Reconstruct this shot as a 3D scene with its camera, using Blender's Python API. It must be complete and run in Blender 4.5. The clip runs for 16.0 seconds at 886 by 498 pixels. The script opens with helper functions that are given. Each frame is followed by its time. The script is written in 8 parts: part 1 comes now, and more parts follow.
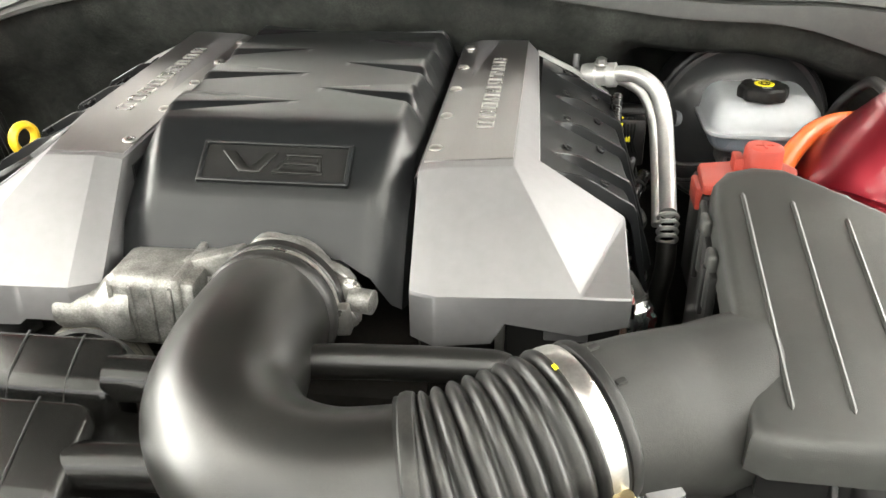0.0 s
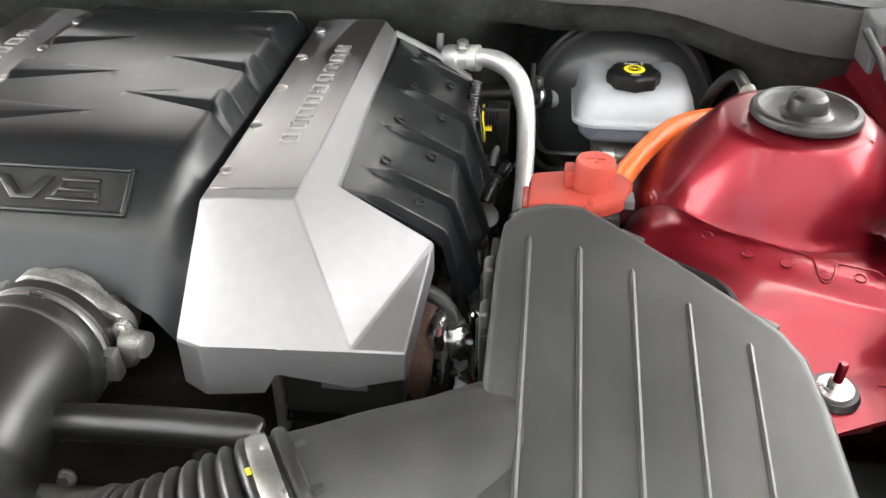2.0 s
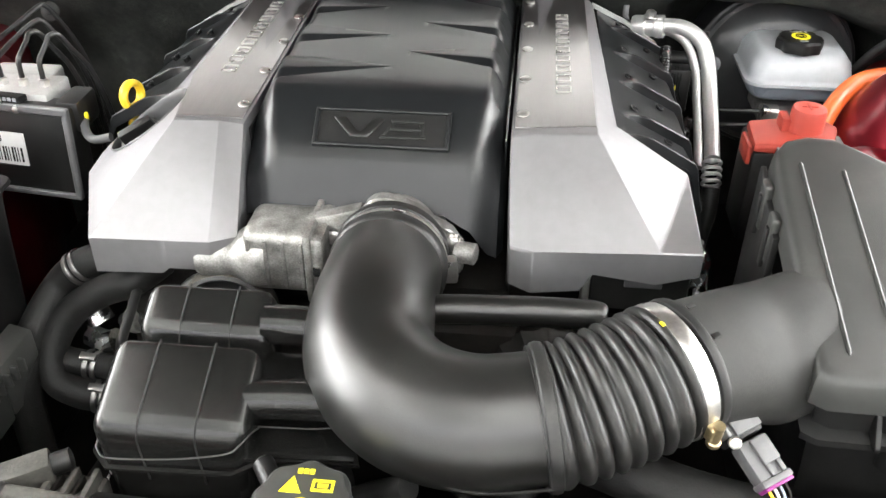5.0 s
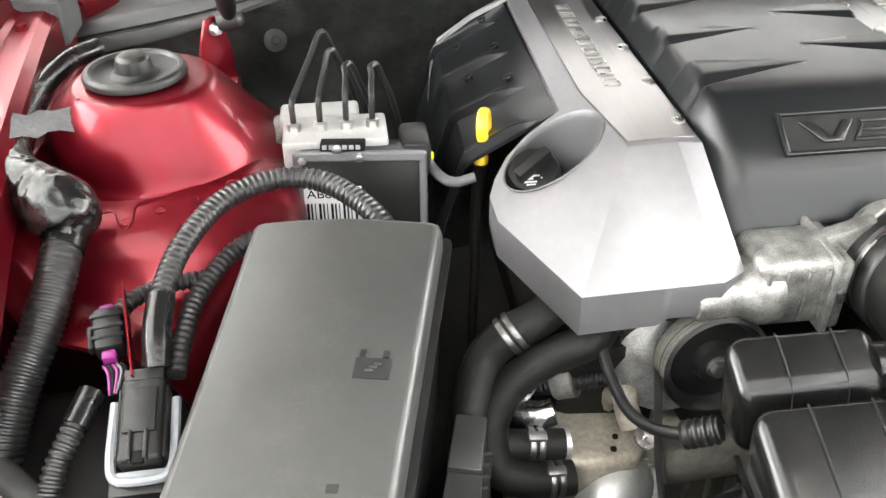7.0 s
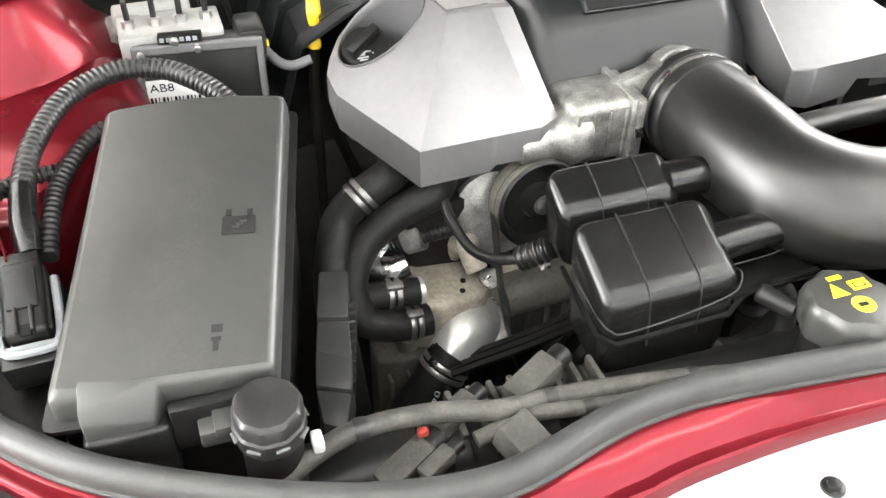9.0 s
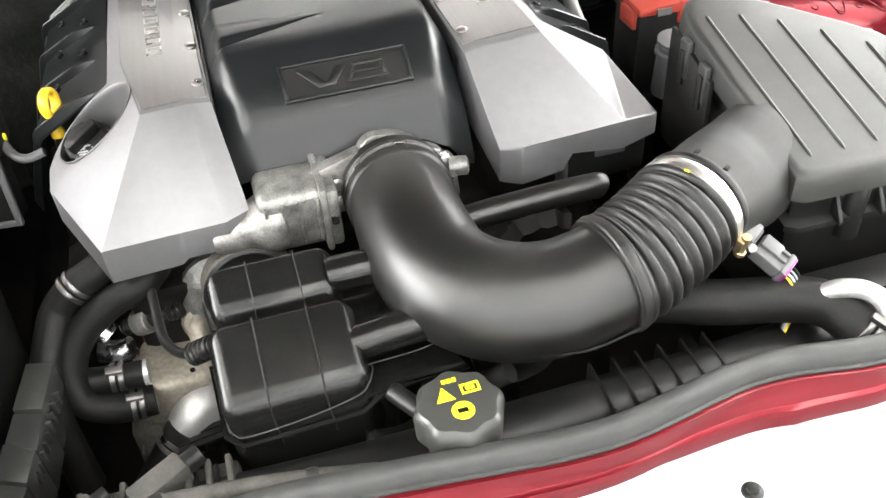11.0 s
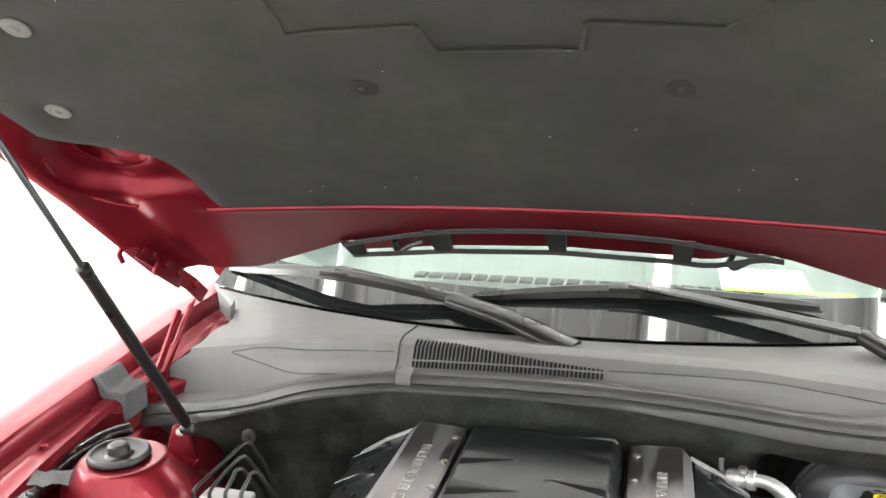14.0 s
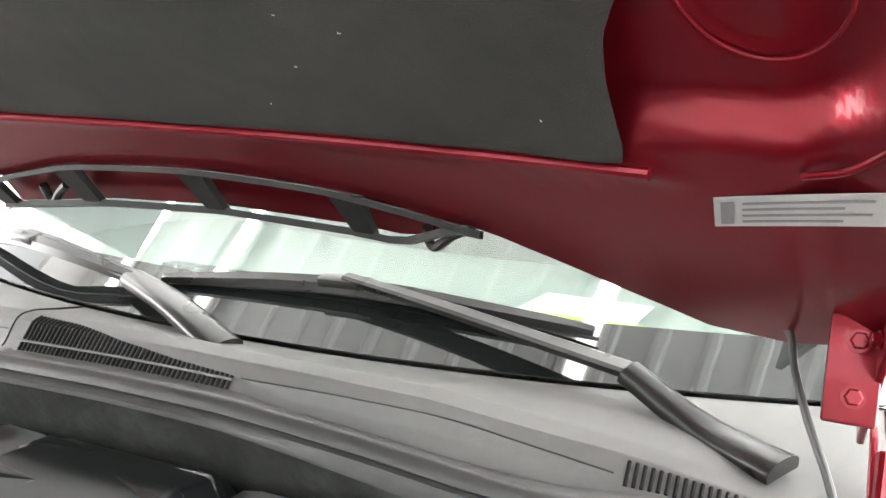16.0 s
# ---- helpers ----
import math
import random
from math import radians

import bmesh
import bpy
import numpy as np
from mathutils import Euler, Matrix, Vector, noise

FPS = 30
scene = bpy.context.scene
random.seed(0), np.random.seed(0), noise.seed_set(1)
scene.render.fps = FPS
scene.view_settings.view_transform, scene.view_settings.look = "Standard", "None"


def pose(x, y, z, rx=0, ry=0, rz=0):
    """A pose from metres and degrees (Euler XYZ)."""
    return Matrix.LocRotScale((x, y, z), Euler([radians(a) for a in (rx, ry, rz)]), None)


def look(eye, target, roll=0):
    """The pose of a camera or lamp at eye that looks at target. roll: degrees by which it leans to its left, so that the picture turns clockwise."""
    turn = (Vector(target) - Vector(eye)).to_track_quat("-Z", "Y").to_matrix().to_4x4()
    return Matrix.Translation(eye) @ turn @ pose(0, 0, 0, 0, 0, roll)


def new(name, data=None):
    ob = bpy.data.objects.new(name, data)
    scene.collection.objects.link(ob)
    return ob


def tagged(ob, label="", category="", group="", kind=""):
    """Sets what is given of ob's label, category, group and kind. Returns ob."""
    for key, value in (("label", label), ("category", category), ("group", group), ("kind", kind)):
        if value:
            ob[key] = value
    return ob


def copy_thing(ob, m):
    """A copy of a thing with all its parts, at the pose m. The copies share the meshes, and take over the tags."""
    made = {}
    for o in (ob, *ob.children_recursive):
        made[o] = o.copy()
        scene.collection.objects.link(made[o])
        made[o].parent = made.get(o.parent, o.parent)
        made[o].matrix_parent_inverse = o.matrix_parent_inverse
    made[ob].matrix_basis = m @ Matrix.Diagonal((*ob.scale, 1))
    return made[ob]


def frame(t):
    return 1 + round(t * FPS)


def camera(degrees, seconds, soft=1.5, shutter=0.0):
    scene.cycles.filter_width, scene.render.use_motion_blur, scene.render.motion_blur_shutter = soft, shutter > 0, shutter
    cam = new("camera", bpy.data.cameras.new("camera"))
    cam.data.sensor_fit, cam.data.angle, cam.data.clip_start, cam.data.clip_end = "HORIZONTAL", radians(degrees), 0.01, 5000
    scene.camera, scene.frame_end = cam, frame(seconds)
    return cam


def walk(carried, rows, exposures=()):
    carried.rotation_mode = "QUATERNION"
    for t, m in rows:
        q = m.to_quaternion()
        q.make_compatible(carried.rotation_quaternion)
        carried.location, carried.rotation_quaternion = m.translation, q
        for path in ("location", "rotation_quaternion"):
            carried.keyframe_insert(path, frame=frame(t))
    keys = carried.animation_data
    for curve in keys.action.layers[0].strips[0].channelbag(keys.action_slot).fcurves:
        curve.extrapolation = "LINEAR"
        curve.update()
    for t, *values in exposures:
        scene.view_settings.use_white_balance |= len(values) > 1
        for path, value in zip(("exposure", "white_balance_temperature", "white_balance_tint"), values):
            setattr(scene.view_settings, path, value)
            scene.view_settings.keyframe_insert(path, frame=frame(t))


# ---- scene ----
cam = camera(53.8, 16.0)
PATH = [
    (0, (0.228, 0.001, 1.208), (0.011, 1.761, 0.283), -0.3),
    (0.5, (0.236, 0.02, 1.215), (0.016, 1.762, 0.258), -0.2),
    (1, (0.251, 0.019, 1.228), (0.033, 1.73, 0.215), -0.1),
    (1.5, (0.309, 0.052, 1.263), (0.108, 1.737, 0.205), -0.0),
    (2, (0.374, 0.106, 1.265), (0.182, 1.768, 0.168), -0.1),
    (2.5, (0.417, 0.161, 1.273), (0.236, 1.802, 0.144), -0.1),
    (3, (0.44, 0.185, 1.279), (0.266, 1.828, 0.153), -0.1),
    (3.5, (0.447, 0.181, 1.272), (0.275, 1.824, 0.145), -0.1),
    (4, (0.406, 0.141, 1.256), (0.235, 1.785, 0.131), 0.0),
    (4.5, (0.299, 0.024, 1.28), (0.136, 1.674, 0.162), 0.2),
    (5, (0.139, -0.072, 1.302), (-0.028, 1.573, 0.177), 0.2),
    (5.2, (0.084, -0.084, 1.312), (-0.074, 1.563, 0.189), 0.2),
    (7.3, (-0.469, 0.049, 1.26), (-0.172, 1.665, 0.119), -0.7),
    (7.5, (-0.497, 0.039, 1.254), (-0.13, 1.634, 0.104), -0.7),
    (8, (-0.517, 0.017, 1.255), (-0.058, 1.556, 0.064), -0.3),
    (8.5, (-0.498, -0.005, 1.264), (-0.012, 1.482, 0.018), 0.7),
    (9, (-0.435, -0.046, 1.272), (0.081, 1.412, 0.003), 0.7),
    (9.2, (-0.397, -0.064, 1.269), (0.108, 1.396, -0.001), -0.0),
    (11.3, (-0.091, -0.111, 1.373), (0.279, 1.37, 0.08), -4.0),
    (11.5, (-0.119, -0.109, 1.388), (0.297, 1.453, 0.211), -3.3),
    (12, (-0.203, -0.115, 1.454), (0.246, 1.591, 0.513), -3.3),
    (12.5, (-0.191, -0.187, 1.477), (-0.039, 1.642, 0.683), -2.2),
    (13, (-0.09, -0.246, 1.516), (-0.193, 1.626, 0.818), -1.9),
    (13.5, (0.027, -0.223, 1.536), (-0.276, 1.668, 0.959), -1.3),
    (14, (0.167, -0.212, 1.549), (-0.329, 1.668, 1.079), -0.8),
    (14.5, (0.331, -0.199, 1.531), (-0.31, 1.642, 1.083), 0.1),
    (15, (0.477, -0.165, 1.475), (-0.282, 1.635, 1.047), 0.8),
    (15.5, (0.593, -0.023, 1.415), (-0.192, 1.777, 1.035), 2.9),
    (16, (0.633, 0.328, 1.318), (-0.143, 2.152, 1.053), 3.6),
]
walk(cam, [(t, look(eye, target, roll)) for t, eye, target, roll in PATH],
     [(0.0, 0.37, 6900, 7), (0.4, 0.36, 6500, 10), (2.0, 0.27, 6500, 10), (5.0, 0.34, 6500, 10), (7.5, 0.57, 6500, 10), (9.0, 0.53, 6550, 10), (11.5, 0.32, 6500, 10), (13.0, 0.20, 6500, 10), (16.0, 0.23, 6500, 10)])

# ---- world and light ----
world = bpy.data.worlds.new("world")
scene.world = world
world.use_nodes = True
_sky = world.node_tree.nodes.new("ShaderNodeTexSky")
_sky.sky_type, _sky.sun_disc = "NISHITA", False
_sky.sun_elevation, _sky.sun_rotation = radians(40), radians(180)
world.node_tree.links.new(_sky.outputs[0], world.node_tree.nodes["Background"].inputs[0])
world.node_tree.nodes["Background"].inputs[1].default_value = 0.12


def area_lamp(name, m, sx, sy, watts, colour):
    data = bpy.data.lights.new(name, "AREA")
    data.shape, data.size, data.size_y, data.energy, data.color = "RECTANGLE", sx, sy, watts, colour
    ob = new(name, data)
    ob.matrix_world = m
    return ob


# front fill lamp, added out of view ahead of the car
front_light = area_lamp("front_fill", look((0.0, -2.56, 2.42), (0.0, 0.5, 2.0)), 6.2, 1.15, 72, (1.0, 0.99, 0.97))
# added fill lamp standing before the solid back wall
back_light = area_lamp("rear_fill", look((0.0, 5.8, 1.6), (0.0, 0.5, 1.0)), 3.0, 2.4, 50, (0.98, 1.0, 0.99))
# side fill lamps, added to brighten cover facets and fenders; no doors seen there
side_light = area_lamp("side_fill", look((-3.28, 0.75, 1.35), (0.0, 0.75, 1.35)), 2.6, 2.6, 300, (1.0, 1.0, 0.98))
side_light_2 = area_lamp("side_fill", look((3.28, 2.25, 1.45), (0.0, 2.25, 1.45)), 5.6, 2.8, 540, (1.0, 1.0, 0.98))

# ---- materials ----
def surface(name, base, rough, metal=0.0, vary=0.12, scale=18.0, grain=0.0, grain_scale=900.0, coat=0.0, dust=0.0, dust_colour=(0.35, 0.33, 0.3), spec=0.5, stretch=None, rough_vary=0.08, coat_rough=0.08):
    """A procedural surface: colour varied at two scales, roughness varied, fine relief, optional dust."""
    m = bpy.data.materials.new(name)
    m.use_nodes = True
    nt = m.node_tree
    N, L = nt.nodes, nt.links
    p = N["Principled BSDF"]
    co = N.new("ShaderNodeTexCoord")
    src = co.outputs["Object"]
    if stretch:
        mp = N.new("ShaderNodeMapping")
        mp.inputs["Scale"].default_value = stretch
        L.new(src, mp.inputs["Vector"])
        src = mp.outputs["Vector"]

    def tex(s, detail):
        t = N.new("ShaderNodeTexNoise")
        t.inputs["Scale"].default_value, t.inputs["Detail"].default_value = s, detail
        L.new(src, t.inputs["Vector"])
        return t.outputs["Fac"]

    def remap(fac, a, b, lo, hi):
        r = N.new("ShaderNodeMapRange")
        r.inputs[1].default_value, r.inputs[2].default_value, r.inputs[3].default_value, r.inputs[4].default_value = a, b, lo, hi
        L.new(fac, r.inputs[0])
        return r.outputs[0]

    def mul(a, b):
        t = N.new("ShaderNodeMath")
        t.operation = "MULTIPLY"
        L.new(a, t.inputs[0])
        L.new(b, t.inputs[1])
        return t.outputs[0]

    big, small = tex(scale, 3), tex(scale * 11, 4)
    f = mul(remap(big, 0.3, 0.7, 1 - vary, 1 + vary), remap(small, 0.3, 0.7, 1 - vary * 0.6, 1 + vary * 0.6))
    mix = N.new("ShaderNodeMix")
    mix.data_type, mix.blend_type = "RGBA", "MULTIPLY"
    mix.inputs[0].default_value = 1.0
    mix.inputs[6].default_value = (*base, 1)
    L.new(f, mix.inputs[7])
    colour = mix.outputs[2]
    if dust:
        d = N.new("ShaderNodeMix")
        d.data_type = "RGBA"
        L.new(mul(remap(tex(scale * 2.3, 5), 0.45, 0.75, 0, dust), remap(tex(420, 2), 0.35, 0.7, 0.3, 1.0)), d.inputs[0])
        L.new(colour, d.inputs[6])
        d.inputs[7].default_value = (*dust_colour, 1)
        colour = d.outputs[2]
    L.new(colour, p.inputs["Base Color"])
    L.new(remap(big, 0.25, 0.75, max(0.02, rough - rough_vary), min(1, rough + rough_vary)), p.inputs["Roughness"])
    p.inputs["Metallic"].default_value = metal
    p.inputs["Specular IOR Level"].default_value = spec
    p.inputs["Coat Weight"].default_value = coat
    p.inputs["Coat Roughness"].default_value = coat_rough
    if grain:
        b = N.new("ShaderNodeBump")
        b.inputs["Strength"].default_value, b.inputs["Distance"].default_value = grain, 0.001
        L.new(tex(grain_scale, 2), b.inputs["Height"])
        L.new(b.outputs[0], p.inputs["Normal"])
    return m


M_SILVER = surface("silver_paint", (0.254, 0.250, 0.259), 0.52, 0.80, 0.05, 9, 0.05, 1600, rough_vary=0.04)
M_STRIP = surface("brushed_metal", (0.25, 0.24, 0.24), 0.33, 0.95, 0.06, 14, 0.08, 300, stretch=(14, 0.5, 14), rough_vary=0.05)
M_COVER = surface("black_cover_plastic", (0.0073, 0.0081, 0.0089), 0.32, 0, 0.08, 12, 0.06, 1500, dust=0.005, spec=0.44, rough_vary=0.04)
M_PLASTIC = surface("black_plastic", (0.0085, 0.0085, 0.0085), 0.40, 0, 0.12, 14, 0.07, 1300, dust=0.03, spec=0.36)
M_BOXLID = surface("grained_plastic", (0.034, 0.035, 0.033), 0.38, 0, 0.10, 9, 0.10, 1700, dust=0.06, spec=0.6)
M_DUCT = surface("satin_duct_plastic", (0.0068, 0.0068, 0.0063), 0.34, 0, 0.15, 10, 0.06, 900, dust=0.02, spec=0.68, rough_vary=0.05)
M_RUBBER = surface("rubber", (0.0095, 0.0095, 0.0092), 0.42, 0, 0.15, 30, 0.10, 700, dust=0.06, spec=0.42)
M_SEAL = surface("rubber_seal", (0.029, 0.030, 0.029), 0.5, 0, 0.1, 22, 0.2, 900, dust=0.05)
M_COWL = surface("cowl_plastic", (0.085, 0.085, 0.083), 0.48, 0, 0.08, 7, 0.35, 1200, dust=0.06)
M_RED = surface("red_metallic_paint", (0.148, 0.0048, 0.0115), 0.33, 0.72, 0.05, 5, 0.02, 1200, coat=0.28, dust=0.006, coat_rough=0.10, spec=0.35, rough_vary=0.04)
M_REDFLAT = surface("red_primer_coat", (0.13, 0.005, 0.010), 0.45, 0.3, 0.12, 8, 0.05, 900, coat=0.15, dust=0.04, coat_rough=0.3)
M_PAD = surface("insulation_felt", (0.0170, 0.0168, 0.0148), 0.95, 0, 0.20, 4, 0.6, 600, dust=0.03, spec=0.2)
M_FIRE = surface("firewall_mat", (0.020, 0.0215, 0.0195), 0.7, 0, 0.5, 9, 1.0, 110, dust=0.32, dust_colour=(0.13, 0.135, 0.122), spec=0.3)
M_ALU = surface("cast_aluminium", (0.27, 0.267, 0.255), 0.42, 0.6, 0.42, 60, 0.6, 200, dust=0.5, dust_colour=(0.17, 0.155, 0.13))
M_PIPE = surface("aluminium_pipe", (0.60, 0.60, 0.59), 0.44, 0.65, 0.1, 30, 0.1, 500)
M_STEEL = surface("zinc_steel", (0.55, 0.54, 0.52), 0.3, 0.95, 0.15, 40)
M_GREYCAST = surface("dirty_cast_iron", (0.34, 0.31, 0.26), 0.55, 0.45, 0.3, 22, 0.7, 180, dust=0.3, dust_colour=(0.22, 0.19, 0.14))
M_BROWN = surface("oily_black_metal", (0.012, 0.011, 0.010), 0.5, 0.2, 0.4, 18, 0.5, 220, dust=0.15, dust_colour=(0.06, 0.05, 0.042), spec=0.25)
M_RESERVOIR = surface("translucent_plastic", (0.40, 0.42, 0.44), 0.36, 0, 0.06, 12, 0.05, 800, dust=0.04)
M_FLUID = surface("fluid_line_plastic", (0.24, 0.27, 0.31), 0.3, 0, 0.06, 14)
M_YELLOW = surface("yellow_plastic", (0.78, 0.52, 0.03), 0.35, 0, 0.06, 20)
M_YPRINT = surface("yellow_print", (0.85, 0.72, 0.02), 0.5, 0, 0.04, 30)
M_REDCAP = surface("red_terminal_plastic", (0.32, 0.043, 0.029), 0.48, 0, 0.06, 16, 0.1, 900, spec=0.4)
M_ORANGE = surface("orange_cable", (0.66, 0.125, 0.025), 0.42, 0, 0.06, 18)
M_WHITE = surface("white_label", (0.56, 0.56, 0.555), 0.5, 0, 0.04, 20)
M_PAPER = surface("silvery_paper", (0.24, 0.24, 0.237), 0.4, 0, 0.06, 20)
# print, and the shade inside slots and holes
M_PRINT = surface("black_print_and_hole_shade", (0.006, 0.006, 0.006), 0.7, 0, 0.05, 20, spec=0.15)
M_GREYP = surface("grey_plastic", (0.10, 0.10, 0.103), 0.45, 0, 0.1, 20, 0.1, 900)
M_LGREY = surface("light_grey_plastic", (0.25, 0.26, 0.275), 0.4, 0, 0.08, 20)
M_FOAM = surface("foam_block", (0.06, 0.062, 0.064), 0.9, 0, 0.2, 30, 0.8, 350)
M_MAGENTA = surface("magenta_clip", (0.20, 0.018, 0.15), 0.4, 0, 0.05, 20)
M_TAPE = surface("wrapped_tape", (0.007, 0.007, 0.007), 0.24, 0, 0.25, 40, 0.3, 200)
# black tape lightened to grey: sheen painted in, with some dust
M_TAPEGREY = surface("tape_with_painted_sheen", (0.085, 0.085, 0.088), 0.35, 0, 0.25, 30, 0.35, 160, dust=0.25)
M_FOIL = surface("foil_tape", (0.7, 0.7, 0.7), 0.25, 1.0, 0.15, 40, 0.9, 90)
M_ENAMEL = surface("black_enamel", (0.012, 0.012, 0.012), 0.36, 0, 0.1, 12, 0.05, 700, dust=0.03, spec=0.4)
M_RUST = surface("rusty_exhaust", (0.06, 0.03, 0.02), 0.75, 0.3, 0.35, 30, 0.7, 200, dust=0.25, dust_colour=(0.28, 0.2, 0.15))
M_FASCIA = surface("pale_fascia_plastic", (0.55, 0.56, 0.58), 0.3, 0, 0.06, 6, 0.05, 900, coat=0.3)
M_FLOOR = surface("sealed_concrete", (0.62, 0.615, 0.60), 0.5, 0, 0.08, 1.2, 0.2, 90)
M_WALL = surface("white_wall_paint", (0.80, 0.80, 0.79), 0.6, 0, 0.04, 1.5, 0.1, 60)
M_CEIL = surface("ceiling_sheet", (0.78, 0.80, 0.79), 0.45, 0, 0.05, 2.0, 0.05, 80)
M_TRIM = surface("matt_black_trim", (0.008, 0.008, 0.008), 0.6, 0, 0.1, 14, 0.2, 900, dust=0.03, spec=0.25)
M_VALVE = surface("machined_aluminium", (0.40, 0.40, 0.39), 0.42, 0.45, 0.10, 26, 0.15, 300, dust=0.15, dust_colour=(0.2, 0.19, 0.17))
M_CASTING = surface("dull_grey_casting", (0.13, 0.122, 0.105), 0.6, 0.3, 0.35, 20, 0.7, 180, dust=0.35, dust_colour=(0.17, 0.15, 0.12))
M_PADCLIP = surface("dusty_clip_plastic", (0.075, 0.073, 0.068), 0.7, 0, 0.15, 40, 0.3, 700, dust=0.15, spec=0.2)
M_DASH = surface("dashboard_plastic", (0.20, 0.205, 0.205), 0.6, 0, 0.08, 9, 0.3, 700)
M_SHEET = surface("white_paper", (0.85, 0.85, 0.84), 0.7, 0, 0.02, 8)
M_LIME = surface("lime_border", (0.5, 0.8, 0.05), 0.6, 0, 0.03, 8)

M_GLASS = bpy.data.materials.new("windshield_glass")
M_GLASS.use_nodes = True
_p = M_GLASS.node_tree.nodes["Principled BSDF"]
_p.inputs["Base Color"].default_value = (0.72, 0.86, 0.80, 1)
_p.inputs["Roughness"].default_value = 0.02
_p.inputs["Transmission Weight"].default_value = 1.0
_p.inputs["IOR"].default_value = 1.5

M_LAMP = bpy.data.materials.new("strip_light_tube")
M_LAMP.use_nodes = True
_p = M_LAMP.node_tree.nodes["Principled BSDF"]
_p.inputs["Emission Color"].default_value = (1.0, 0.98, 0.94, 1)
_p.inputs["Emission Strength"].default_value = 25.0
M_MARK = surface("moulded_mark", (0.007, 0.0072, 0.007), 0.5, 0, 0.08, 9, 0.1, 900)
M_BOOSTER = surface("booster_paint", (0.035, 0.036, 0.037), 0.32, 0, 0.12, 10, 0.08, 500, dust=0.05)
M_WIPER = surface("wiper_black", (0.007, 0.007, 0.007), 0.30, 0, 0.1, 12, 0.05, 700, dust=0.02, spec=0.35, rough_vary=0.06)
M_FRIT = surface("black_glass_print", (0.008, 0.009, 0.009), 0.03, 0, 0.05, 12, rough_vary=0.0)
# darker copy of the silver paint: the bowl's inner shade is in the colour
M_BOWL = surface("shaded_silver_paint", (0.11, 0.11, 0.113), 0.5, 0.5, 0.05, 9, 0.05, 1600)
M_CLAMP = surface("dull_clamp_steel", (0.22, 0.215, 0.21), 0.38, 0.9, 0.15, 40)

# glow for the added backdrops beyond the side walls
M_GLOW = bpy.data.materials.new("glowing_backdrop")
M_GLOW.use_nodes = True
_p = M_GLOW.node_tree.nodes["Principled BSDF"]
_p.inputs["Base Color"].default_value = (0.8, 0.8, 0.8, 1)
_p.inputs["Emission Color"].default_value = (1.0, 1.0, 0.985, 1)
_p.inputs["Emission Strength"].default_value = 2.2
M_GREYSCREEN = surface("grey_screen_paint", (0.55, 0.55, 0.54), 0.6, 0, 0.06, 1.5, 0.1, 60)

M_HOSE = surface("matt_black_hose", (0.0075, 0.0075, 0.0072), 0.58, 0, 0.25, 30, 0.25, 500, dust=0.06, dust_colour=(0.12, 0.115, 0.10), spec=0.28)
M_CONDUIT = surface("conduit_plastic", (0.016, 0.016, 0.0158), 0.38, 0, 0.2, 30, 0.1, 700, dust=0.08, dust_colour=(0.2, 0.19, 0.17), spec=0.55)
M_DUSTY = surface("dusty_grey_plastic", (0.055, 0.053, 0.048), 0.6, 0, 0.3, 30, 0.4, 400, dust=0.45, dust_colour=(0.17, 0.16, 0.14), spec=0.35)
M_AIRLID = surface("air_box_plastic", (0.024, 0.025, 0.0235), 0.40, 0, 0.10, 9, 0.12, 1500, dust=0.05, spec=0.5)
M_HORN = surface("dull_grained_plastic", (0.016, 0.0162, 0.0155), 0.55, 0, 0.10, 9, 0.2, 1300, dust=0.05, spec=0.3)
M_RESONATOR = surface("glossy_moulded_plastic", (0.006, 0.006, 0.0057), 0.21, 0, 0.15, 10, 0.03, 900, dust=0.02, spec=0.42, rough_vary=0.04)
M_BRASS = surface("yellow_zinc", (0.42, 0.34, 0.20), 0.32, 0.9, 0.15, 60)

# ---- building helpers ----
def finish(bm, name, material, sharp=32, smooth=True):
    bmesh.ops.recalc_face_normals(bm, faces=bm.faces)
    me = bpy.data.meshes.new(name)
    bm.to_mesh(me)
    bm.free()
    if smooth:
        me.shade_smooth()
        me.set_sharp_from_angle(angle=radians(sharp))
    me.materials.append(material)
    return me


def thing(name, loc, label, category, group="", kind=""):
    ob = new(name)
    ob.location = loc
    ob.empty_display_size = 0.02
    return tagged(ob, label, category, group, kind)


def part(name, bm, material, parent=None, label="", sharp=32, bevel=0.0, smooth=True):
    """One mesh object, built in world metres, under a thing or a part."""
    ob = new(name, finish(bm, name, material, sharp, smooth))
    if parent is not None:
        ob.parent = parent
        ob.matrix_parent_inverse = Matrix.Translation(-parent.location)
    if bevel:
        mod = ob.modifiers.new("bevel", "BEVEL")
        mod.width, mod.segments, mod.limit_method, mod.angle_limit = bevel, 2, "ANGLE", radians(20)
        mod.harden_normals = False
    return tagged(ob, label)


def single(name, bm, material, label, category, group="", kind="", sharp=32, bevel=0.0, smooth=True):
    """A thing that is one mesh."""
    return tagged(part(name, bm, material, None, label, sharp, bevel, smooth), "", category, group, kind)


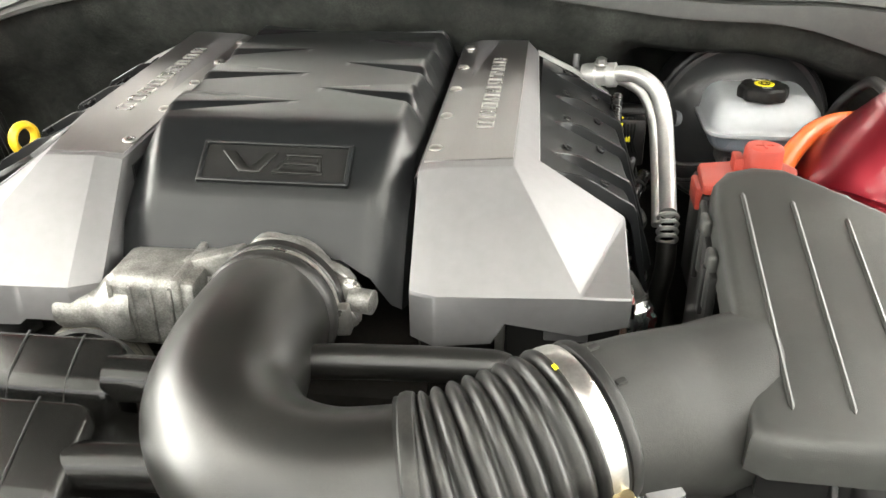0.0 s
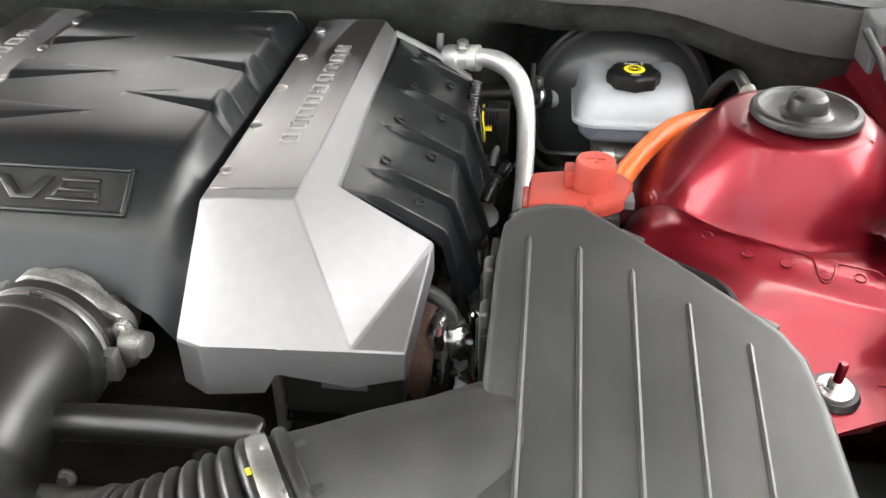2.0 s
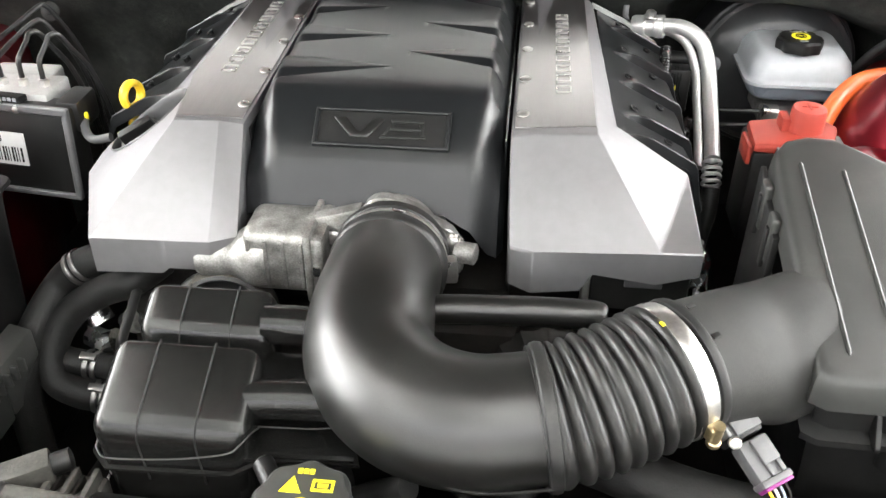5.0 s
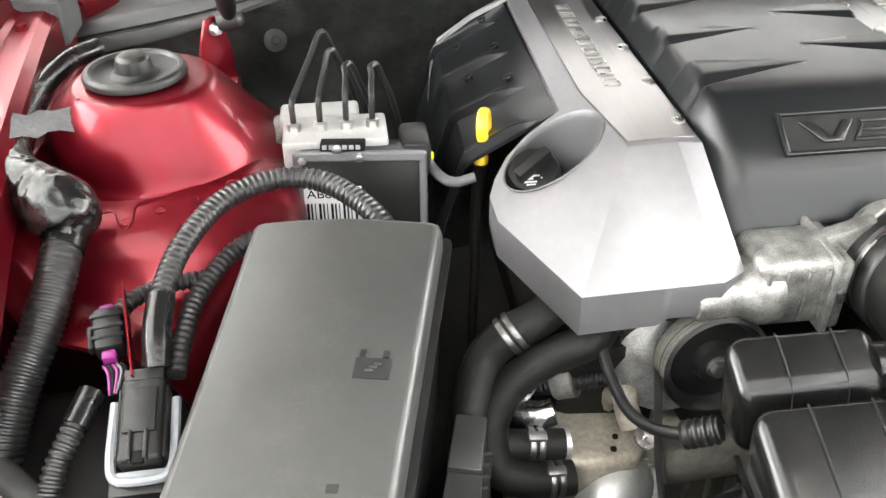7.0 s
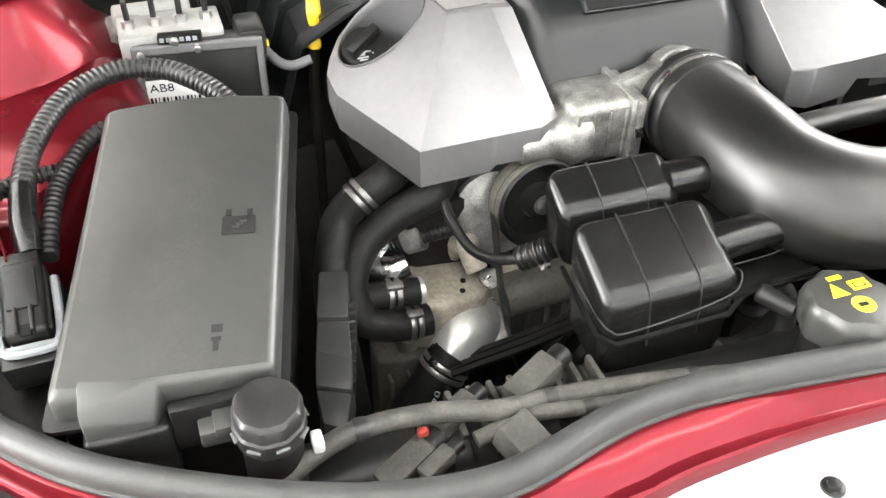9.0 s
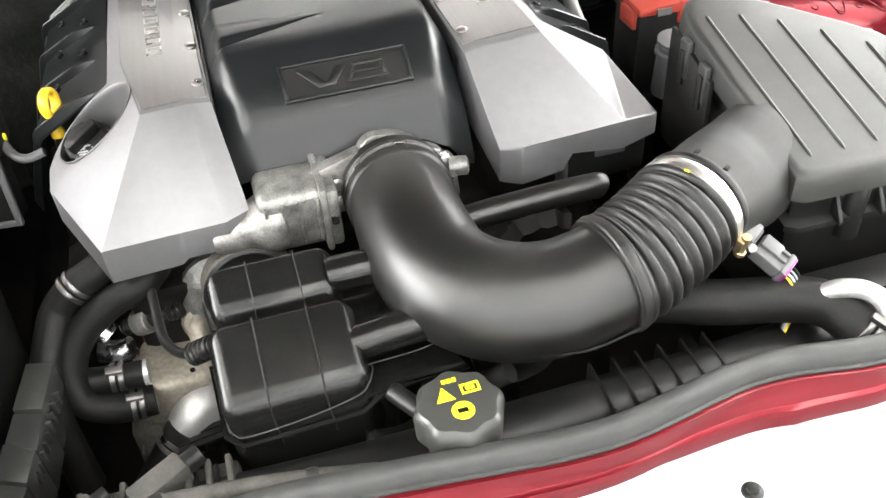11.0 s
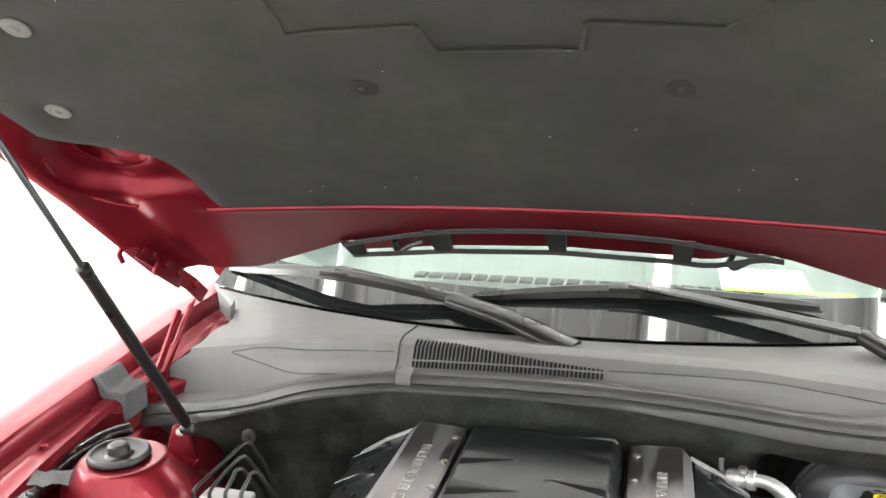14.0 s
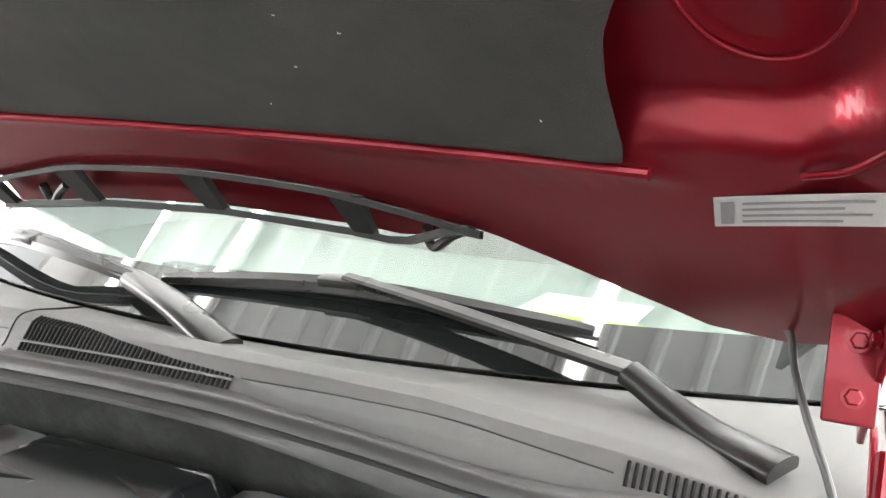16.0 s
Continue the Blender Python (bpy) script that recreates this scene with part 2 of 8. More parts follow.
def add_box(bm, lo, hi, m=None, bevel=0.0, seg=2):
    got = bmesh.ops.create_cube(bm, size=1.0)
    vs = got["verts"]
    c = [(a + b) / 2 for a, b in zip(lo, hi)]
    s = [abs(b - a) for a, b in zip(lo, hi)]
    for v in vs:
        v.co = Vector((c[0] + v.co.x * s[0], c[1] + v.co.y * s[1], c[2] + v.co.z * s[2]))
    if bevel:
        es = list({e for v in vs for e in v.link_edges})
        got = bmesh.ops.bevel(bm, geom=es, offset=bevel, segments=seg, profile=0.5, affect="EDGES")
        vs = got["verts"]
    if m is not None:
        for v in vs:
            v.co = m @ v.co
    return vs


def box(lo, hi, m=None, bevel=0.0, seg=2):
    bm = bmesh.new()
    add_box(bm, lo, hi, m, bevel, seg)
    return bm


def add_loft(bm, rings, closed=True, caps=True):
    rows = [[bm.verts.new(p) for p in ring] for ring in rings]
    n = len(rows[0])
    for a, b in zip(rows, rows[1:]):
        for i in range(n if closed else n - 1):
            j = (i + 1) % n
            bm.faces.new((a[i], a[j], b[j], b[i]))
    if caps and closed:
        bm.faces.new(rows[0][::-1])
        bm.faces.new(rows[-1])
    return rows


def loft(rings, closed=True, caps=True):
    bm = bmesh.new()
    add_loft(bm, rings, closed, caps)
    return bm


def sheet(rows, thick=0.0, down=(0, 0, -1)):
    """A sheet through rows of points; with a thickness it becomes a closed slab."""
    bm = bmesh.new()
    if not thick:
        add_loft(bm, rows, closed=False, caps=False)
        return bm
    d = Vector(down) * thick
    top = [[bm.verts.new(p) for p in r] for r in rows]
    low = [[bm.verts.new(Vector(p) + d) for p in r] for r in rows]
    R, C = len(rows), len(rows[0])
    for i in range(R - 1):
        for j in range(C - 1):
            bm.faces.new((top[i][j], top[i][j + 1], top[i + 1][j + 1], top[i + 1][j]))
            bm.faces.new((low[i][j], low[i + 1][j], low[i + 1][j + 1], low[i][j + 1]))
    for j in range(C - 1):
        bm.faces.new((top[0][j], low[0][j], low[0][j + 1], top[0][j + 1]))
        bm.faces.new((top[-1][j], top[-1][j + 1], low[-1][j + 1], low[-1][j]))
    for i in range(R - 1):
        bm.faces.new((top[i][0], top[i + 1][0], low[i + 1][0], low[i][0]))
        bm.faces.new((top[i][-1], low[i][-1], low[i + 1][-1], top[i + 1][-1]))
    return bm


def curve_points(pts, per=8):
    """Catmull-Rom through the points."""
    P = [Vector(p) for p in pts]
    P = [P[0] * 2 - P[1]] + P + [P[-1] * 2 - P[-2]]
    out = []
    for i in range(1, len(P) - 2):
        a, b, c, d = P[i - 1:i + 3]
        for k in range(per):
            t = k / per
            out.append(0.5 * (2 * b + (c - a) * t + (2 * a - 5 * b + 4 * c - d) * t * t + (3 * b - a - 3 * c + d) * t ** 3))
    out.append(P[-2])
    return out


def even_points(pts, step):
    """Points at even steps along the smooth curve."""
    Q = curve_points(pts, 24)
    out, need = [Q[0]], step
    for a, b in zip(Q, Q[1:]):
        L = (b - a).length
        pos = 0.0
        while L - pos >= need:
            pos += need
            out.append(a.lerp(b, pos / L))
            need = step
        need -= L - pos
    return out


def add_tube(bm, P, radius, n=12, caps=True):
    rings, up = [], Vector((0.13, 0.21, 1)).normalized()
    for i, p in enumerate(P):
        t = (P[min(i + 1, len(P) - 1)] - P[max(i - 1, 0)]).normalized()
        side = (up - t * up.dot(t))
        side = side.normalized() if side.length > 1e-6 else t.orthogonal().normalized()
        up = side
        b = t.cross(side)
        r = radius(i / max(1, len(P) - 1)) if callable(radius) else radius
        rings.append([p + (side * math.cos(a) + b * math.sin(a)) * r for a in (2 * math.pi * k / n for k in range(n))])
    return add_loft(bm, rings, True, caps)


def tube(pts, radius, n=12, per=8):
    bm = bmesh.new()
    add_tube(bm, curve_points(pts, per), radius, n)
    return bm


def ribbed_tube(pts, radius, pitch, depth, n=14):
    """Corrugated conduit."""
    P = even_points(pts, pitch / 4)
    bm = bmesh.new()
    k = [0.0, -depth, -depth, 0.0]
    N = max(1, len(P) - 1)
    add_tube(bm, P, lambda s: radius + k[int(round(s * N)) % 4], n)
    return bm


def frame_of(axis):
    z = Vector(axis).normalized()
    x = Vector((0, 0, 1)).cross(z)
    x = x.normalized() if x.length > 1e-4 else Vector((1, 0, 0))
    return x, z.cross(x), z


def add_lathe(bm, profile, centre, axis=(0, 0, 1), n=32, lobes=0, lobe=0.0):
    """Profile of (radius, height) spun round an axis through centre; lobes give a scalloped rim."""
    x, y, z = frame_of(axis)
    c = Vector(centre)
    rings = []
    for r, h in profile:
        ring = []
        for k in range(n):
            a = 2 * math.pi * k / n
            rr = r * (1 + (lobe * math.cos(lobes * a) if lobes else 0))
            ring.append(c + x * rr * math.cos(a) + y * rr * math.sin(a) + z * h)
        rings.append(ring)
    return add_loft(bm, rings, True, True)


def lathe(profile, centre, axis=(0, 0, 1), n=32, lobes=0, lobe=0.0):
    bm = bmesh.new()
    add_lathe(bm, [(max(r, 1e-4), h) for r, h in profile], centre, axis, n, lobes, lobe)
    return bm


def add_ring(bm, centre, axis, R, r, n=36, k=8, wide=1.0):
    """A band or torus round an axis; wide stretches its section along the axis."""
    x, y, z = frame_of(axis)
    c = Vector(centre)
    rows = []
    for i in range(n):
        a = 2 * math.pi * i / n
        d = x * math.cos(a) + y * math.sin(a)
        rows.append([bm.verts.new(c + d * (R + r * math.cos(b)) + z * (r * wide * math.sin(b))) for b in (2 * math.pi * j / k for j in range(k))])
    for i in range(n):
        for j in range(k):
            bm.faces.new((rows[i][j], rows[(i + 1) % n][j], rows[(i + 1) % n][(j + 1) % k], rows[i][(j + 1) % k]))


def ring(centre, axis, R, r, n=36, k=8, wide=1.0):
    bm = bmesh.new()
    add_ring(bm, centre, axis, R, r, n, k, wide)
    return bm


def prism(poly, z0, z1, bevel=0.0, seg=2):
    """A plan outline raised from z0 to z1; z1 may be a function of x, y."""
    bm = bmesh.new()
    top = z1 if callable(z1) else (lambda x, y: z1)
    low = z0 if callable(z0) else (lambda x, y: z0)
    a = [bm.verts.new((x, y, low(x, y))) for x, y in poly]
    b = [bm.verts.new((x, y, top(x, y))) for x, y in poly]
    n = len(poly)
    bm.faces.new(a[::-1])
    bm.faces.new(b)
    for i in range(n):
        bm.faces.new((a[i], a[(i + 1) % n], b[(i + 1) % n], b[i]))
    if bevel:
        bmesh.ops.recalc_face_normals(bm, faces=bm.faces)
        bmesh.ops.bevel(bm, geom=list(bm.edges), offset=bevel, segments=seg, profile=0.5, affect="EDGES")
    return bm


def hexbolt(bm, at, axis, r, h):
    """A hexagon head with a washer face, standing on at along axis."""
    add_lathe(bm, [(r * 1.3, 0), (r * 1.3, h * 0.25), (r * 1.02, h * 0.25)], at, axis, 18)
    add_lathe(bm, [(r, h * 0.2), (r, h * 0.9), (r * 0.8, h)], at, axis, 6)


def lerp_table(table, x):
    for (a, u), (b, v) in zip(table, table[1:]):
        if x <= b:
            return u + (v - u) * max(0.0, (x - a) / (b - a))
    return table[-1][1]


def smooth_step(a, b, x):
    t = min(1.0, max(0.0, (x - a) / (b - a)))
    return t * t * (3 - 2 * t)


def words(body, size, depth, m, stretch=1.0):
    """Lettering in the built-in font as a bmesh, lying in the plane of m, centred."""
    cu = bpy.data.curves.new("lettering", "FONT")
    cu.body, cu.size, cu.extrude, cu.align_x, cu.align_y, cu.resolution_u = body, size, depth, "CENTER", "CENTER", 3
    tmp = bpy.data.objects.new("lettering", cu)
    scene.collection.objects.link(tmp)
    me = tmp.to_mesh()
    bm = bmesh.new()
    bm.from_mesh(me)
    tmp.to_mesh_clear()
    bpy.data.objects.remove(tmp)
    bpy.data.curves.remove(cu)
    for v in bm.verts:
        v.co = m @ Vector((v.co.x * stretch, v.co.y, v.co.z))
    return bm


def plane_pose(at, right, up):
    """A pose with x along right and y along up."""
    x = Vector(right).normalized()
    z = x.cross(Vector(up)).normalized()
    y = z.cross(x)
    m = Matrix((x, y, z)).transposed().to_4x4()
    m.translation = at
    return m

# ---- the garage ----
def garage():
    tagged(single("floor", box((-5, -4, -0.05), (5, 6, 0.0)), M_FLOOR, "pale sealed concrete garage floor", "floor", kind="structure"))
    # openings in both side walls are made up to let the fill in
    bm = box((-3.4, -2.6, 0), (-3.3, -0.6, 3.3))
    add_box(bm, (-3.4, 3.6, 0), (-3.3, 6, 3.3))
    add_box(bm, (-3.4, -0.6, 2.7), (-3.3, 3.6, 3.3))
    single("wall_west", bm, M_WALL, "white painted garage wall with an added opening for the fill light", "wall", kind="structure")
    bm = box((3.3, -2.6, 0), (3.4, -0.6, 3.3))
    add_box(bm, (3.3, 5.1, 0), (3.4, 6, 3.3))
    add_box(bm, (3.3, -0.6, 2.9), (3.4, 5.1, 3.3))
    single("wall_east", bm, M_WALL, "white painted garage wall with an added opening for the fill light", "wall", kind="structure")
    single("wall_north", box((-3.4, 5.9, 0), (3.4, 6.0, 3.3)), M_WALL, "white painted back wall of the garage", "wall", kind="structure")
    # unseen front closure, placed to shape what the paint and plastics reflect
    single("wall_south", box((-3.4, -2.7, 3.02), (3.4, -2.6, 3.3)), M_WALL, "unseen white painted wall above the front fill lamp", "wall", kind="structure")
    single("front_screen", box((-3.3, -2.68, 0), (3.3, -2.62, 1.82)), M_GREYSCREEN, "unseen grey screen closing the front below the fill lamp", "garage door", kind="structure")
    # glowing sheets added so the openings look white
    for x in (-5.0, 5.0):
        single("backdrop", box((x - 0.02, -3.5, 0.0), (x + 0.02, 7.0, 4.2)), M_GLOW, "plain glowing backdrop added beyond the side opening", "backdrop", kind="structure")
    # corrugated ceiling sheet, its ribs running from the front to the back
    rows = []
    xs = []
    x = -3.3
    while x < 3.3:
        xs += [(x, 0), (x + 0.13, 0), (x + 0.15, 0.03), (x + 0.18, 0.03), (x + 0.20, 0)]
        x += 0.22
    for y in (-2.6, 6.0):
        rows.append([(a, y, 3.15 - b) for a, b in xs])
    single("ceiling", sheet(rows, 0.05, (0, 0, 1)), M_CEIL, "ribbed pale metal ceiling sheet", "ceiling", kind="structure", sharp=20)
    first = None
    # the column at x 2.70 is added to brighten the right tower and fender
    for x, y in [(x, y) for x in (-2.75, -1.82, 0.29, 1.53, 2.70) for y in (-1.1, 1.6, 4.3)]:
        if first is None:
            first = thing("strip_light", (x, y, 3.1), "long white fluorescent strip light under the ceiling", "strip light", "ceiling strip lights")
            part("housing", box((x - 0.09, y - 1.34, 3.06), (x + 0.09, y + 1.34, 3.10), bevel=0.01), M_WHITE, first)
            part("tube", box((x - 0.045, y - 1.33, 3.035), (x + 0.045, y + 1.33, 3.058), bevel=0.009), M_LAMP, first, "glowing white tube cover")
        else:
            copy_thing(first, pose(x, y, 3.1))


garage()

# ---- car body ----
body = thing("car_body", (0, 0.9, 0.0), "dark red car body with open engine bay", "car body")
TOWER = (0.597, 0.804)


def tower_height(x, y):
    """Height of the inner fender sheet below its strut tower, for the side with positive x."""
    foot = 0.606 + 0.41 * max(x - 0.60, -0.04)
    ridge = max(0.645 + 0.107 * (x - 0.567), foot + 0.012)
    step = max(0.690 - 0.27 * (x - 0.561), ridge + 0.009)
    back = max(0.706, step + 0.022)
    table = [(0.48, 0.838), (0.54, 0.848), (foot - 0.025, 0.8515), (foot, 0.8500), (foot + 0.004, 0.8515), (ridge - 0.005, 0.8640), (ridge, 0.8662), (ridge + 0.005, 0.8672), (step - 0.003, 0.8735), (step + 0.003, 0.8785), (step + 0.012, 0.8820), (back, 0.8845), (back + 0.025, 0.8825), (0.83, 0.866), (0.95, 0.872), (1.1, 0.88)]
    z = sum(lerp_table(table, y + d) for d in (-0.004, -0.002, 0.0, 0.002, 0.004)) / 5
    z -= 0.0836 * (x - 0.60)
    rail = smooth_step(0.655, 0.70, x)
    return z * (1 - rail) + max(z, 0.905) * rail


def tower_ring(s, m, z):
    """Level ring of the slanting cone, m from its shoulder (0) to its foot (1)."""
    b = math.sin(math.pi * min(1.0, max(0.0, m)))
    ring_ = []
    for k in range(90):
        a = radians(4 * k)
        r = 0.0625 + 0.042 * m + b * (0.001 + 0.012 * max(0.0, math.cos(a)))
        ring_.append(Vector((s * (0.591 - 0.008 * m + r * math.cos(a)), 0.804 + 0.015 * m + r * math.sin(a), z)))
    return ring_


EDGE = [(0.48, 0.615), (0.53, 0.600), (0.57, 0.580), (0.61, 0.560), (0.65, 0.535), (0.69, 0.514), (0.73, 0.506), (0.80, 0.502), (0.87, 0.522), (0.94, 0.570), (1.06, 0.620)]
SEAM = [(0.486, 0.800), (0.497, 0.770), (0.519, 0.739), (0.545, 0.722), (0.575, 0.710), (0.592, 0.7045), (0.5962, 0.699), (0.5968, 0.688), (0.600, 0.6805), (0.606, 0.6805), (0.610, 0.688), (0.6135, 0.6965), (0.619, 0.6985), (0.635, 0.696), (0.644, 0.6945), (0.648, 0.689), (0.6485, 0.679), (0.652, 0.6705), (0.659, 0.6705), (0.663, 0.677), (0.668, 0.685), (0.675, 0.6845), (0.69, 0.680)]


LIP = [(0.3, 0.004), (0.437, 0.014), (0.5, 0.021), (0.576, 0.021), (0.654, 0.022), (0.776, 0.012), (0.932, 0.0)]


def edge_x(y):
    return sum(lerp_table(EDGE, y + d) for d in (-0.03, -0.015, 0.0, 0.015, 0.03)) / 5


def body_side(s):
    R = 0.048
    rows = []
    for j in range(198):
        y = 0.553 + 0.0025 * j
        e = edge_x(y)
        skew = 0.5 * (1 - j / 197) ** 2

        def at(x, drop=0.0):
            yy = y + skew * (x - 0.60)
            return (s * x, yy, tower_height(max(x, e - 0.03), yy) - drop)
        r = [at(e - R, 0.34)]
        for k in range(13):
            a = radians(90 - 7.5 * k)
            r.append(at(e - R * math.sin(a), R * (1 - math.cos(a))))
        for k in range(1, 33):
            r.append(at(e + (0.71 - e) * k / 32))
        rows.append(r)
    tower = part("strut_tower", sheet(rows, 0.004), M_RED, body, "dark red strut tower with welded inner fender sheet", sharp=50)
    levels = [(-1.2, 0.957), (-0.5, 0.957), (-0.12, 0.957), (-0.06, 0.9568), (0.0, 0.9555), (0.05, 0.9530), (0.10, 0.9497)] + [(0.1 + 0.1 * k, 0.9497 - 0.0068 * k) for k in range(1, 9)] + [(0.96, 0.8920), (1.02, 0.8886), (1.09, 0.8860), (1.18, 0.8830), (1.32, 0.8700), (1.52, 0.8500)]
    part("strut_cone", loft([tower_ring(s, m, z) for m, z in levels]), M_RED, tower, sharp=60)
    c = Vector((s * TOWER[0], TOWER[1], 0.9585))
    # spot welds and the overlapping seam of the apron
    for x, y in ((0.517, 0.718), (0.547, 0.7025), (0.575, 0.695), (0.602, 0.6855), (0.6285, 0.685), (0.655, 0.6755), (0.6750, 0.6735), (0.626, 0.593), (0.655, 0.608)):
        part("spot_weld", ring((s * x, y, tower_height(x, y) + 0.0002), (0.08 * s, -0.2, 1), 0.0042, 0.0007, 18, 6), M_RED, tower)
    pts = curve_points([Vector((s * x, y, 0)) for x, y in SEAM], 4)
    part("seam", tube([(p[0], p[1], tower_height(abs(p[0]), p[1]) + 0.0003) for p in pts], 0.0009, 6, 1), M_RED, tower)
    # mount cap
    cap = part("strut_cap", lathe([(0.034, 0.000), (0.043, 0.000), (0.0455, 0.002), (0.0455, 0.0055), (0.0445, 0.008), (0.0425, 0.0095), (0.0395, 0.0095), (0.0375, 0.0065), (0.030, 0.0035), (0.022, 0.0035), (0.0175, 0.0065), (0.0165, 0.0065)], c, n=44), M_RUBBER, body, "grey rubber strut mount cap")
    part("strut_nut_cover", lathe([(0.0165, 0.002), (0.0160, 0.013), (0.0148, 0.0175), (0.0115, 0.0205), (0.006, 0.0215), (0.001, 0.0217)], c, n=28), M_RUBBER, cap)
    for a in (200, 320, 90):
        bm = bmesh.new()
        hexbolt(bm, c + Vector((s * 0.055 * math.cos(radians(a)), 0.055 * math.sin(radians(a)), -0.003)), (0, 0, 1), 0.0035, 0.0015)
        part("mount_stud", bm, M_RED, tower)
    # fender flange: channel and crest
    prof = [(0.700, 0.935), (0.702, 0.962), (0.712, 0.968), (0.735, 0.968), (0.741, 0.972), (0.744, 0.992), (0.752, 1.004), (0.775, 1.008), (0.82, 1.002), (0.88, 0.97), (0.92, 0.90), (0.94, 0.75), (0.95, 0.45)]
    rows = []
    for j in range(26):
        y = 0.442 + 0.0464 * j
        dip = lerp_table([(0.3, -0.10), (0.5, -0.045), (0.75, -0.012), (1.0, 0.004), (1.3, 0.022), (1.7, 0.03)], y)
        inn = lerp_table([(0.3, -0.10), (0.45, -0.035), (0.65, -0.004), (1.0, 0.0), (1.7, 0.012)], y)
        lip = lerp_table(LIP, y) if s < 0 else 0.0
        rows.append([(s * (x + inn - (0.0 if x > 0.74 else lip * smooth_step(0.742, 0.712, x))), y, z + dip) for x, z in prof])
    fender = part("fender", sheet(rows, 0.0035), M_RED, body, "glossy dark red front fender with inner flange", sharp=28)
    for y in (0.62, 0.80, 0.92):
        dip = lerp_table([(0.3, -0.10), (0.5, -0.045), (0.75, -0.012), (1.0, 0.004)], y)
        bm = bmesh.new()
        hexbolt(bm, (s * 0.724, y, 0.967 + dip), (0, 0, 1), 0.0055, 0.006)
        part("fender_bolt", bm, M_RED, fender)
    # side sheet under the flange
    rows = [[(s * 0.703, y, 0.96 + lerp_table([(0.3, -0.10), (0.5, -0.045), (0.75, -0.012), (1.0, 0.004)], y)), (s * 0.71, y, 0.80), (s * 0.72, y, 0.45)] for y in (0.42, 0.6, 0.8, 1.0, 1.2)]
    part("inner_side_panel", sheet(rows, 0.003, (-s, 0, 0)), M_REDFLAT, body)


for s in (-1, 1):
    body_side(s)

# bay walls below: dark firewall, frame rails, undertray
rows = []
for i in range(121):
    x = -0.72 + 0.012 * i
    z = lerp_table([(-0.72, 0.895), (-0.6, 0.915), (-0.5, 0.945), (-0.39, 0.98), (-0.25, 1.008), (-0.05, 1.014), (0.11, 1.013), (0.27, 0.996), (0.39, 0.98), (0.47, 0.982), (0.53, 0.972), (0.585, 0.95), (0.64, 0.937), (0.72, 0.93)], x)
    bow = 0.0 if x > -0.30 else 0.05 * smooth_step(0.30, 0.46, abs(x))
    hollow = 0.13 * smooth_step(0.30, 0.35, x) * smooth_step(0.64, 0.60, x)
    r = []
    for k in range(25):
        t = k / 24
        w = 0.010 * noise.noise((x * 9, t * 5, 0.3)) + 0.006 * noise.noise((x * 25, t * 14, 2.0))
        r.append((x, 1.032 + 0.06 * smooth_step(0.02, 0.35, t) - bow * smooth_step(0.15, 0.6, t) + 0.05 * t + hollow * smooth_step(0.09, 0.17, t) + w * min(1, 6 * t), z + 0.004 - t * 0.5))
    rows.append(r)
firewall = part("firewall", sheet(rows, 0.02, (0, 1, 0)), M_FIRE, body, "dusty black firewall insulation mat", sharp=60)
for x, y, z in ((-0.211, 1.064, 0.970), (0.231, 1.075, 0.962), (-0.484, 0.99, 0.916)):
    part("push_clip", lathe([(0.013, 0), (0.0125, 0.002), (0.009, 0.0035), (0.005, 0.0036), (0.004, 0.006), (0.001, 0.0065)], (x, y - 0.004, z), (0, -1, 0.35), 20), M_TRIM, firewall, "round black plastic push clip")
part("undertray", box((-0.75, 0.12, 0.40), (0.75, 1.90, 0.42)), M_BROWN, body)
for s in (-1, 1):
    part("frame_rail", box((s * 0.40, 0.15, 0.50), (s * 0.50, 1.10, 0.62), bevel=0.01), M_BROWN, body)
    part("wheel_arch_liner", box((s * 0.52, 0.25, 0.45), (s * 0.72, 0.60, 0.79), bevel=0.03, seg=3), M_PLASTIC, body)

# front panel under the hood seal
FRONT = [(-0.665, 0.487), (-0.62, 0.428), (-0.583, 0.387), (-0.551, 0.352), (-0.514, 0.327), (-0.457, 0.296), (-0.40, 0.270), (-0.35, 0.255), (-0.30, 0.248), (-0.275, 0.249), (-0.25, 0.257), (-0.221, 0.267), (-0.168, 0.277), (-0.118, 0.276), (-0.04, 0.268), (0.03, 0.260), (0.08, 0.254), (0.11, 0.253), (0.145, 0.257), (0.216, 0.271), (0.255, 0.275), (0.308, 0.266), (0.357, 0.256), (0.40, 0.265), (0.457, 0.296), (0.514, 0.327), (0.551, 0.352), (0.583, 0.387), (0.62, 0.428), (0.665, 0.487)]
# width of the red edge ahead of the seal
RED_W = [(-0.665, 0.020), (-0.56, 0.022), (-0.46, 0.038), (-0.4, 0.042), (-0.275, 0.036), (-0.2, 0.048), (-0.137, 0.045), (-0.05, 0.034), (0.05, 0.025), (0.145, 0.020), (0.214, 0.028), (0.27, 0.034), (0.36, 0.024), (0.45, 0.034), (0.56, 0.022), (0.665, 0.020)]
FC = []
for i in range(133):
    x = -0.66 + 0.01 * i
    FC.append((x, sum(lerp_table(FRONT, x + d) for d in (-0.03, -0.02, -0.01, 0.0, 0.01, 0.02, 0.03)) / 7))
secs = []
for i, (x, y) in enumerate(FC):
    a, b = FC[max(i - 1, 0)], FC[min(i + 1, len(FC) - 1)]
    t = Vector((b[0] - a[0], b[1] - a[1], 0)).normalized()
    secs.append((Vector((x, y, 0)), Vector((t.y, -t.x, 0)), lerp_table(RED_W, x)))
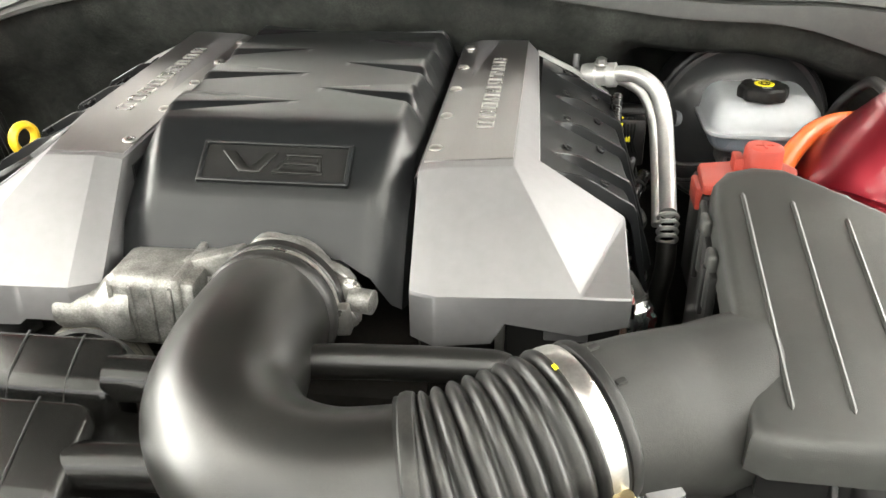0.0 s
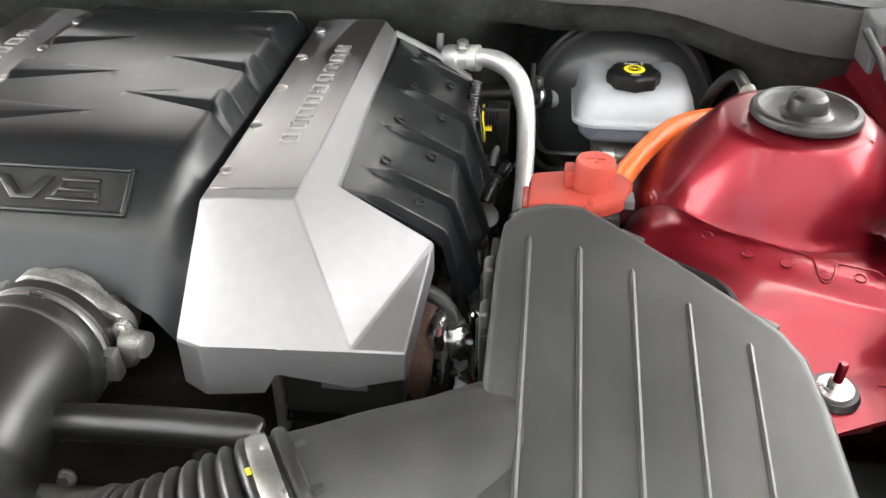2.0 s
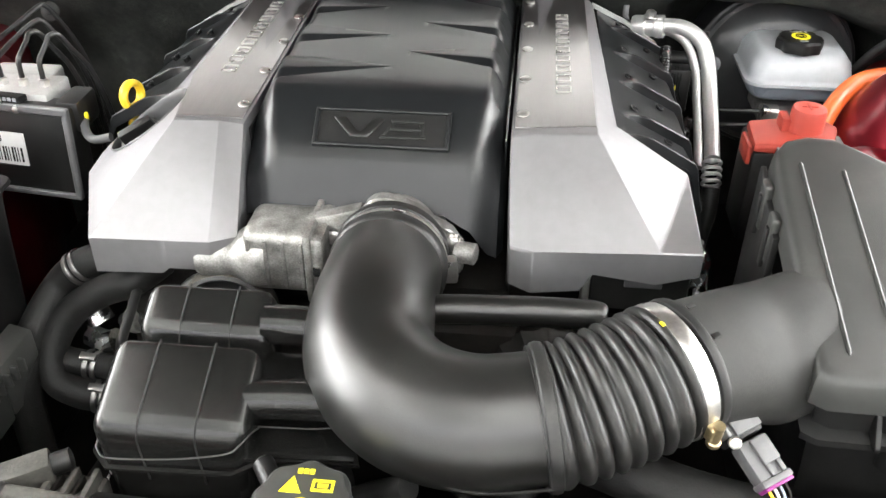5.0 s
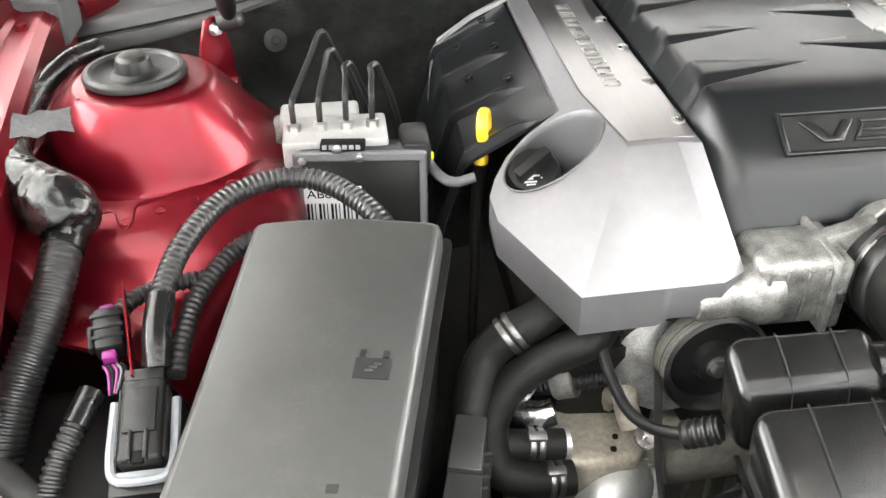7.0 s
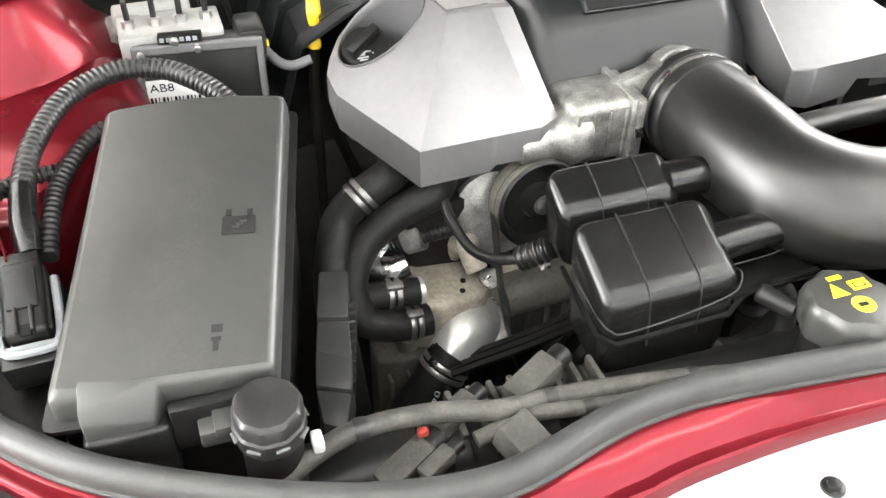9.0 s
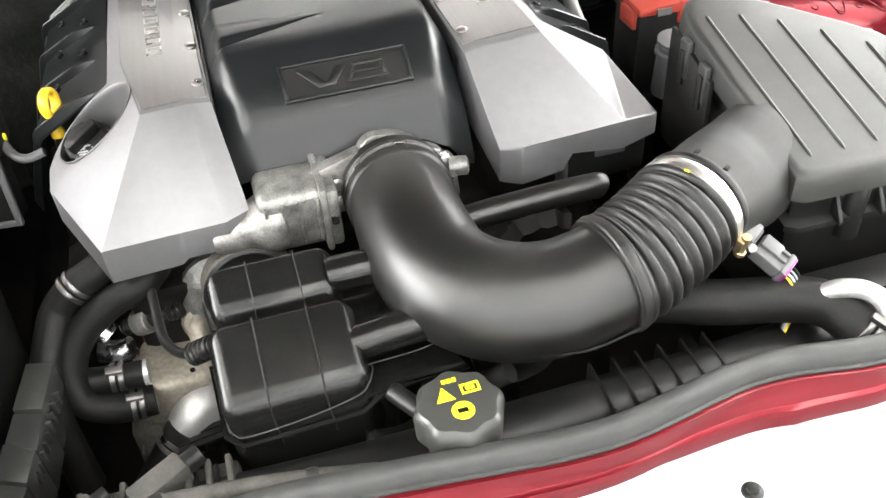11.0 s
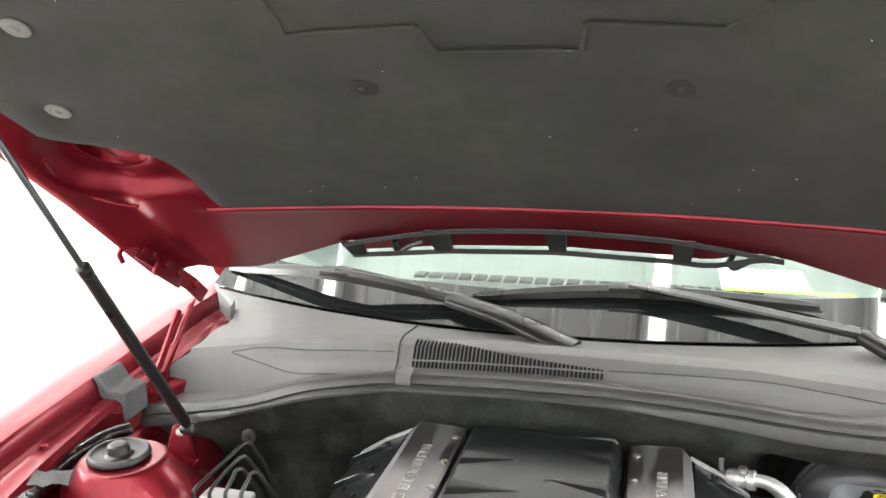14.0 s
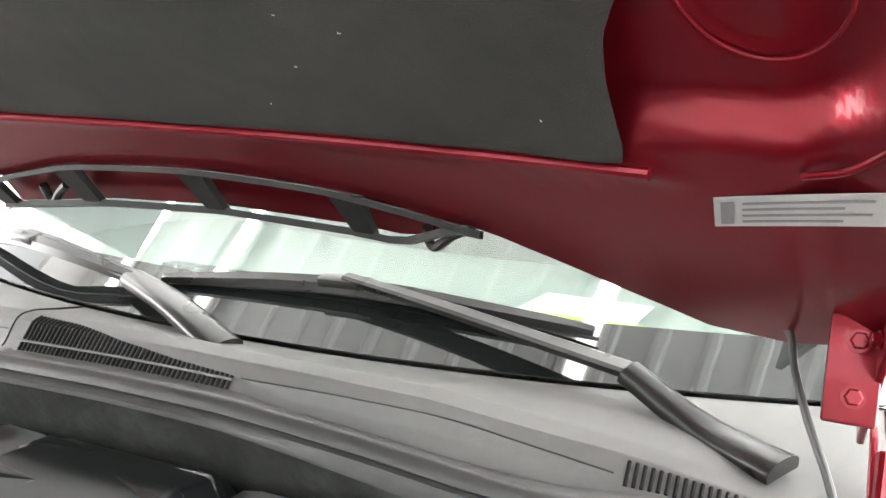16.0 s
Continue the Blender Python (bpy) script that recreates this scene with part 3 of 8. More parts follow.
EDGE_PROFILE = ((-0.012, 0.70), (-0.010, 0.806), (0.004, 0.812), (0.012, 0.8125), (0.30, 0.8118), (0.46, 0.8085), (0.60, 0.803), (0.70, 0.7985), (0.74, 0.7965), (0.78, 0.7960), (0.90, 0.7955), (0.94, 0.7935), (0.97, 0.788), (1.0, 0.780))
front_panel = part("front_panel", sheet([[c + n * (d if k < 4 else max(d * w, 0.012 + 0.0006 * k)) + Vector((0, 0, z)) for k, (d, z) in enumerate(EDGE_PROFILE)] for c, n, w in secs], 0.003), M_RED, body, "glossy dark red radiator support edge", sharp=25)
hood_seal = thing("hood_seal", (0, 0.27, 0.81), "grey rubber seal along the front of the bay", "rubber seal")
part("bulb", loft([[c + n * d + Vector((0, 0, z)) for d, z in ((-0.0085, 0.8125), (-0.0095, 0.819), (-0.0085, 0.826), (-0.0055, 0.8305), (0.0, 0.832), (0.0055, 0.8305), (0.0088, 0.826), (0.0098, 0.819), (0.0095, 0.8145))] for c, n, w in secs]), M_SEAL, hood_seal, sharp=50)
part("foot", loft([[c + n * d + Vector((0, 0, z)) for d, z in ((0.0090, 0.8130), (0.0118, 0.8132), (0.0120, 0.8155), (0.0092, 0.8165))] for c, n, w in secs]), M_SEAL, hood_seal)

# red bumper cover that meets the edge beyond a narrow gap at both corners
bumper = thing("bumper_cover", (0, 0.30, 0.70), "glossy dark red bumper cover meeting the fenders", "bumper cover")
for s in (-1, 1):
    half = [q for q in secs if s * q[0].x > 0.415]
    half = half[::-1] if s < 0 else half
    c, n, w = half[-1]
    t = (half[-1][0] - half[-4][0]).normalized()
    half = half + [(c + t * 0.025 * k, n, w) for k in range(1, 5)]
    gap = 0.003
    rows = [[c + n * (w + gap + d) + Vector((0, 0, z)) for d, z in ((0.001, 0.760), (0.0, 0.786), (0.0008, 0.7905), (0.003, 0.7935), (0.007, 0.7945), (0.03, 0.7945), (0.06, 0.790), (0.09, 0.779), (0.12, 0.757), (0.14, 0.71), (0.15, 0.45))] for c, n, w in half]
    part("corner", sheet(rows if s > 0 else rows[::-1], 0.003), M_RED, bumper, sharp=40)
    part("stop", lathe([(0.013, -0.004), (0.0135, 0.004), (0.011, 0.0075), (0.005, 0.0085), (0.001, 0.0086)], (s * 0.697, 0.462, 0.795), (0, 0, 1), 24), M_SEAL, bumper, "grey rubber hood stop")

# pale fascia cover ahead of the red edge
fascia = thing("fascia_cover", (0, 0.15, 0.75), "pale grey glossy plastic fascia cover ahead of the seal", "fascia cover")
rows = []
for c, n, w in [q for q in secs if abs(q[0].x) < 0.415]:
    p = c + n * (w - 0.002)
    rows.append([(p.x, p.y, 0.781), (p.x * 1.0, p.y - 0.02, 0.786), (p.x * 0.99, p.y - 0.10, 0.782), (p.x * 0.97, p.y - 0.17, 0.760), (p.x * 0.95, p.y - 0.20, 0.70), (p.x * 0.95, p.y - 0.21, 0.45)])
part("panel", sheet(rows, 0.003), M_FASCIA, fascia)
for x in (-0.40, -0.073, 0.20, 0.42):
    y = lerp_table(FRONT, x) - 0.105
    part("push_clip", lathe([(0.0085, 0.0), (0.008, 0.0018), (0.005, 0.0028), (0.0045, 0.005), (0.001, 0.0055)], (x, y + 0.030, 0.785), (0, 0, 1), 18), M_PLASTIC, fascia, "black push clip")

# ---- cowl ----
SEAL_TOP = [(-0.76, 0.925), (-0.72, 0.930), (-0.6, 0.948), (-0.5, 0.968), (-0.39, 1.008), (-0.25, 1.034), (-0.05, 1.040), (0.11, 1.040), (0.27, 1.030), (0.39, 1.018), (0.47, 1.016), (0.53, 1.018), (0.585, 1.012), (0.64, 1.005), (0.76, 0.992)]
SEAL_LOW = [(-0.76, 0.893), (-0.72, 0.897), (-0.6, 0.915), (-0.5, 0.945), (-0.39, 0.98), (-0.25, 1.008), (-0.05, 1.014), (0.11, 1.013), (0.27, 0.996), (0.39, 0.98), (0.47, 0.982), (0.53, 0.972), (0.585, 0.95), (0.64, 0.937), (0.76, 0.928)]


def soft_table(t, x, w=0.04):
    return (lerp_table(t, x - w) + lerp_table(t, x) * 2 + lerp_table(t, x + w)) / 4


def glass_base(x):
    return 1.176 + 0.325 * x * x, 1.056 - 0.004 * x * x


def cowl_point(x, v):
    """The cowl panel from the seal (v = 0) to the windshield (v = 1)."""
    zt = soft_table(SEAL_TOP, x)
    gy, gz = glass_base(x)
    ax = abs(x)
    y1 = 1.068 + 0.10 * max(0, ax - 0.30) ** 1.2
    z0 = zt - 0.012
    z2 = lerp_table([(0, 1.062), (0.3, 1.060), (0.5, 1.038), (0.65, 1.012), (0.8, 1.0)], ax)
    pts = [(0.0, 1.030, z0), (0.22, y1 - 0.012, z0 + 0.003), (0.30, y1, z0 + 0.005), (0.50, y1 + 0.022, z2 - 0.002), (0.62, y1 + 0.045, z2 + 0.004), (1.0, gy, gz)]
    for a, b in zip(pts, pts[1:]):
        if v <= b[0]:
            t = (v - a[0]) / (b[0] - a[0])
            return Vector((x, a[1] + (b[1] - a[1]) * t, a[2] + (b[2] - a[2]) * t - sunk(x, v)))
    return Vector((x, *pts[-1][1:]))


def sunk(x, v):
    """Depth of the pressed fields left and right of the vent."""
    if -0.57 < x < -0.255:
        hi = lerp_table([(-0.57, 0.470), (-0.505, 0.478), (-0.415, 0.455), (-0.28, 0.43), (-0.25, 0.43)], x)
        lo = lerp_table([(-0.57, 0.465), (-0.445, 0.34), (-0.36, 0.25), (-0.26, 0.20)], x)
        return 0.010 * smooth_step(0.0, 0.035, hi - v) * smooth_step(0.0, 0.13, v - lo) * smooth_step(-0.57, -0.52, x) * smooth_step(-0.255, -0.262, x)
    if 0.09 < x < 0.50:
        hi = lerp_table([(0.08, 0.38), (0.2, 0.415), (0.32, 0.435), (0.40, 0.425), (0.5, 0.38)], x)
        return 0.008 * smooth_step(0.0, 0.035, hi - v) * smooth_step(0.24, 0.32, v) * smooth_step(0.09, 0.16, x) * smooth_step(0.50, 0.44, x)
    return 0.0


VS = [0, 0.12, 0.22, 0.26] + [0.30 + 0.0125 * i for i in range(36)] + [0.75, 0.80, 0.88, 1.0]
COWL_END = [(0.0, -0.72), (0.38, -0.72), (0.44, -0.69), (0.48, -0.66), (0.60, -0.648), (0.72, -0.64), (0.76, -0.622), (0.84, -0.626), (0.90, -0.65), (1.0, -0.735)]


def cowl_x(x, v):
    """The panel is cut back round the hinge at one end."""
    return x if x > -0.60 else -0.60 + (x + 0.60) / 0.12 * (-0.60 - lerp_table(COWL_END, v))


cowl = part("cowl_panel", sheet([[cowl_point(cowl_x(-0.72 + 0.012 * i, v), v) for v in VS] for i in range(121)], 0.004), M_COWL, body, "grey grained plastic cowl panel", sharp=40)
ends = [cowl_point(lerp_table(COWL_END, v) + 0.001, v) + Vector((0, 0, -0.001)) for v in (0.50, 0.60, 0.72, 0.76, 0.80, 0.84, 0.90, 0.95, 0.99)]
part("end_wall", sheet([[p, p + Vector((0.002, 0, -0.022)), p + Vector((0.004, 0, -0.045))] for p in ends], 0.003, (1, 0, 0)), M_COWL, cowl)
part("end_fin", prism([(-0.645, 1.262), (-0.641, 1.259), (-0.628, 1.222), (-0.632, 1.220)], 1.03, 1.060, 0.001), M_COWL, cowl)
part("hinge_panel", prism([(-0.80, 1.06), (-0.70, 1.07), (-0.645, 1.12), (-0.618, 1.20), (-0.64, 1.28), (-0.74, 1.34), (-0.82, 1.30)], 0.90, lambda x, y: 0.945 + 0.18 * (y - 1.06), 0.004), M_RED, body)
# lip along the seal, with its joint
lip, flange = [], []
for i in range(75):
    x = -0.74 + 0.02 * i
    zt, zl = soft_table(SEAL_TOP, x), soft_table(SEAL_LOW, x)
    lip.append([Vector((x, y, z)) for y, z in ((1.044, zt - 0.014), (1.040, zt - 0.004), (1.033, zt), (1.024, zt - 0.001), (1.018, zt - 0.007), (1.015, zt - 0.012), (1.018, zt - 0.0150), (1.03, zt - 0.0155))])
    flange.append([Vector((x, y, z)) for y, z in ((1.018, zt - 0.0148), (1.012, zt - 0.017), (1.008, zl + 0.006), (1.008, zl + 0.001), (1.013, zl), (1.02, zl + 0.002), (1.04, zl + 0.008), (1.04, zt - 0.0155))])
cowl_seal = thing("cowl_seal", (0, 1.02, 1.0), "long grey rubber seal along the cowl edge", "rubber seal")
part("lip", loft(lip), M_SEAL, cowl_seal, sharp=40)
part("flange", loft(flange), M_SEAL, cowl_seal, sharp=40)
jx = -0.225
jz = soft_table(SEAL_TOP, jx)
part("seam_cover", box((jx - 0.012, 1.012, jz - 0.016), (jx + 0.012, 1.050, jz + 0.003), bevel=0.003), M_COWL, cowl)
part("panel_joint", tube([cowl_point(-0.252, v) + Vector((0, -0.001, 0.0012)) for v in (0.24, 0.34, 0.5, 0.62, 0.8, 1.0)], 0.0011, 6, 4), M_PRINT, cowl)


def slat_row(x0, x1, lo, hi, step):
    """Vent slots on the steep face of the cowl, hole shade drawn as black tubes."""
    n = int(round((x1 - x0) / step))
    for i in range(n):
        x = x0 + (i + 0.5) * step
        v1 = hi(x)
        bm = bmesh.new()
        add_tube(bm, [cowl_point(x, lo + (v1 - lo) * k / 7) + Vector((0, -0.0006, 0.0010)) for k in range(8)], 0.0021, 6)
        part("vent_slot", bm, M_PRINT, cowl)


slat_row(-0.228, 0.082, 0.30, lambda x: lerp_table([(-0.23, 0.57), (-0.16, 0.55), (-0.09, 0.48), (0.0, 0.42), (0.082, 0.39)], x), 0.0066)
part("vent_bar", tube([cowl_point(x, 0.36) + Vector((0, -0.003, 0.003)) for x in (-0.229, -0.15, -0.07, 0.0, 0.083)], 0.0016, 6, 4), M_COWL, cowl)
slat_row(0.498, 0.628, 0.33, lambda x: 0.47, 0.0072)

# recessed swage lines of the side panels, crease shade drawn as black tubes
for s, pts in ((-1, ((-0.57, 0.470), (-0.505, 0.478), (-0.415, 0.455), (-0.34, 0.442), (-0.26, 0.43))), (-1, ((-0.57, 0.465), (-0.50, 0.40), (-0.445, 0.34), (-0.36, 0.27))), (1, ((0.09, 0.385), (0.2, 0.415), (0.32, 0.435), (0.40, 0.425), (0.49, 0.385)))):
    part("swage_line", tube([cowl_point(x, v) + Vector((0, 0, 0.0008)) for x, v in pts], 0.0009, 6, 6), M_PLASTIC, cowl)

for s in (-1, 1):
    blk = thing("foam_block", (s * 0.725, 0.99, 0.955), "grey foam sealing block at the cowl end", "foam block", "foam blocks at the cowl ends")
    prof = [(-0.028, -0.05), (-0.028, 0.028), (-0.016, 0.030), (0.0, 0.002), (0.03, 0.0), (0.03, -0.05)]
    bm = loft([[(s * (0.725 - a), y, 0.985 + b + (0.0 if s > 0 else -0.005)) for a, b in prof] for y in (0.962, 1.03)])
    part("foam", bm, M_FOAM, blk, bevel=0.004)

# ---- windshield ----
def glass_point(x, t, lift=0.0):
    gy, gz = glass_base(x)
    return Vector((x * (1 - 0.10 * t), gy + 0.005 + 0.86 * t - 0.08 * t * x * x, gz + 0.004 + 0.46 * t - 0.04 * t * t + lift))


shield = thing("windshield", (0, 1.4, 1.07), "green-tinted windshield glass with a black lower border", "windshield")
pane = part("pane", sheet([[glass_point(-0.74 + 0.037 * i, k / 10) for k in range(11)] for i in range(41)], 0.005), M_GLASS, shield)
pane.visible_shadow = False
part("border", sheet([[glass_point(-0.74 + 0.037 * i, t, 0.0012) for t in (0.0, 0.04, 0.075, 0.105)] for i in range(41)], 0.001), M_FRIT, shield, "black printed lower border")
dash = thing("dashboard", (0, 1.6, 0.95), "dark grey dashboard seen through the windshield", "dashboard")
part("top", sheet([[(-0.70 + 0.07 * i, 1.26 + 0.3 * (0.07 * i - 0.70) ** 2 + v, 1.045 + 0.035 * math.sin(v * 3.2)) for v in (0, 0.1, 0.25, 0.4, 0.55, 0.7)] for i in range(21)], 0.03), M_DASH, dash)
# slots put in as black blocks, their inner shade in the colour
for i in range(22):
    x = -0.33 + 0.031 * i
    part("defrost_slot", box((x, 1.435, 1.0725), (x + 0.024, 1.468, 1.0790), bevel=0.001), M_PRINT, dash)
paper = thing("paper_sheet", (0.36, 1.55, 1.082), "white paper with lime border lying on the dashboard", "paper")
part("sheet", box((0.27, 1.44, 1.082), (0.43, 1.60, 1.084)), M_SHEET, paper)
part("border", box((0.27, 1.43, 1.0835), (0.50, 1.444, 1.0855)), M_LIME, paper, "lime green border strip")
# closes the cabin behind the dashboard
cab = thing("cabin", (0, 2.4, 0.8), "dark car cabin and roof behind the windshield", "car cabin")
part("roof", sheet([[(-0.66 + 0.066 * i, y, 1.50 - 0.10 * (abs(-0.66 + 0.066 * i) / 0.66) ** 3 + dz) for y, dz in ((2.02, -0.01), (2.2, 0.03), (2.6, 0.05), (3.2, 0.02))] for i in range(21)], 0.03), M_RED, cab, "dark red roof")
part("seat_wall", box((-0.70, 2.5, 0.5), (0.70, 2.55, 1.52)), M_DASH, cab)
for s in (-1, 1):
    part("side_glass", box((s * 0.70, 1.50, 0.98), (s * 0.712, 2.52, 1.46)), M_DASH, cab)
for s in (-1, 1):
    part("pillar", tube([(s * 0.775, 1.47, 1.05), (s * 0.745, 1.67, 1.21), (s * 0.69, 2.02, 1.45), (s * 0.68, 2.3, 1.49)], 0.03, 10), M_RED, cab, "dark red windshield pillar")
    part("door_panel", box((s * 0.74, 1.45, 0.45), (s * 0.80, 3.0, 1.03), bevel=0.02), M_RED, cab)

# ---- wipers ----
def wiper(tip_l, clip, tip_r, elbow, pivot, knuckle):
    w = thing("windshield_wiper", pivot, "black windshield wiper resting on the glass", "wiper", "windshield wipers")
    up = Vector((0, -0.25, 0.97))
    # blade: slim spoiler section
    P = [Vector(p) for p in curve_points([tip_l, clip, tip_r], 14)]
    rings = []
    for i, p in enumerate(P):
        t = (P[min(i + 1, len(P) - 1)] - P[max(i - 1, 0)]).normalized()
        n = (up - t * up.dot(t)).normalized()
        b = t.cross(n)
        k = 1.45 * 0.55 + 1.45 * 0.45 * math.sin(math.pi * min(1, max(0, i / (len(P) - 1)))) ** 0.5
        rings.append([p + b * (u * k) + n * (v * k) for u, v in ((-0.011, 0.002), (-0.009, 0.008), (0.0, 0.012), (0.007, 0.008), (0.009, 0.0), (0.002, -0.003))])
    blade = part("blade", loft(rings), M_WIPER, w, "glossy black wiper blade")
    part("rubber_lip", tube([p + Vector((0, 0.002, -0.006)) for p in P[::4]] + [P[-1] + Vector((0, 0.002, -0.006))], 0.0025, 6, 4), M_RUBBER, blade)
    c = Vector(clip)
    d = (Vector(tip_r) - Vector(tip_l)).normalized()
    part("clip", box((-0.035, -0.011, 0.0), (0.035, 0.011, 0.018), plane_pose(c, d, (0, 1, 0.3)), bevel=0.004), M_PLASTIC, blade)
    # arm: flat bar, then the knuckle cover
    A = curve_points([c + Vector((0, -0.002, 0.016)), c.lerp(Vector(elbow), 0.35) + Vector((0, 0, 0.012)), Vector(elbow)], 10)
    rings = []
    for i, p in enumerate(A):
        t = (A[min(i + 1, len(A) - 1)] - A[max(i - 1, 0)]).normalized()
        n = (up - t * up.dot(t)).normalized()
        b = t.cross(n)
        k = 0.85 + 0.45 * i / (len(A) - 1)
        rings.append([p + b * (u * k) + n * v for u, v in ((-0.011, -0.003), (-0.011, 0.003), (-0.007, 0.0055), (0.007, 0.0055), (0.011, 0.003), (0.011, -0.003))])
    part("arm", loft(rings), M_WIPER, w, "grey-black steel wiper arm", sharp=25)
    K = curve_points([elbow, knuckle, pivot], 10)
    rings = []
    for i, p in enumerate(K):
        t = (K[min(i + 1, len(K) - 1)] - K[max(i - 1, 0)]).normalized()
        n = (up - t * up.dot(t)).normalized()
        b = t.cross(n)
        k = 1.35 + 0.55 * i / (len(K) - 1)
        rings.append([p + b * (u * k) + n * v for u, v in ((-0.012, -0.008), (-0.0125, 0.0), (-0.0105, 0.005), (-0.006, 0.0085), (0, 0.0095), (0.006, 0.0085), (0.0105, 0.005), (0.0125, 0.0), (0.012, -0.008))])
    part("knuckle", loft(rings), M_WIPER, w, "glossy black wiper arm knuckle", sharp=60)
    return w


wiper((-0.715, 1.390, 1.084), (-0.425, 1.258, 1.118), (-0.165, 1.222, 1.093), (-0.201, 1.228, 1.100), (0.029, 1.129, 1.058), (-0.088, 1.180, 1.086))
wiper((-0.163, 1.248, 1.097), (0.107, 1.265, 1.116), (0.416, 1.288, 1.103), (0.470, 1.225, 1.084), (0.630, 1.152, 1.036), (0.553, 1.198, 1.046))

# ---- hood ----
def hood_z(x, y):
    return 1.502 - 0.69 * (y - 0.75) - 0.16 * x * x


HN = Vector((0, -0.568, -0.823))  # out of the underside


def hood_point(x, y, d=0.0):
    return Vector((x, y, hood_z(x, y))) + HN * d


hood = thing("hood", (0, 1.16, 1.22), "dark red hood standing open with black insulation pad", "hood")


def hood_side(y):
    return lerp_table([(0.1, 0.64), (0.45, 0.685), (0.9, 0.705), (1.05, 0.722), (1.2, 0.735)], y)


def hood_rear(x):
    return lerp_table([(0, 1.095), (0.18, 1.10), (0.34, 1.125), (0.46, 1.165), (0.55, 1.19), (0.66, 1.168), (0.74, 1.14)], abs(x))


POCKET_T = [(0.44, 0.931), (0.504, 0.926), (0.545, 0.918), (0.585, 0.910)]
POCKET_B = [(0.44, 0.982), (0.495, 0.970), (0.53, 0.957), (0.56, 0.943), (0.585, 0.938)]


def pocket(x, y):
    """The pressed pockets at the rear corners: a flat floor, open under the pad, with a bright rear and outer wall."""
    ax = abs(x)
    if ax <= 0.585:
        t, b = lerp_table(POCKET_T, ax), lerp_table(POCKET_B, ax)
        q = (y - t) / (b - t)
    else:
        dx, dy = ax - 0.585, y - 0.835
        r = math.hypot(dx, dy) + 1e-6
        rt = 1 / math.hypot(dx / r / 0.078, dy / r / 0.075)
        rb = 1 / math.hypot(dx / r / 0.096, dy / r / 0.103)
        q = (r - rt) / (rb - rt)
    d2 = math.hypot((ax - 0.588) / 0.052, (y - 0.832) / 0.054)
    floor_ = 0.027 + 0.005 * smooth_step(1.0, 0.88, d2)
    return -floor_ * smooth_step(1.0, 0.0, q) * smooth_step(0.44, 0.49, ax) * smooth_step(0.70, 0.76, y)


def pad_half(y):
    return lerp_table([(0.2, 0.56), (0.40, 0.62), (0.66, 0.64), (0.757, 0.630), (0.77, 0.610), (0.785, 0.578), (0.805, 0.545), (0.832, 0.515), (0.865, 0.501), (0.90, 0.497), (0.96, 0.500), (0.99, 0.495), (1.03, 0.40)], y)


def pad_rear(u):
    return 1.020 - 0.046 * u * u


half_u = [0.04 * i for i in range(17)] + [0.68 + 0.008 * i for i in range(41)]
us = [-u for u in half_u[:0:-1]] + half_u
ts = [0.02 * i for i in range(32)] + [0.64 + 0.006 * i for i in range(40)] + [0.88 + 0.004 * i for i in range(31)]
rows = []
for u in us:
    r = []
    for t in ts:
        y0 = 0.10 + 0.12 * u * u
        yr = hood_rear(u * 0.735)
        y = y0 + (yr - y0) * t
        x = u * hood_side(y)
        rim = 0.012 * smooth_step(0.93, 1.0, abs(u)) - 0.018 * math.exp(-((abs(u) - 0.90) / 0.03) ** 2) * 0.4
        ridge = 0.006 * math.exp(-((y - pad_rear(min(1.0, abs(x) / 0.5)) - 0.007) / 0.009) ** 2) * smooth_step(0.56, 0.50, abs(x))
        r.append(hood_point(x, y, pocket(x, y) + rim + ridge))
    rows.append(r)
inner = part("inner_panel", sheet(rows, 0.004, -HN), M_RED, hood, "dark red pressed inner panel", sharp=45)
rows = []
for i in range(41):
    u = -1 + i / 20
    y0 = 0.06 + 0.12 * u * u
    yr = hood_rear(u * 0.735) + 0.006
    rows.append([hood_point(u * (hood_side(y0 + (yr - y0) * k / 30) + 0.012), y0 + (yr - y0) * k / 30, -0.035 - 0.02 * (1 - u * u) + 0.03 * smooth_step(0.9, 1, abs(u))) for k in range(31)])
part("outer_skin", sheet(rows, 0.004, -HN), M_RED, hood, "glossy dark red outer skin")

# insulation pad with pressed outline
rows = []
for i in range(65):
    u = -1 + i / 32
    r = []
    for k in range(97):
        t = k / 96
        y = 0.20 + (pad_rear(u) - 0.20) * t
        x = u * pad_half(min(y, 0.985))
        edge = min(1, (1 - abs(u)) / 0.04, (1 - t) / 0.012, t / 0.01)
        lift = 0.004 + 0.009 * smooth_step(0, 1, edge)
        rec = 0.0
        if abs(x) < 0.21 and 0.30 < y < (0.687 if abs(x) < 0.076 else 0.650):
            rec = 0.005
        lift -= rec
        lift += 0.0022 * noise.noise((x * 7, y * 7, 1.0)) + 0.001 * noise.noise((x * 22, y * 22, 4.0))
        for cx, cy in ((0.563, 0.717), (0.504, 0.591), (0.175, 0.745), (0.19, 0.40), (0.48, 0.36)):
            q = math.hypot(abs(x) - cx, y - cy)
            lift -= 0.008 * math.exp(-(q / 0.030) ** 2)
        r.append(hood_point(x, y, lift))
    rows.append(r)
pad = part("insulation_pad", sheet(rows, 0.003, -HN), M_PAD, hood, "dusty charcoal felt insulation pad", sharp=50)
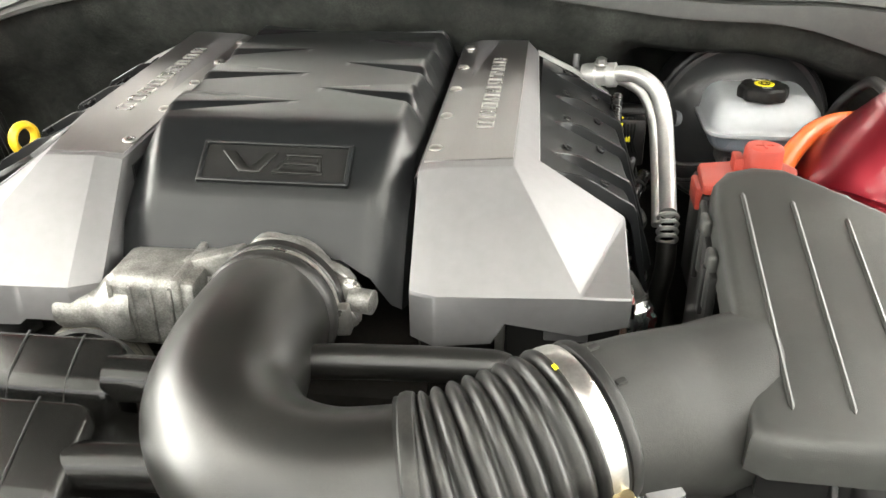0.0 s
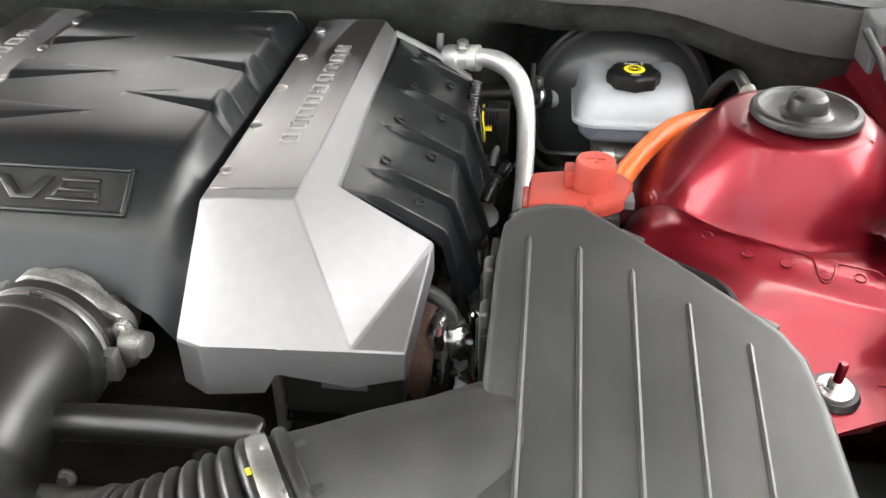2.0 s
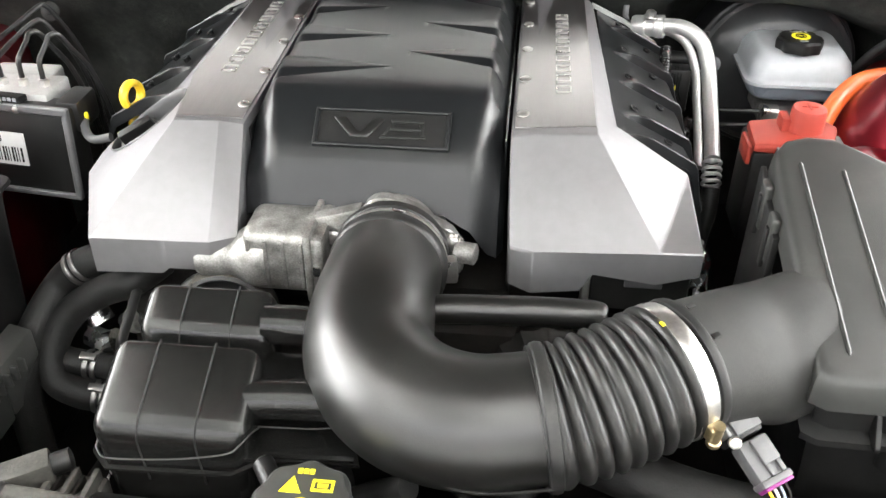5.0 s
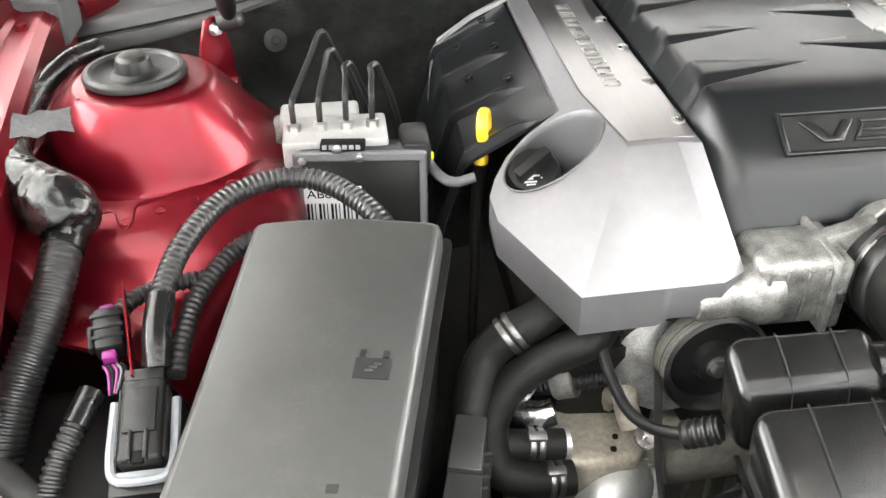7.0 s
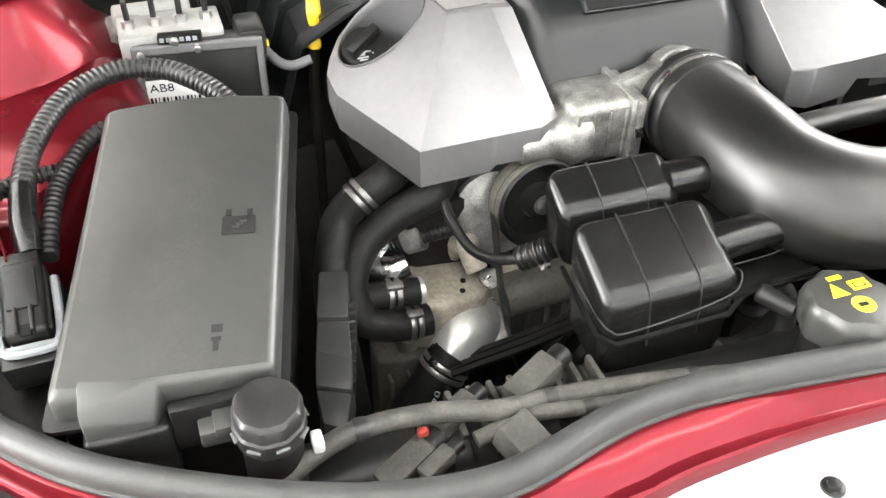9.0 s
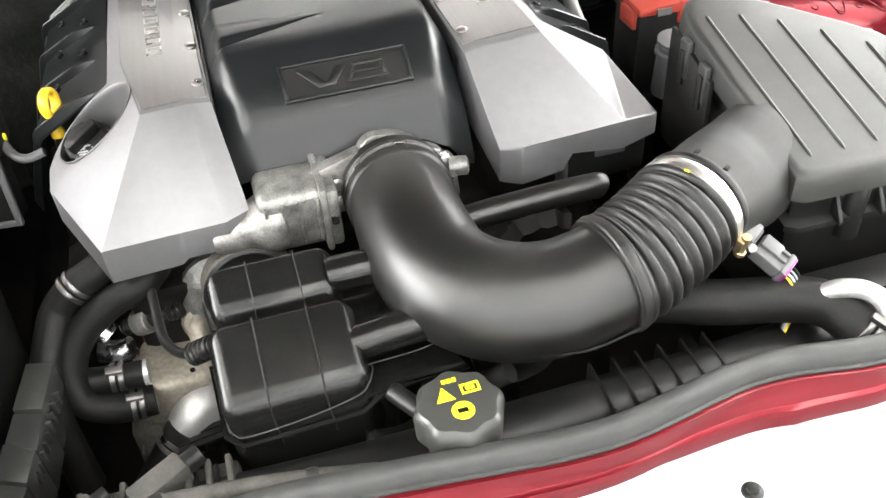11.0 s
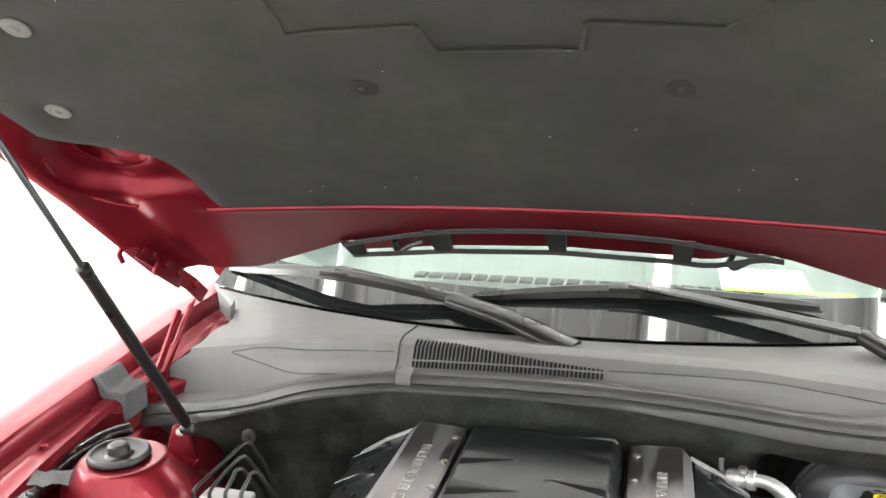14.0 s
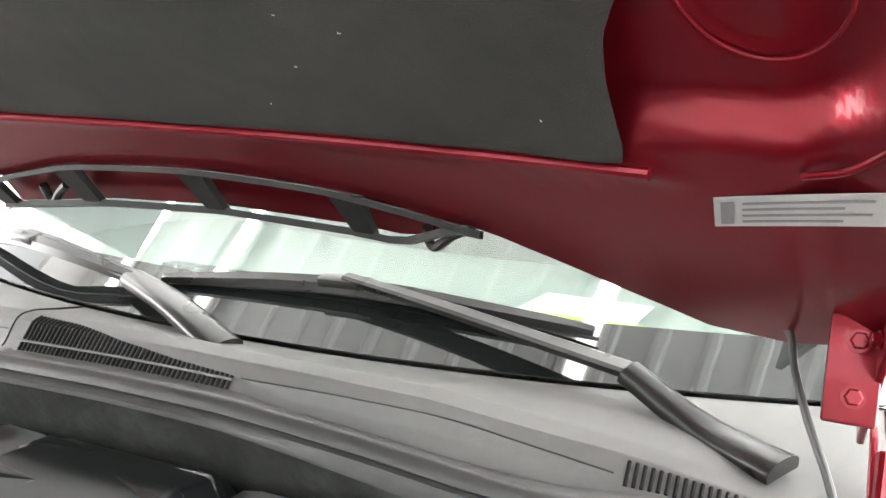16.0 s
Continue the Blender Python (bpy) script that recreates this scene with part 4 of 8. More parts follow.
for cx, cy, pale in ((0.563, 0.717, 1), (0.504, 0.591, 1), (0.175, 0.745, 0), (0.19, 0.40, 0), (0.48, 0.36, 0)):
    for s in (-1, 1):
        part("pad_clip", lathe([(0.017, 0.0), (0.0165, 0.0018), (0.012, 0.003), (0.006, 0.0026), (0.004, 0.004), (0.001, 0.0042)], hood_point(s * cx, cy, 0.0062), HN, 22), M_PADCLIP if pale and s < 0 else M_TRIM, pad, "round pad clip")
# raised edge of the pad outline
out = [(-0.222, 0.40), (-0.222, 0.647), (-0.083, 0.648), (-0.070, 0.685), (0.076, 0.685), (0.084, 0.648), (0.210, 0.648), (0.245, 0.615), (0.245, 0.40)]
for a, b in zip(out, out[1:]):
    part("pad_crease", tube([hood_point(*a, 0.0135), hood_point((a[0] + b[0]) / 2, (a[1] + b[1]) / 2, 0.0138), hood_point(*b, 0.0135)], 0.0024, 8, 4), M_PAD, pad)

bead = [hood_point(u * pad_half(0.97), pad_rear(u) + 0.0065, 0.0065) for u in [-1.04 + 2.08 * i / 40 for i in range(41)]]
bm = bmesh.new()
add_tube(bm, bead, 0.0055, 10)
part("edge_bead", bm, M_RED, inner, "bright red folded edge")

# rear trim with its ribs, hooks and washer nozzles
def trim_lo(x):
    return lerp_table([(0, 1.150), (0.18, 1.153), (0.36, 1.166), (0.46, 1.19)], abs(x)), lerp_table([(0, 1.213), (0.18, 1.206), (0.36, 1.187), (0.46, 1.166)], abs(x))


def trim_lo_end(x):
    # the lower bar runs up into the hood edge at its far end
    (ya, za), (yb, zb) = trim_lo(x), trim_hi(x)
    f = smooth_step(0.22, 0.335, x)
    return ya + (yb - ya) * f, za + (zb - za) * f


def trim_hi(x):
    y = hood_rear(x) - 0.012
    return y + 0.009, hood_z(x, y + 0.009) - 0.006


bar_lo = [Vector((x, *trim_lo_end(x))) for x in [-0.355 + 0.0230 * i for i in range(31)]]
bar_hi = [Vector((x, *trim_hi(x))) for x in [-0.355 + 0.0230 * i for i in range(31)]]
trim = thing("hood_trim", (0, 1.15, 1.22), "black plastic ribbed trim along the hood's rear edge", "hood trim")
rows = [[p + Vector((0, a, b)) for a, b in ((-0.006, 0.004), (-0.006, -0.004), (0.006, -0.006), (0.006, 0.002))] for p in bar_lo]
part("lower_bar", loft(rows), M_TRIM, trim)
rows = [[p + Vector((0, a, b)) for a, b in ((-0.004, 0.001), (-0.004, -0.005), (0.006, -0.005), (0.006, 0.001))] for p in bar_hi]
part("upper_bar", loft(rows), M_TRIM, trim)
part("back_plate", loft([[a + Vector((0, 0.022, 0.004)), a + Vector((0, 0.026, 0.004)), b + Vector((0, 0.03, 0.012)), b + Vector((0, 0.026, 0.012))] for a, b in zip(bar_lo, bar_hi)]), M_RED, trim, "dark red panel behind the ribs")
for x, w in ((-0.345, 0.018), (-0.191, 0.020), (-0.001, 0.018), (0.191, 0.018)):
    (y0, z0), (y1, z1) = trim_lo(x), trim_hi(x)
    bm = loft([[(x + w * a, y0 + b, z0) for a, b in ((-0.7, -0.005), (0.7, -0.005), (0.7, 0.008), (-0.7, 0.008))], [(x + w * a, y1 + b, z1) for a, b in ((-1, -0.004), (1, -0.004), (1, 0.010), (-1, 0.010))]])
    part("rib", bm, M_TRIM, trim)
for x in (-0.27, 0.27):
    part("washer_nozzle", tube([(x + 0.05, 1.135, 1.225), (x + 0.02, 1.152, 1.212), (x, 1.162, 1.198), (x - 0.008, 1.160, 1.206), (x - 0.006, 1.150, 1.22)], 0.0055, 8), M_PLASTIC, trim, "small black washer nozzle")

sticker = part("sticker", sheet([[hood_point(0.562 + 0.125 * i / 6, (0.993 - 0.01 * i) + 0.034 * k / 3, 0.0015) for k in range(4)] for i in range(7)], 0.0006, -HN), M_PAPER, inner, "silvery paper sticker with print bars")
def on_sticker(i, k):
    return hood_point(0.562 + 0.125 * i / 6, (0.993 - 0.01 * i) + 0.034 * k / 3, 0.0026)


for k in range(4):
    part("print_bar", sheet([[on_sticker(1.0 + 0.4 * i, 0.5 + 0.6 * k + q) for i in range(11 - 2 * (k % 2))] for q in (0.0, 0.2)], 0.0003, -HN), M_GREYP, sticker)
part("code_block", sheet([[on_sticker(0.25 + 0.09 * i, 0.4 + q) for i in range(6)] for q in (0.0, 1.1, 2.2)], 0.0003, -HN), M_GREYP, sticker)

# hinges
for s in (-1, 1):
    up = 0.013 if s < 0 else 0.0
    h = part("hinge", loft([[(s * x, y, z + up) for x in (0.690, 0.697)] + [(s * x, y + 0.03, z + 0.016 + up) for x in (0.697, 0.690)] for y, z in ((1.03, 1.185), (1.10, 1.140), (1.18, 1.085), (1.22, 1.05))]), M_RED, hood, "dark red hinge bracket with bolts", bevel=0.002)
    hm = plane_pose((s * 0.674, 1.105, 1.146), (1, 0, 0), (0, 0.25, 0.97))
    if s < 0:
        hm = plane_pose((-0.687, 1.115, 1.155), (0, 0.55, 0.83), (0, -0.83, 0.55))
    plate_ = part("hinge_plate", box((-0.021, -0.045, -0.004), (0.021, 0.045, 0.003), hm, bevel=0.003), M_RED, h)
    for v in (-0.022, 0.024):
        bm = bmesh.new()
        hexbolt(bm, hm @ Vector((0.002, v, 0.003)), hm.to_3x3() @ Vector((0, 0, 1)), 0.0075, 0.009)
        part("plate_bolt", bm, M_RED, plate_)
    part("hook", tube([(s * 0.70, 1.05, 1.195 + up), (s * 0.715, 1.035, 1.200 + up), (s * 0.728, 1.035, 1.190 + up), (s * 0.73, 1.045, 1.172 + up)], 0.005, 8), M_RED, h)
    part("lower_arm", loft([[(s * x, y, z) for x in (0.70, 0.708)] + [(s * x, y + 0.022, z + 0.006) for x in (0.708, 0.70)] for y, z in ((1.20, 1.065), (1.15, 1.02), (1.10, 0.975), (1.06, 0.945))]), M_RED, h, bevel=0.002)
    part("stay", tube([(s * 0.71, 1.17, 1.06), (s * 0.705, 1.10, 1.00), (s * 0.70, 1.04, 0.95)], 0.006, 8), M_RED, h)
    for y, z in ((1.06, 1.176), (1.13, 1.13), (1.185, 1.088)):
        bm = bmesh.new()
        hexbolt(bm, (s * 0.689, y + 0.012, z + 0.004 + up), (-s, -0.2, 0), 0.006, 0.008)
        part("bolt", bm, M_RED, h)

# gas strut and its bracket on one tower only
gas = thing("gas_strut", (-0.515, 0.862, 0.98), "black gas strut holding up the hood", "gas strut")
lo, mid = Vector((-0.514, 0.862, 0.985)), Vector((-0.518, 0.668, 1.285))
d = (mid - lo).normalized()
top = mid + d * 0.23
part("cylinder", lathe([(0.004, 0.0), (0.0070, 0.010), (0.0088, 0.02), (0.0088, (mid - lo).length - 0.014), (0.0096, (mid - lo).length - 0.012), (0.0096, (mid - lo).length), (0.005, (mid - lo).length + 0.002)], lo, d, 20), M_WIPER, gas, "black painted cylinder")
part("rod", lathe([(0.0042, 0), (0.0042, 0.225), (0.002, 0.23)], mid, d, 14), M_ENAMEL, gas, "dark steel rod")
part("ball_socket", lathe([(0.008, -0.012), (0.010, -0.006), (0.010, 0.008), (0.006, 0.012)], lo, (1, 0, 0.2), 16), M_PLASTIC, gas)
part("ball_socket", lathe([(0.008, -0.012), (0.010, -0.006), (0.010, 0.008), (0.006, 0.012)], top, (1, 0, 0.2), 16), M_PLASTIC, gas)
br = thing("strut_bracket", (-0.53, 0.86, 0.92), "dark red gas strut bracket standing on the tower", "bracket")
bm = prism([(-0.018, 0.0), (0.022, 0.0), (0.020, 0.03), (0.012, 0.062), (0.004, 0.07), (-0.008, 0.068), (-0.014, 0.05), (-0.020, 0.02)], -0.002, 0.002, 0.0012)
for v in bm.verts:
    v.co = plane_pose((-0.535, 0.865, 0.920), (0.75, 0.65, 0), (0.1, 0.0, 1)) @ v.co
part("plate", bm, M_RED, br)
part("foot", box((-0.57, 0.85, 0.896), (-0.515, 0.89, 0.923), bevel=0.006), M_RED, br)
bm = bmesh.new()
hexbolt(bm, (-0.530, 0.861, 0.978), (0.65, -0.75, 0), 0.005, 0.008)
part("bolt", bm, M_STEEL, br)

for s in (-1, 1):
    moon = [(0.588 + 0.051 * math.cos(radians(a)), 0.832 + 0.053 * math.sin(radians(a))) for a in range(-20, 185, 6)]
    part("pocket_crease", tube([hood_point(s * x, y, pocket(x, y) + 0.0006) for x, y in moon], 0.0016, 6, 1), M_RED, inner)
    part("swage_line", tube([hood_point(s * x, y, 0.0) for x, y in ((0.665, 0.802), (0.680, 0.846), (0.675, 0.892), (0.650, 0.930), (0.621, 0.948))], 0.0026, 8, 6), M_RED, inner)

random.seed(5)
bm = bmesh.new()
for k in range(26):
    x, y = random.uniform(-0.52, 0.52), random.uniform(0.35, 0.97)
    a, l = random.uniform(0, 3.1), random.uniform(0.001, 0.003)
    p, q = hood_point(x, y, 0.0150), hood_point(x + l * math.cos(a), y + l * math.sin(a), 0.0150)
    add_tube(bm, [p, p.lerp(q, 0.5) + HN * 0.0004, q], 0.00045, 4)
part("lint", bm, M_LGREY, pad, "pale lint flecks")

# ---- engine cover ----
engine = thing("engine_cover", (0, 0.8, 0.80), "engine cover with black centre and two silver side covers", "engine cover")


def facet_shell(facets, skirt, hole=None):
    """Roof of plan facets given by 3D corners, a skirt round the outline, and an optional oval opening."""
    from mathutils.geometry import delaunay_2d_cdt, normal
    pts, idx, faces = [], {}, []

    def vid(p):
        k = (round(p[0], 4), round(p[1], 4))
        if k not in idx:
            idx[k] = len(pts)
            pts.append(Vector(p))
        return idx[k]

    for f in facets:
        faces.append([vid(p) for p in f])
    edges = {tuple(sorted((f[i], f[(i + 1) % len(f)]))) for f in faces for i in range(len(f))}
    v2 = [p.to_2d() for p in pts]
    e2 = list(edges)
    if hole:
        n0, n = len(v2), len(hole)
        v2 += [Vector(h) for h in hole]
        e2 += [(n0 + i, n0 + (i + 1) % n) for i in range(n)]
    V, E, F, *_ = delaunay_2d_cdt(v2, e2, [], 0, 1e-5)

    def inside(poly, q):
        c = False
        for i in range(len(poly)):
            a, b = poly[i], poly[i - 1]
            if (a[1] > q[1]) != (b[1] > q[1]) and q[0] < (b[0] - a[0]) * (q[1] - a[1]) / (b[1] - a[1]) + a[0]:
                c = not c
        return c

    def height(q, f):
        c = sum((Vector(p) for p in f), Vector()) / len(f)
        n = normal(*[Vector(p) for p in f])
        return c.z - (n.x * (q[0] - c.x) + n.y * (q[1] - c.y)) / n.z

    bm = bmesh.new()
    known = {(round(p.x, 4), round(p.y, 4)): p.z for p in pts}
    made = {}
    for tri in F:
        q = sum((V[i] for i in tri), Vector((0, 0))) / len(tri)
        home = [f for f in facets if inside(f, q)]
        if not home or (hole and inside(hole, q)):
            continue
        vs = []
        for i in tri:
            if i not in made:
                k = (round(V[i].x, 4), round(V[i].y, 4))
                z = known.get(k)
                made[i] = bm.verts.new((V[i].x, V[i].y, height(V[i], home[0]) if z is None else z))
            vs.append(made[i])
        bm.faces.new(vs)
    bmesh.ops.remove_doubles(bm, verts=bm.verts, dist=1e-5)
    bmesh.ops.dissolve_limit(bm, angle_limit=radians(1.0), verts=bm.verts, edges=bm.edges)
    rings = [[Vector(p) for p, z in skirt], [Vector((p[0], p[1], z)) for p, z in skirt]]
    add_loft(bm, rings, True, False)
    inner = [[Vector(p) + Vector((0, 0, -0.004)) for p, z in skirt], [Vector((p[0], p[1], z)) for p, z in skirt]]
    bmesh.ops.remove_doubles(bm, verts=bm.verts, dist=1e-4)
    return bm


# right-hand side cover (positive x)
A, A2, B, C = (0.128, 0.649, 0.938), (0.150, 0.645, 0.944), (0.205, 0.636, 0.951), (0.226, 0.683, 0.937)
D, E_, G = (0.300, 0.686, 0.888), (0.260, 0.549, 0.886), (0.297, 0.552, 0.885)
F_, FB = (0.153, 0.549, 0.879), (0.133, 0.559, 0.876)
RI, RO, CR = (0.128, 1.036, 0.944), (0.203, 1.036, 0.949), (0.217, 1.028, 0.937)
RI2 = (0.150, 1.036, 0.948)
facets = [[A, A2, RI2, RI], [A2, B, RO, RI2], [B, C, CR, RO], [FB, F_, A2, A], [F_, E_, B, A2], [E_, D, C, B], [E_, G, D]]
skirt = [(A, 0.86), (FB, 0.838), (F_, 0.836), (E_, 0.853), (G, 0.862), (D, 0.862), (C, 0.915), (CR, 0.915), (RO, 0.92), (RI2, 0.90), (RI, 0.88)]
# the front skirt is deep beside the throttle and steps up towards the outside
N1, N2 = (0.196, 0.549, 0.8815), (0.206, 0.549, 0.8822)
skirt[3:3] = [(N1, 0.842), (N2, 0.860)]
facets[4] = [F_, N1, N2, E_, B, A2]
side_r = part("side_cover", facet_shell(facets, skirt), M_SILVER, engine, "silver faceted side cover", bevel=0.0016)

# left-hand side cover with the oval opening over the oil filler
def mx(p):
    return (-p[0], p[1], p[2])


P_, PC, PT = (-0.246, 0.549, 0.866), (-0.134, 0.549, 0.869), (-0.112, 0.562, 0.868)
LA, LA2, LB = (-0.124, 0.651, 0.936), (-0.146, 0.648, 0.940), (-0.189, 0.645, 0.940)
Q1, LCR = (-0.292, 0.655, 0.872), (-0.217, 1.028, 0.937)


def left_z(x, y):
    """The plane of the facet that holds the opening."""
    a, b, c = Vector(LB), Vector(Q1), Vector((-0.222, 0.760, 0.930))
    n = (b - a).cross(c - a)
    return a.z - (n.x * (x - a.x) + n.y * (y - a.y)) / n.z


Q2, QA, QB, QX, LC = [(x, y, left_z(x, y)) for x, y in ((-0.293, 0.690), (-0.286, 0.708), (-0.272, 0.727), (-0.250, 0.7395), (-0.222, 0.743))]
LRI, LRI2, LRO = mx(RI), mx(RI2), mx(RO)
LBR = (-0.205, 0.750, 0.9428)
OC = (-0.2375, 0.695)
ov = []
for k in range(36):
    a = 2 * math.pi * k / 36
    ov.append((OC[0] + 0.0415 * math.cos(a), OC[1] + 0.0385 * math.sin(a)))
facets = [[LA, LA2, LRI2, LRI], [LA2, LB, LBR, LRO, LRI2], [LBR, LC, LCR, LRO], [PT, PC, LA2, LA], [PC, P_, LB, LA2], [P_, Q1, LB], [LB, Q1, Q2, QA, QB, QX, LC, LBR]]
skirt = [(LA, 0.85), (PT, 0.842), (PC, 0.838), ((-0.175, 0.549, 0.868), 0.838), ((-0.182, 0.549, 0.8678), 0.832), (P_, 0.829), (Q1, 0.836), (Q2, 0.846), (QA, 0.85), (QB, 0.86), (QX, 0.872), (LC, 0.905), (LCR, 0.915), (LRO, 0.92), (LRI2, 0.90), (LRI, 0.88)]
facets[4] = [PC, (-0.175, 0.549, 0.868), (-0.182, 0.549, 0.8678), P_, LB, LA2]
side_l = part("side_cover", facet_shell(facets, skirt, ov), M_SILVER, engine, "silver faceted side cover with oval oil filler opening", bevel=0.0014)


def oval(shrink, dz, dx=0.0, dy=0.0):
    return [Vector((OC[0] + dx + (x - OC[0]) * shrink, OC[1] + dy + (y - OC[1]) * shrink, left_z(x, y) + dz)) for x, y in ov]


# bowl lining, with the shade of the hollow put into its colour
part("filler_bowl", loft([oval(1.03, 0.0012), oval(1.0, 0.0022), oval(0.975, 0.0008), oval(0.96, -0.006), oval(0.94, -0.030, -0.002, -0.001), oval(0.92, -0.075, -0.004, -0.002), oval(0.80, -0.082, -0.005, -0.002), oval(0.4, -0.084, -0.005, -0.002)], True, False), M_BOWL, side_l, "sunken bowl round the oil cap, its silver darkened for shade", sharp=50)
cap_at = Vector((-0.2490, 0.7075, 0.8800))
cap_ax = Vector((-0.25, -0.45, 0.85))
oil_cap = thing("oil_filler_cap", cap_at, "black plastic oil filler cap with white symbol", "oil cap")
part("body", lathe([(0.016, -0.03), (0.0235, -0.01), (0.0240, 0.012), (0.0215, 0.016), (0.018, 0.0165)], cap_at, cap_ax, 28, 12, 0.03), M_PLASTIC, oil_cap)
part("grip", box((-0.019, -0.005, 0.014), (0.019, 0.005, 0.030), plane_pose(cap_at, (0.8, 0.4, 0.4), (-0.4, 0.8, 0.3)), bevel=0.003), M_PLASTIC, oil_cap)
sm = plane_pose(cap_at, (0.95, -0.2, 0.1), (0.1, 0.85, 0.5))
bm = bmesh.new()
for lo, hi in (((-0.011, -0.0105), (-0.001, -0.0055)), ((-0.001, -0.0075), (0.0045, -0.0060)), ((-0.0135, -0.0080), (-0.0110, -0.0068)), ((-0.0070, -0.0055), (-0.0055, -0.0035)), ((0.0055, -0.0100), (0.0070, -0.0085)), ((-0.0090, -0.0135), (0.0020, -0.0120)), ((-0.0070, -0.0160), (0.0010, -0.0147))):
    add_box(bm, (*lo, 0.0160), (*hi, 0.0172), sm)
part("symbol", bm, M_WHITE, oil_cap, "white oil can symbol", smooth=False)

# brushed strips with raised badge bars and rivet screws
def strip(s):
    inn, out = 0.131, 0.2045
    pts = [(s * inn, 0.662), (s * 0.150, 0.656), (s * out, 0.650), (s * out, 1.030), (s * inn, 1.030)]
    if s < 0:
        pts = [(-0.127, 0.660), (-0.150, 0.655), (-0.188, 0.651), (-0.203, 0.745), (-0.2035, 1.030), (-0.131, 1.030)]

    def z(x, y):
        k = (y - 0.65) / 0.386
        if s < 0:
            k = min(1, max(0, k))
            return lerp_table([(0.125, 0.936), (0.150, 0.9402), (0.205, 0.9408)], abs(x)) * (1 - k) + lerp_table([(0.128, 0.944), (0.150, 0.948), (0.203, 0.949)], abs(x)) * k + 0.0014
        e = lerp_table([(0.125, 0.938 + 0.006 * k), (0.150, 0.9443 + 0.0037 * k), (0.205, 0.9508 - 0.0018 * k)], abs(x))
        return e + 0.0012
    ob = part("strip", prism(pts, lambda x, y: z(x, y) - 0.0022, z, 0.0004, 1), M_STRIP, side_r if s > 0 else side_l, "dark brushed metal strip")
    for i, y in enumerate((0.686, 0.766, 0.845, 0.921, 0.999)):
        x = s * (0.138 if s > 0 else 0.133 + 0.0025 * i / 4)
        c = (x, y, z(x, y))
        part("rivet_screw", lathe([(0.0062, 0), (0.006, 0.0012), (0.0045, 0.0026), (0.002, 0.0032), (0.0004, 0.0033)], c, (0, 0, 1), 18), M_STEEL, engine, "round bright rivet screw")
    # badge: nine plain raised bars standing across the strip
    n = 9
    for k in range(n):
        t = (k + 0.5) / n
        y0 = 0.722 + 0.232 * t if s > 0 else 0.750 + 0.215 * t
        x0 = s * (0.176 if s > 0 else 0.170)
        h, w, g = 0.0150, 0.0150, 0.0012
        top = z(x0, y0)
        bars = [(-w / 2, w / 2, -h / 2, -h / 2 + g), (-w / 2, w / 2, h / 2 - g, h / 2), (-w / 2, -w / 2 + g, -h / 2, h / 2), (w / 2 - g, w / 2, -h / 2, h / 2)]
        bm = bmesh.new()
        for a, b, c_, d in bars:
            add_box(bm, (x0 + a, y0 + c_, top - 0.001), (x0 + b, y0 + d, top + 0.0012), None, 0.0004, 1)
        part("badge_bar", bm, M_STEEL, engine, "bright raised outline block")


strip(1)
strip(-1)

# black centre cover
PROF = [(0.578, 0.800), (0.586, 0.825), (0.600, 0.868), (0.6285, 0.9150), (0.6310, 0.9180), (0.640, 0.9265), (0.655, 0.9375), (0.672, 0.9485), (0.684, 0.9555), (0.694, 0.9595), (0.710, 0.9615), (0.74, 0.962), (0.96, 0.964), (1.01, 0.961), (1.035, 0.952), (1.05, 0.935), (1.06, 0.90)]
# raised wedge gills: tip, then the outer ends of the back and front edges
GILLS = {-1: [(0.006, 0.744, 0.752, 0.703), (-0.006, 0.829, 0.840, 0.795), (-0.024, 0.916, 0.925, 0.881), (-0.036, 1.004, 1.008, 0.966)],
         1: [(0.014, 0.784, 0.793, 0.748), (0.022, 0.869, 0.877, 0.835), (0.028, 0.961, 0.966, 0.921), (0.05, 1.02, 1.022, 1.008)]}


LIP_Y = [(0.800, 0.578), (0.825, 0.586), (0.868, 0.600), (0.915, 0.6285), (0.918, 0.631)]


def base_z(x, y):
    z = lerp_table(PROF, y)
    e = abs(x) / 0.124
    wide = lerp_table([(0.56, 0.50), (0.65, 0.72), (0.70, 0.80), (1.05, 0.82)], y)
    return z - 0.028 * smooth_step(wide, 1.0, e) ** 1.4 - 0.02 * max(0, e - 0.97) / 0.03


def gill_edges(s, x):
    """Front and back of each gill groove at this x, and its depth there."""
    out = []
    for tip, yt, yr, yf in GILLS[s]:
        t = max(0.0, (x - tip) / (s * 0.112 - tip))
        h = 0.0090 * min(1, t) * (1 - 0.75 * smooth_step(0.100, 0.121, abs(x)))
        t = min(t, 1.0)
        out.append((yt + (yf - yt) * t - 0.0006, yt + (yr - yt) * t + 0.0006, h))
    return out


# section of a gill from its front to its back: share of the width, share of the depth
GROOVE = [(0.0, 0.0), (0.04, 0.14), (0.09, 0.22), (0.13, 0.14), (0.26, -0.42), (0.30, -0.50), (0.36, -0.53), (0.60, -0.58), (0.90, -0.62), (0.925, -0.56), (0.95, 0.12), (0.975, 0.18), (1.0, 0.0)]


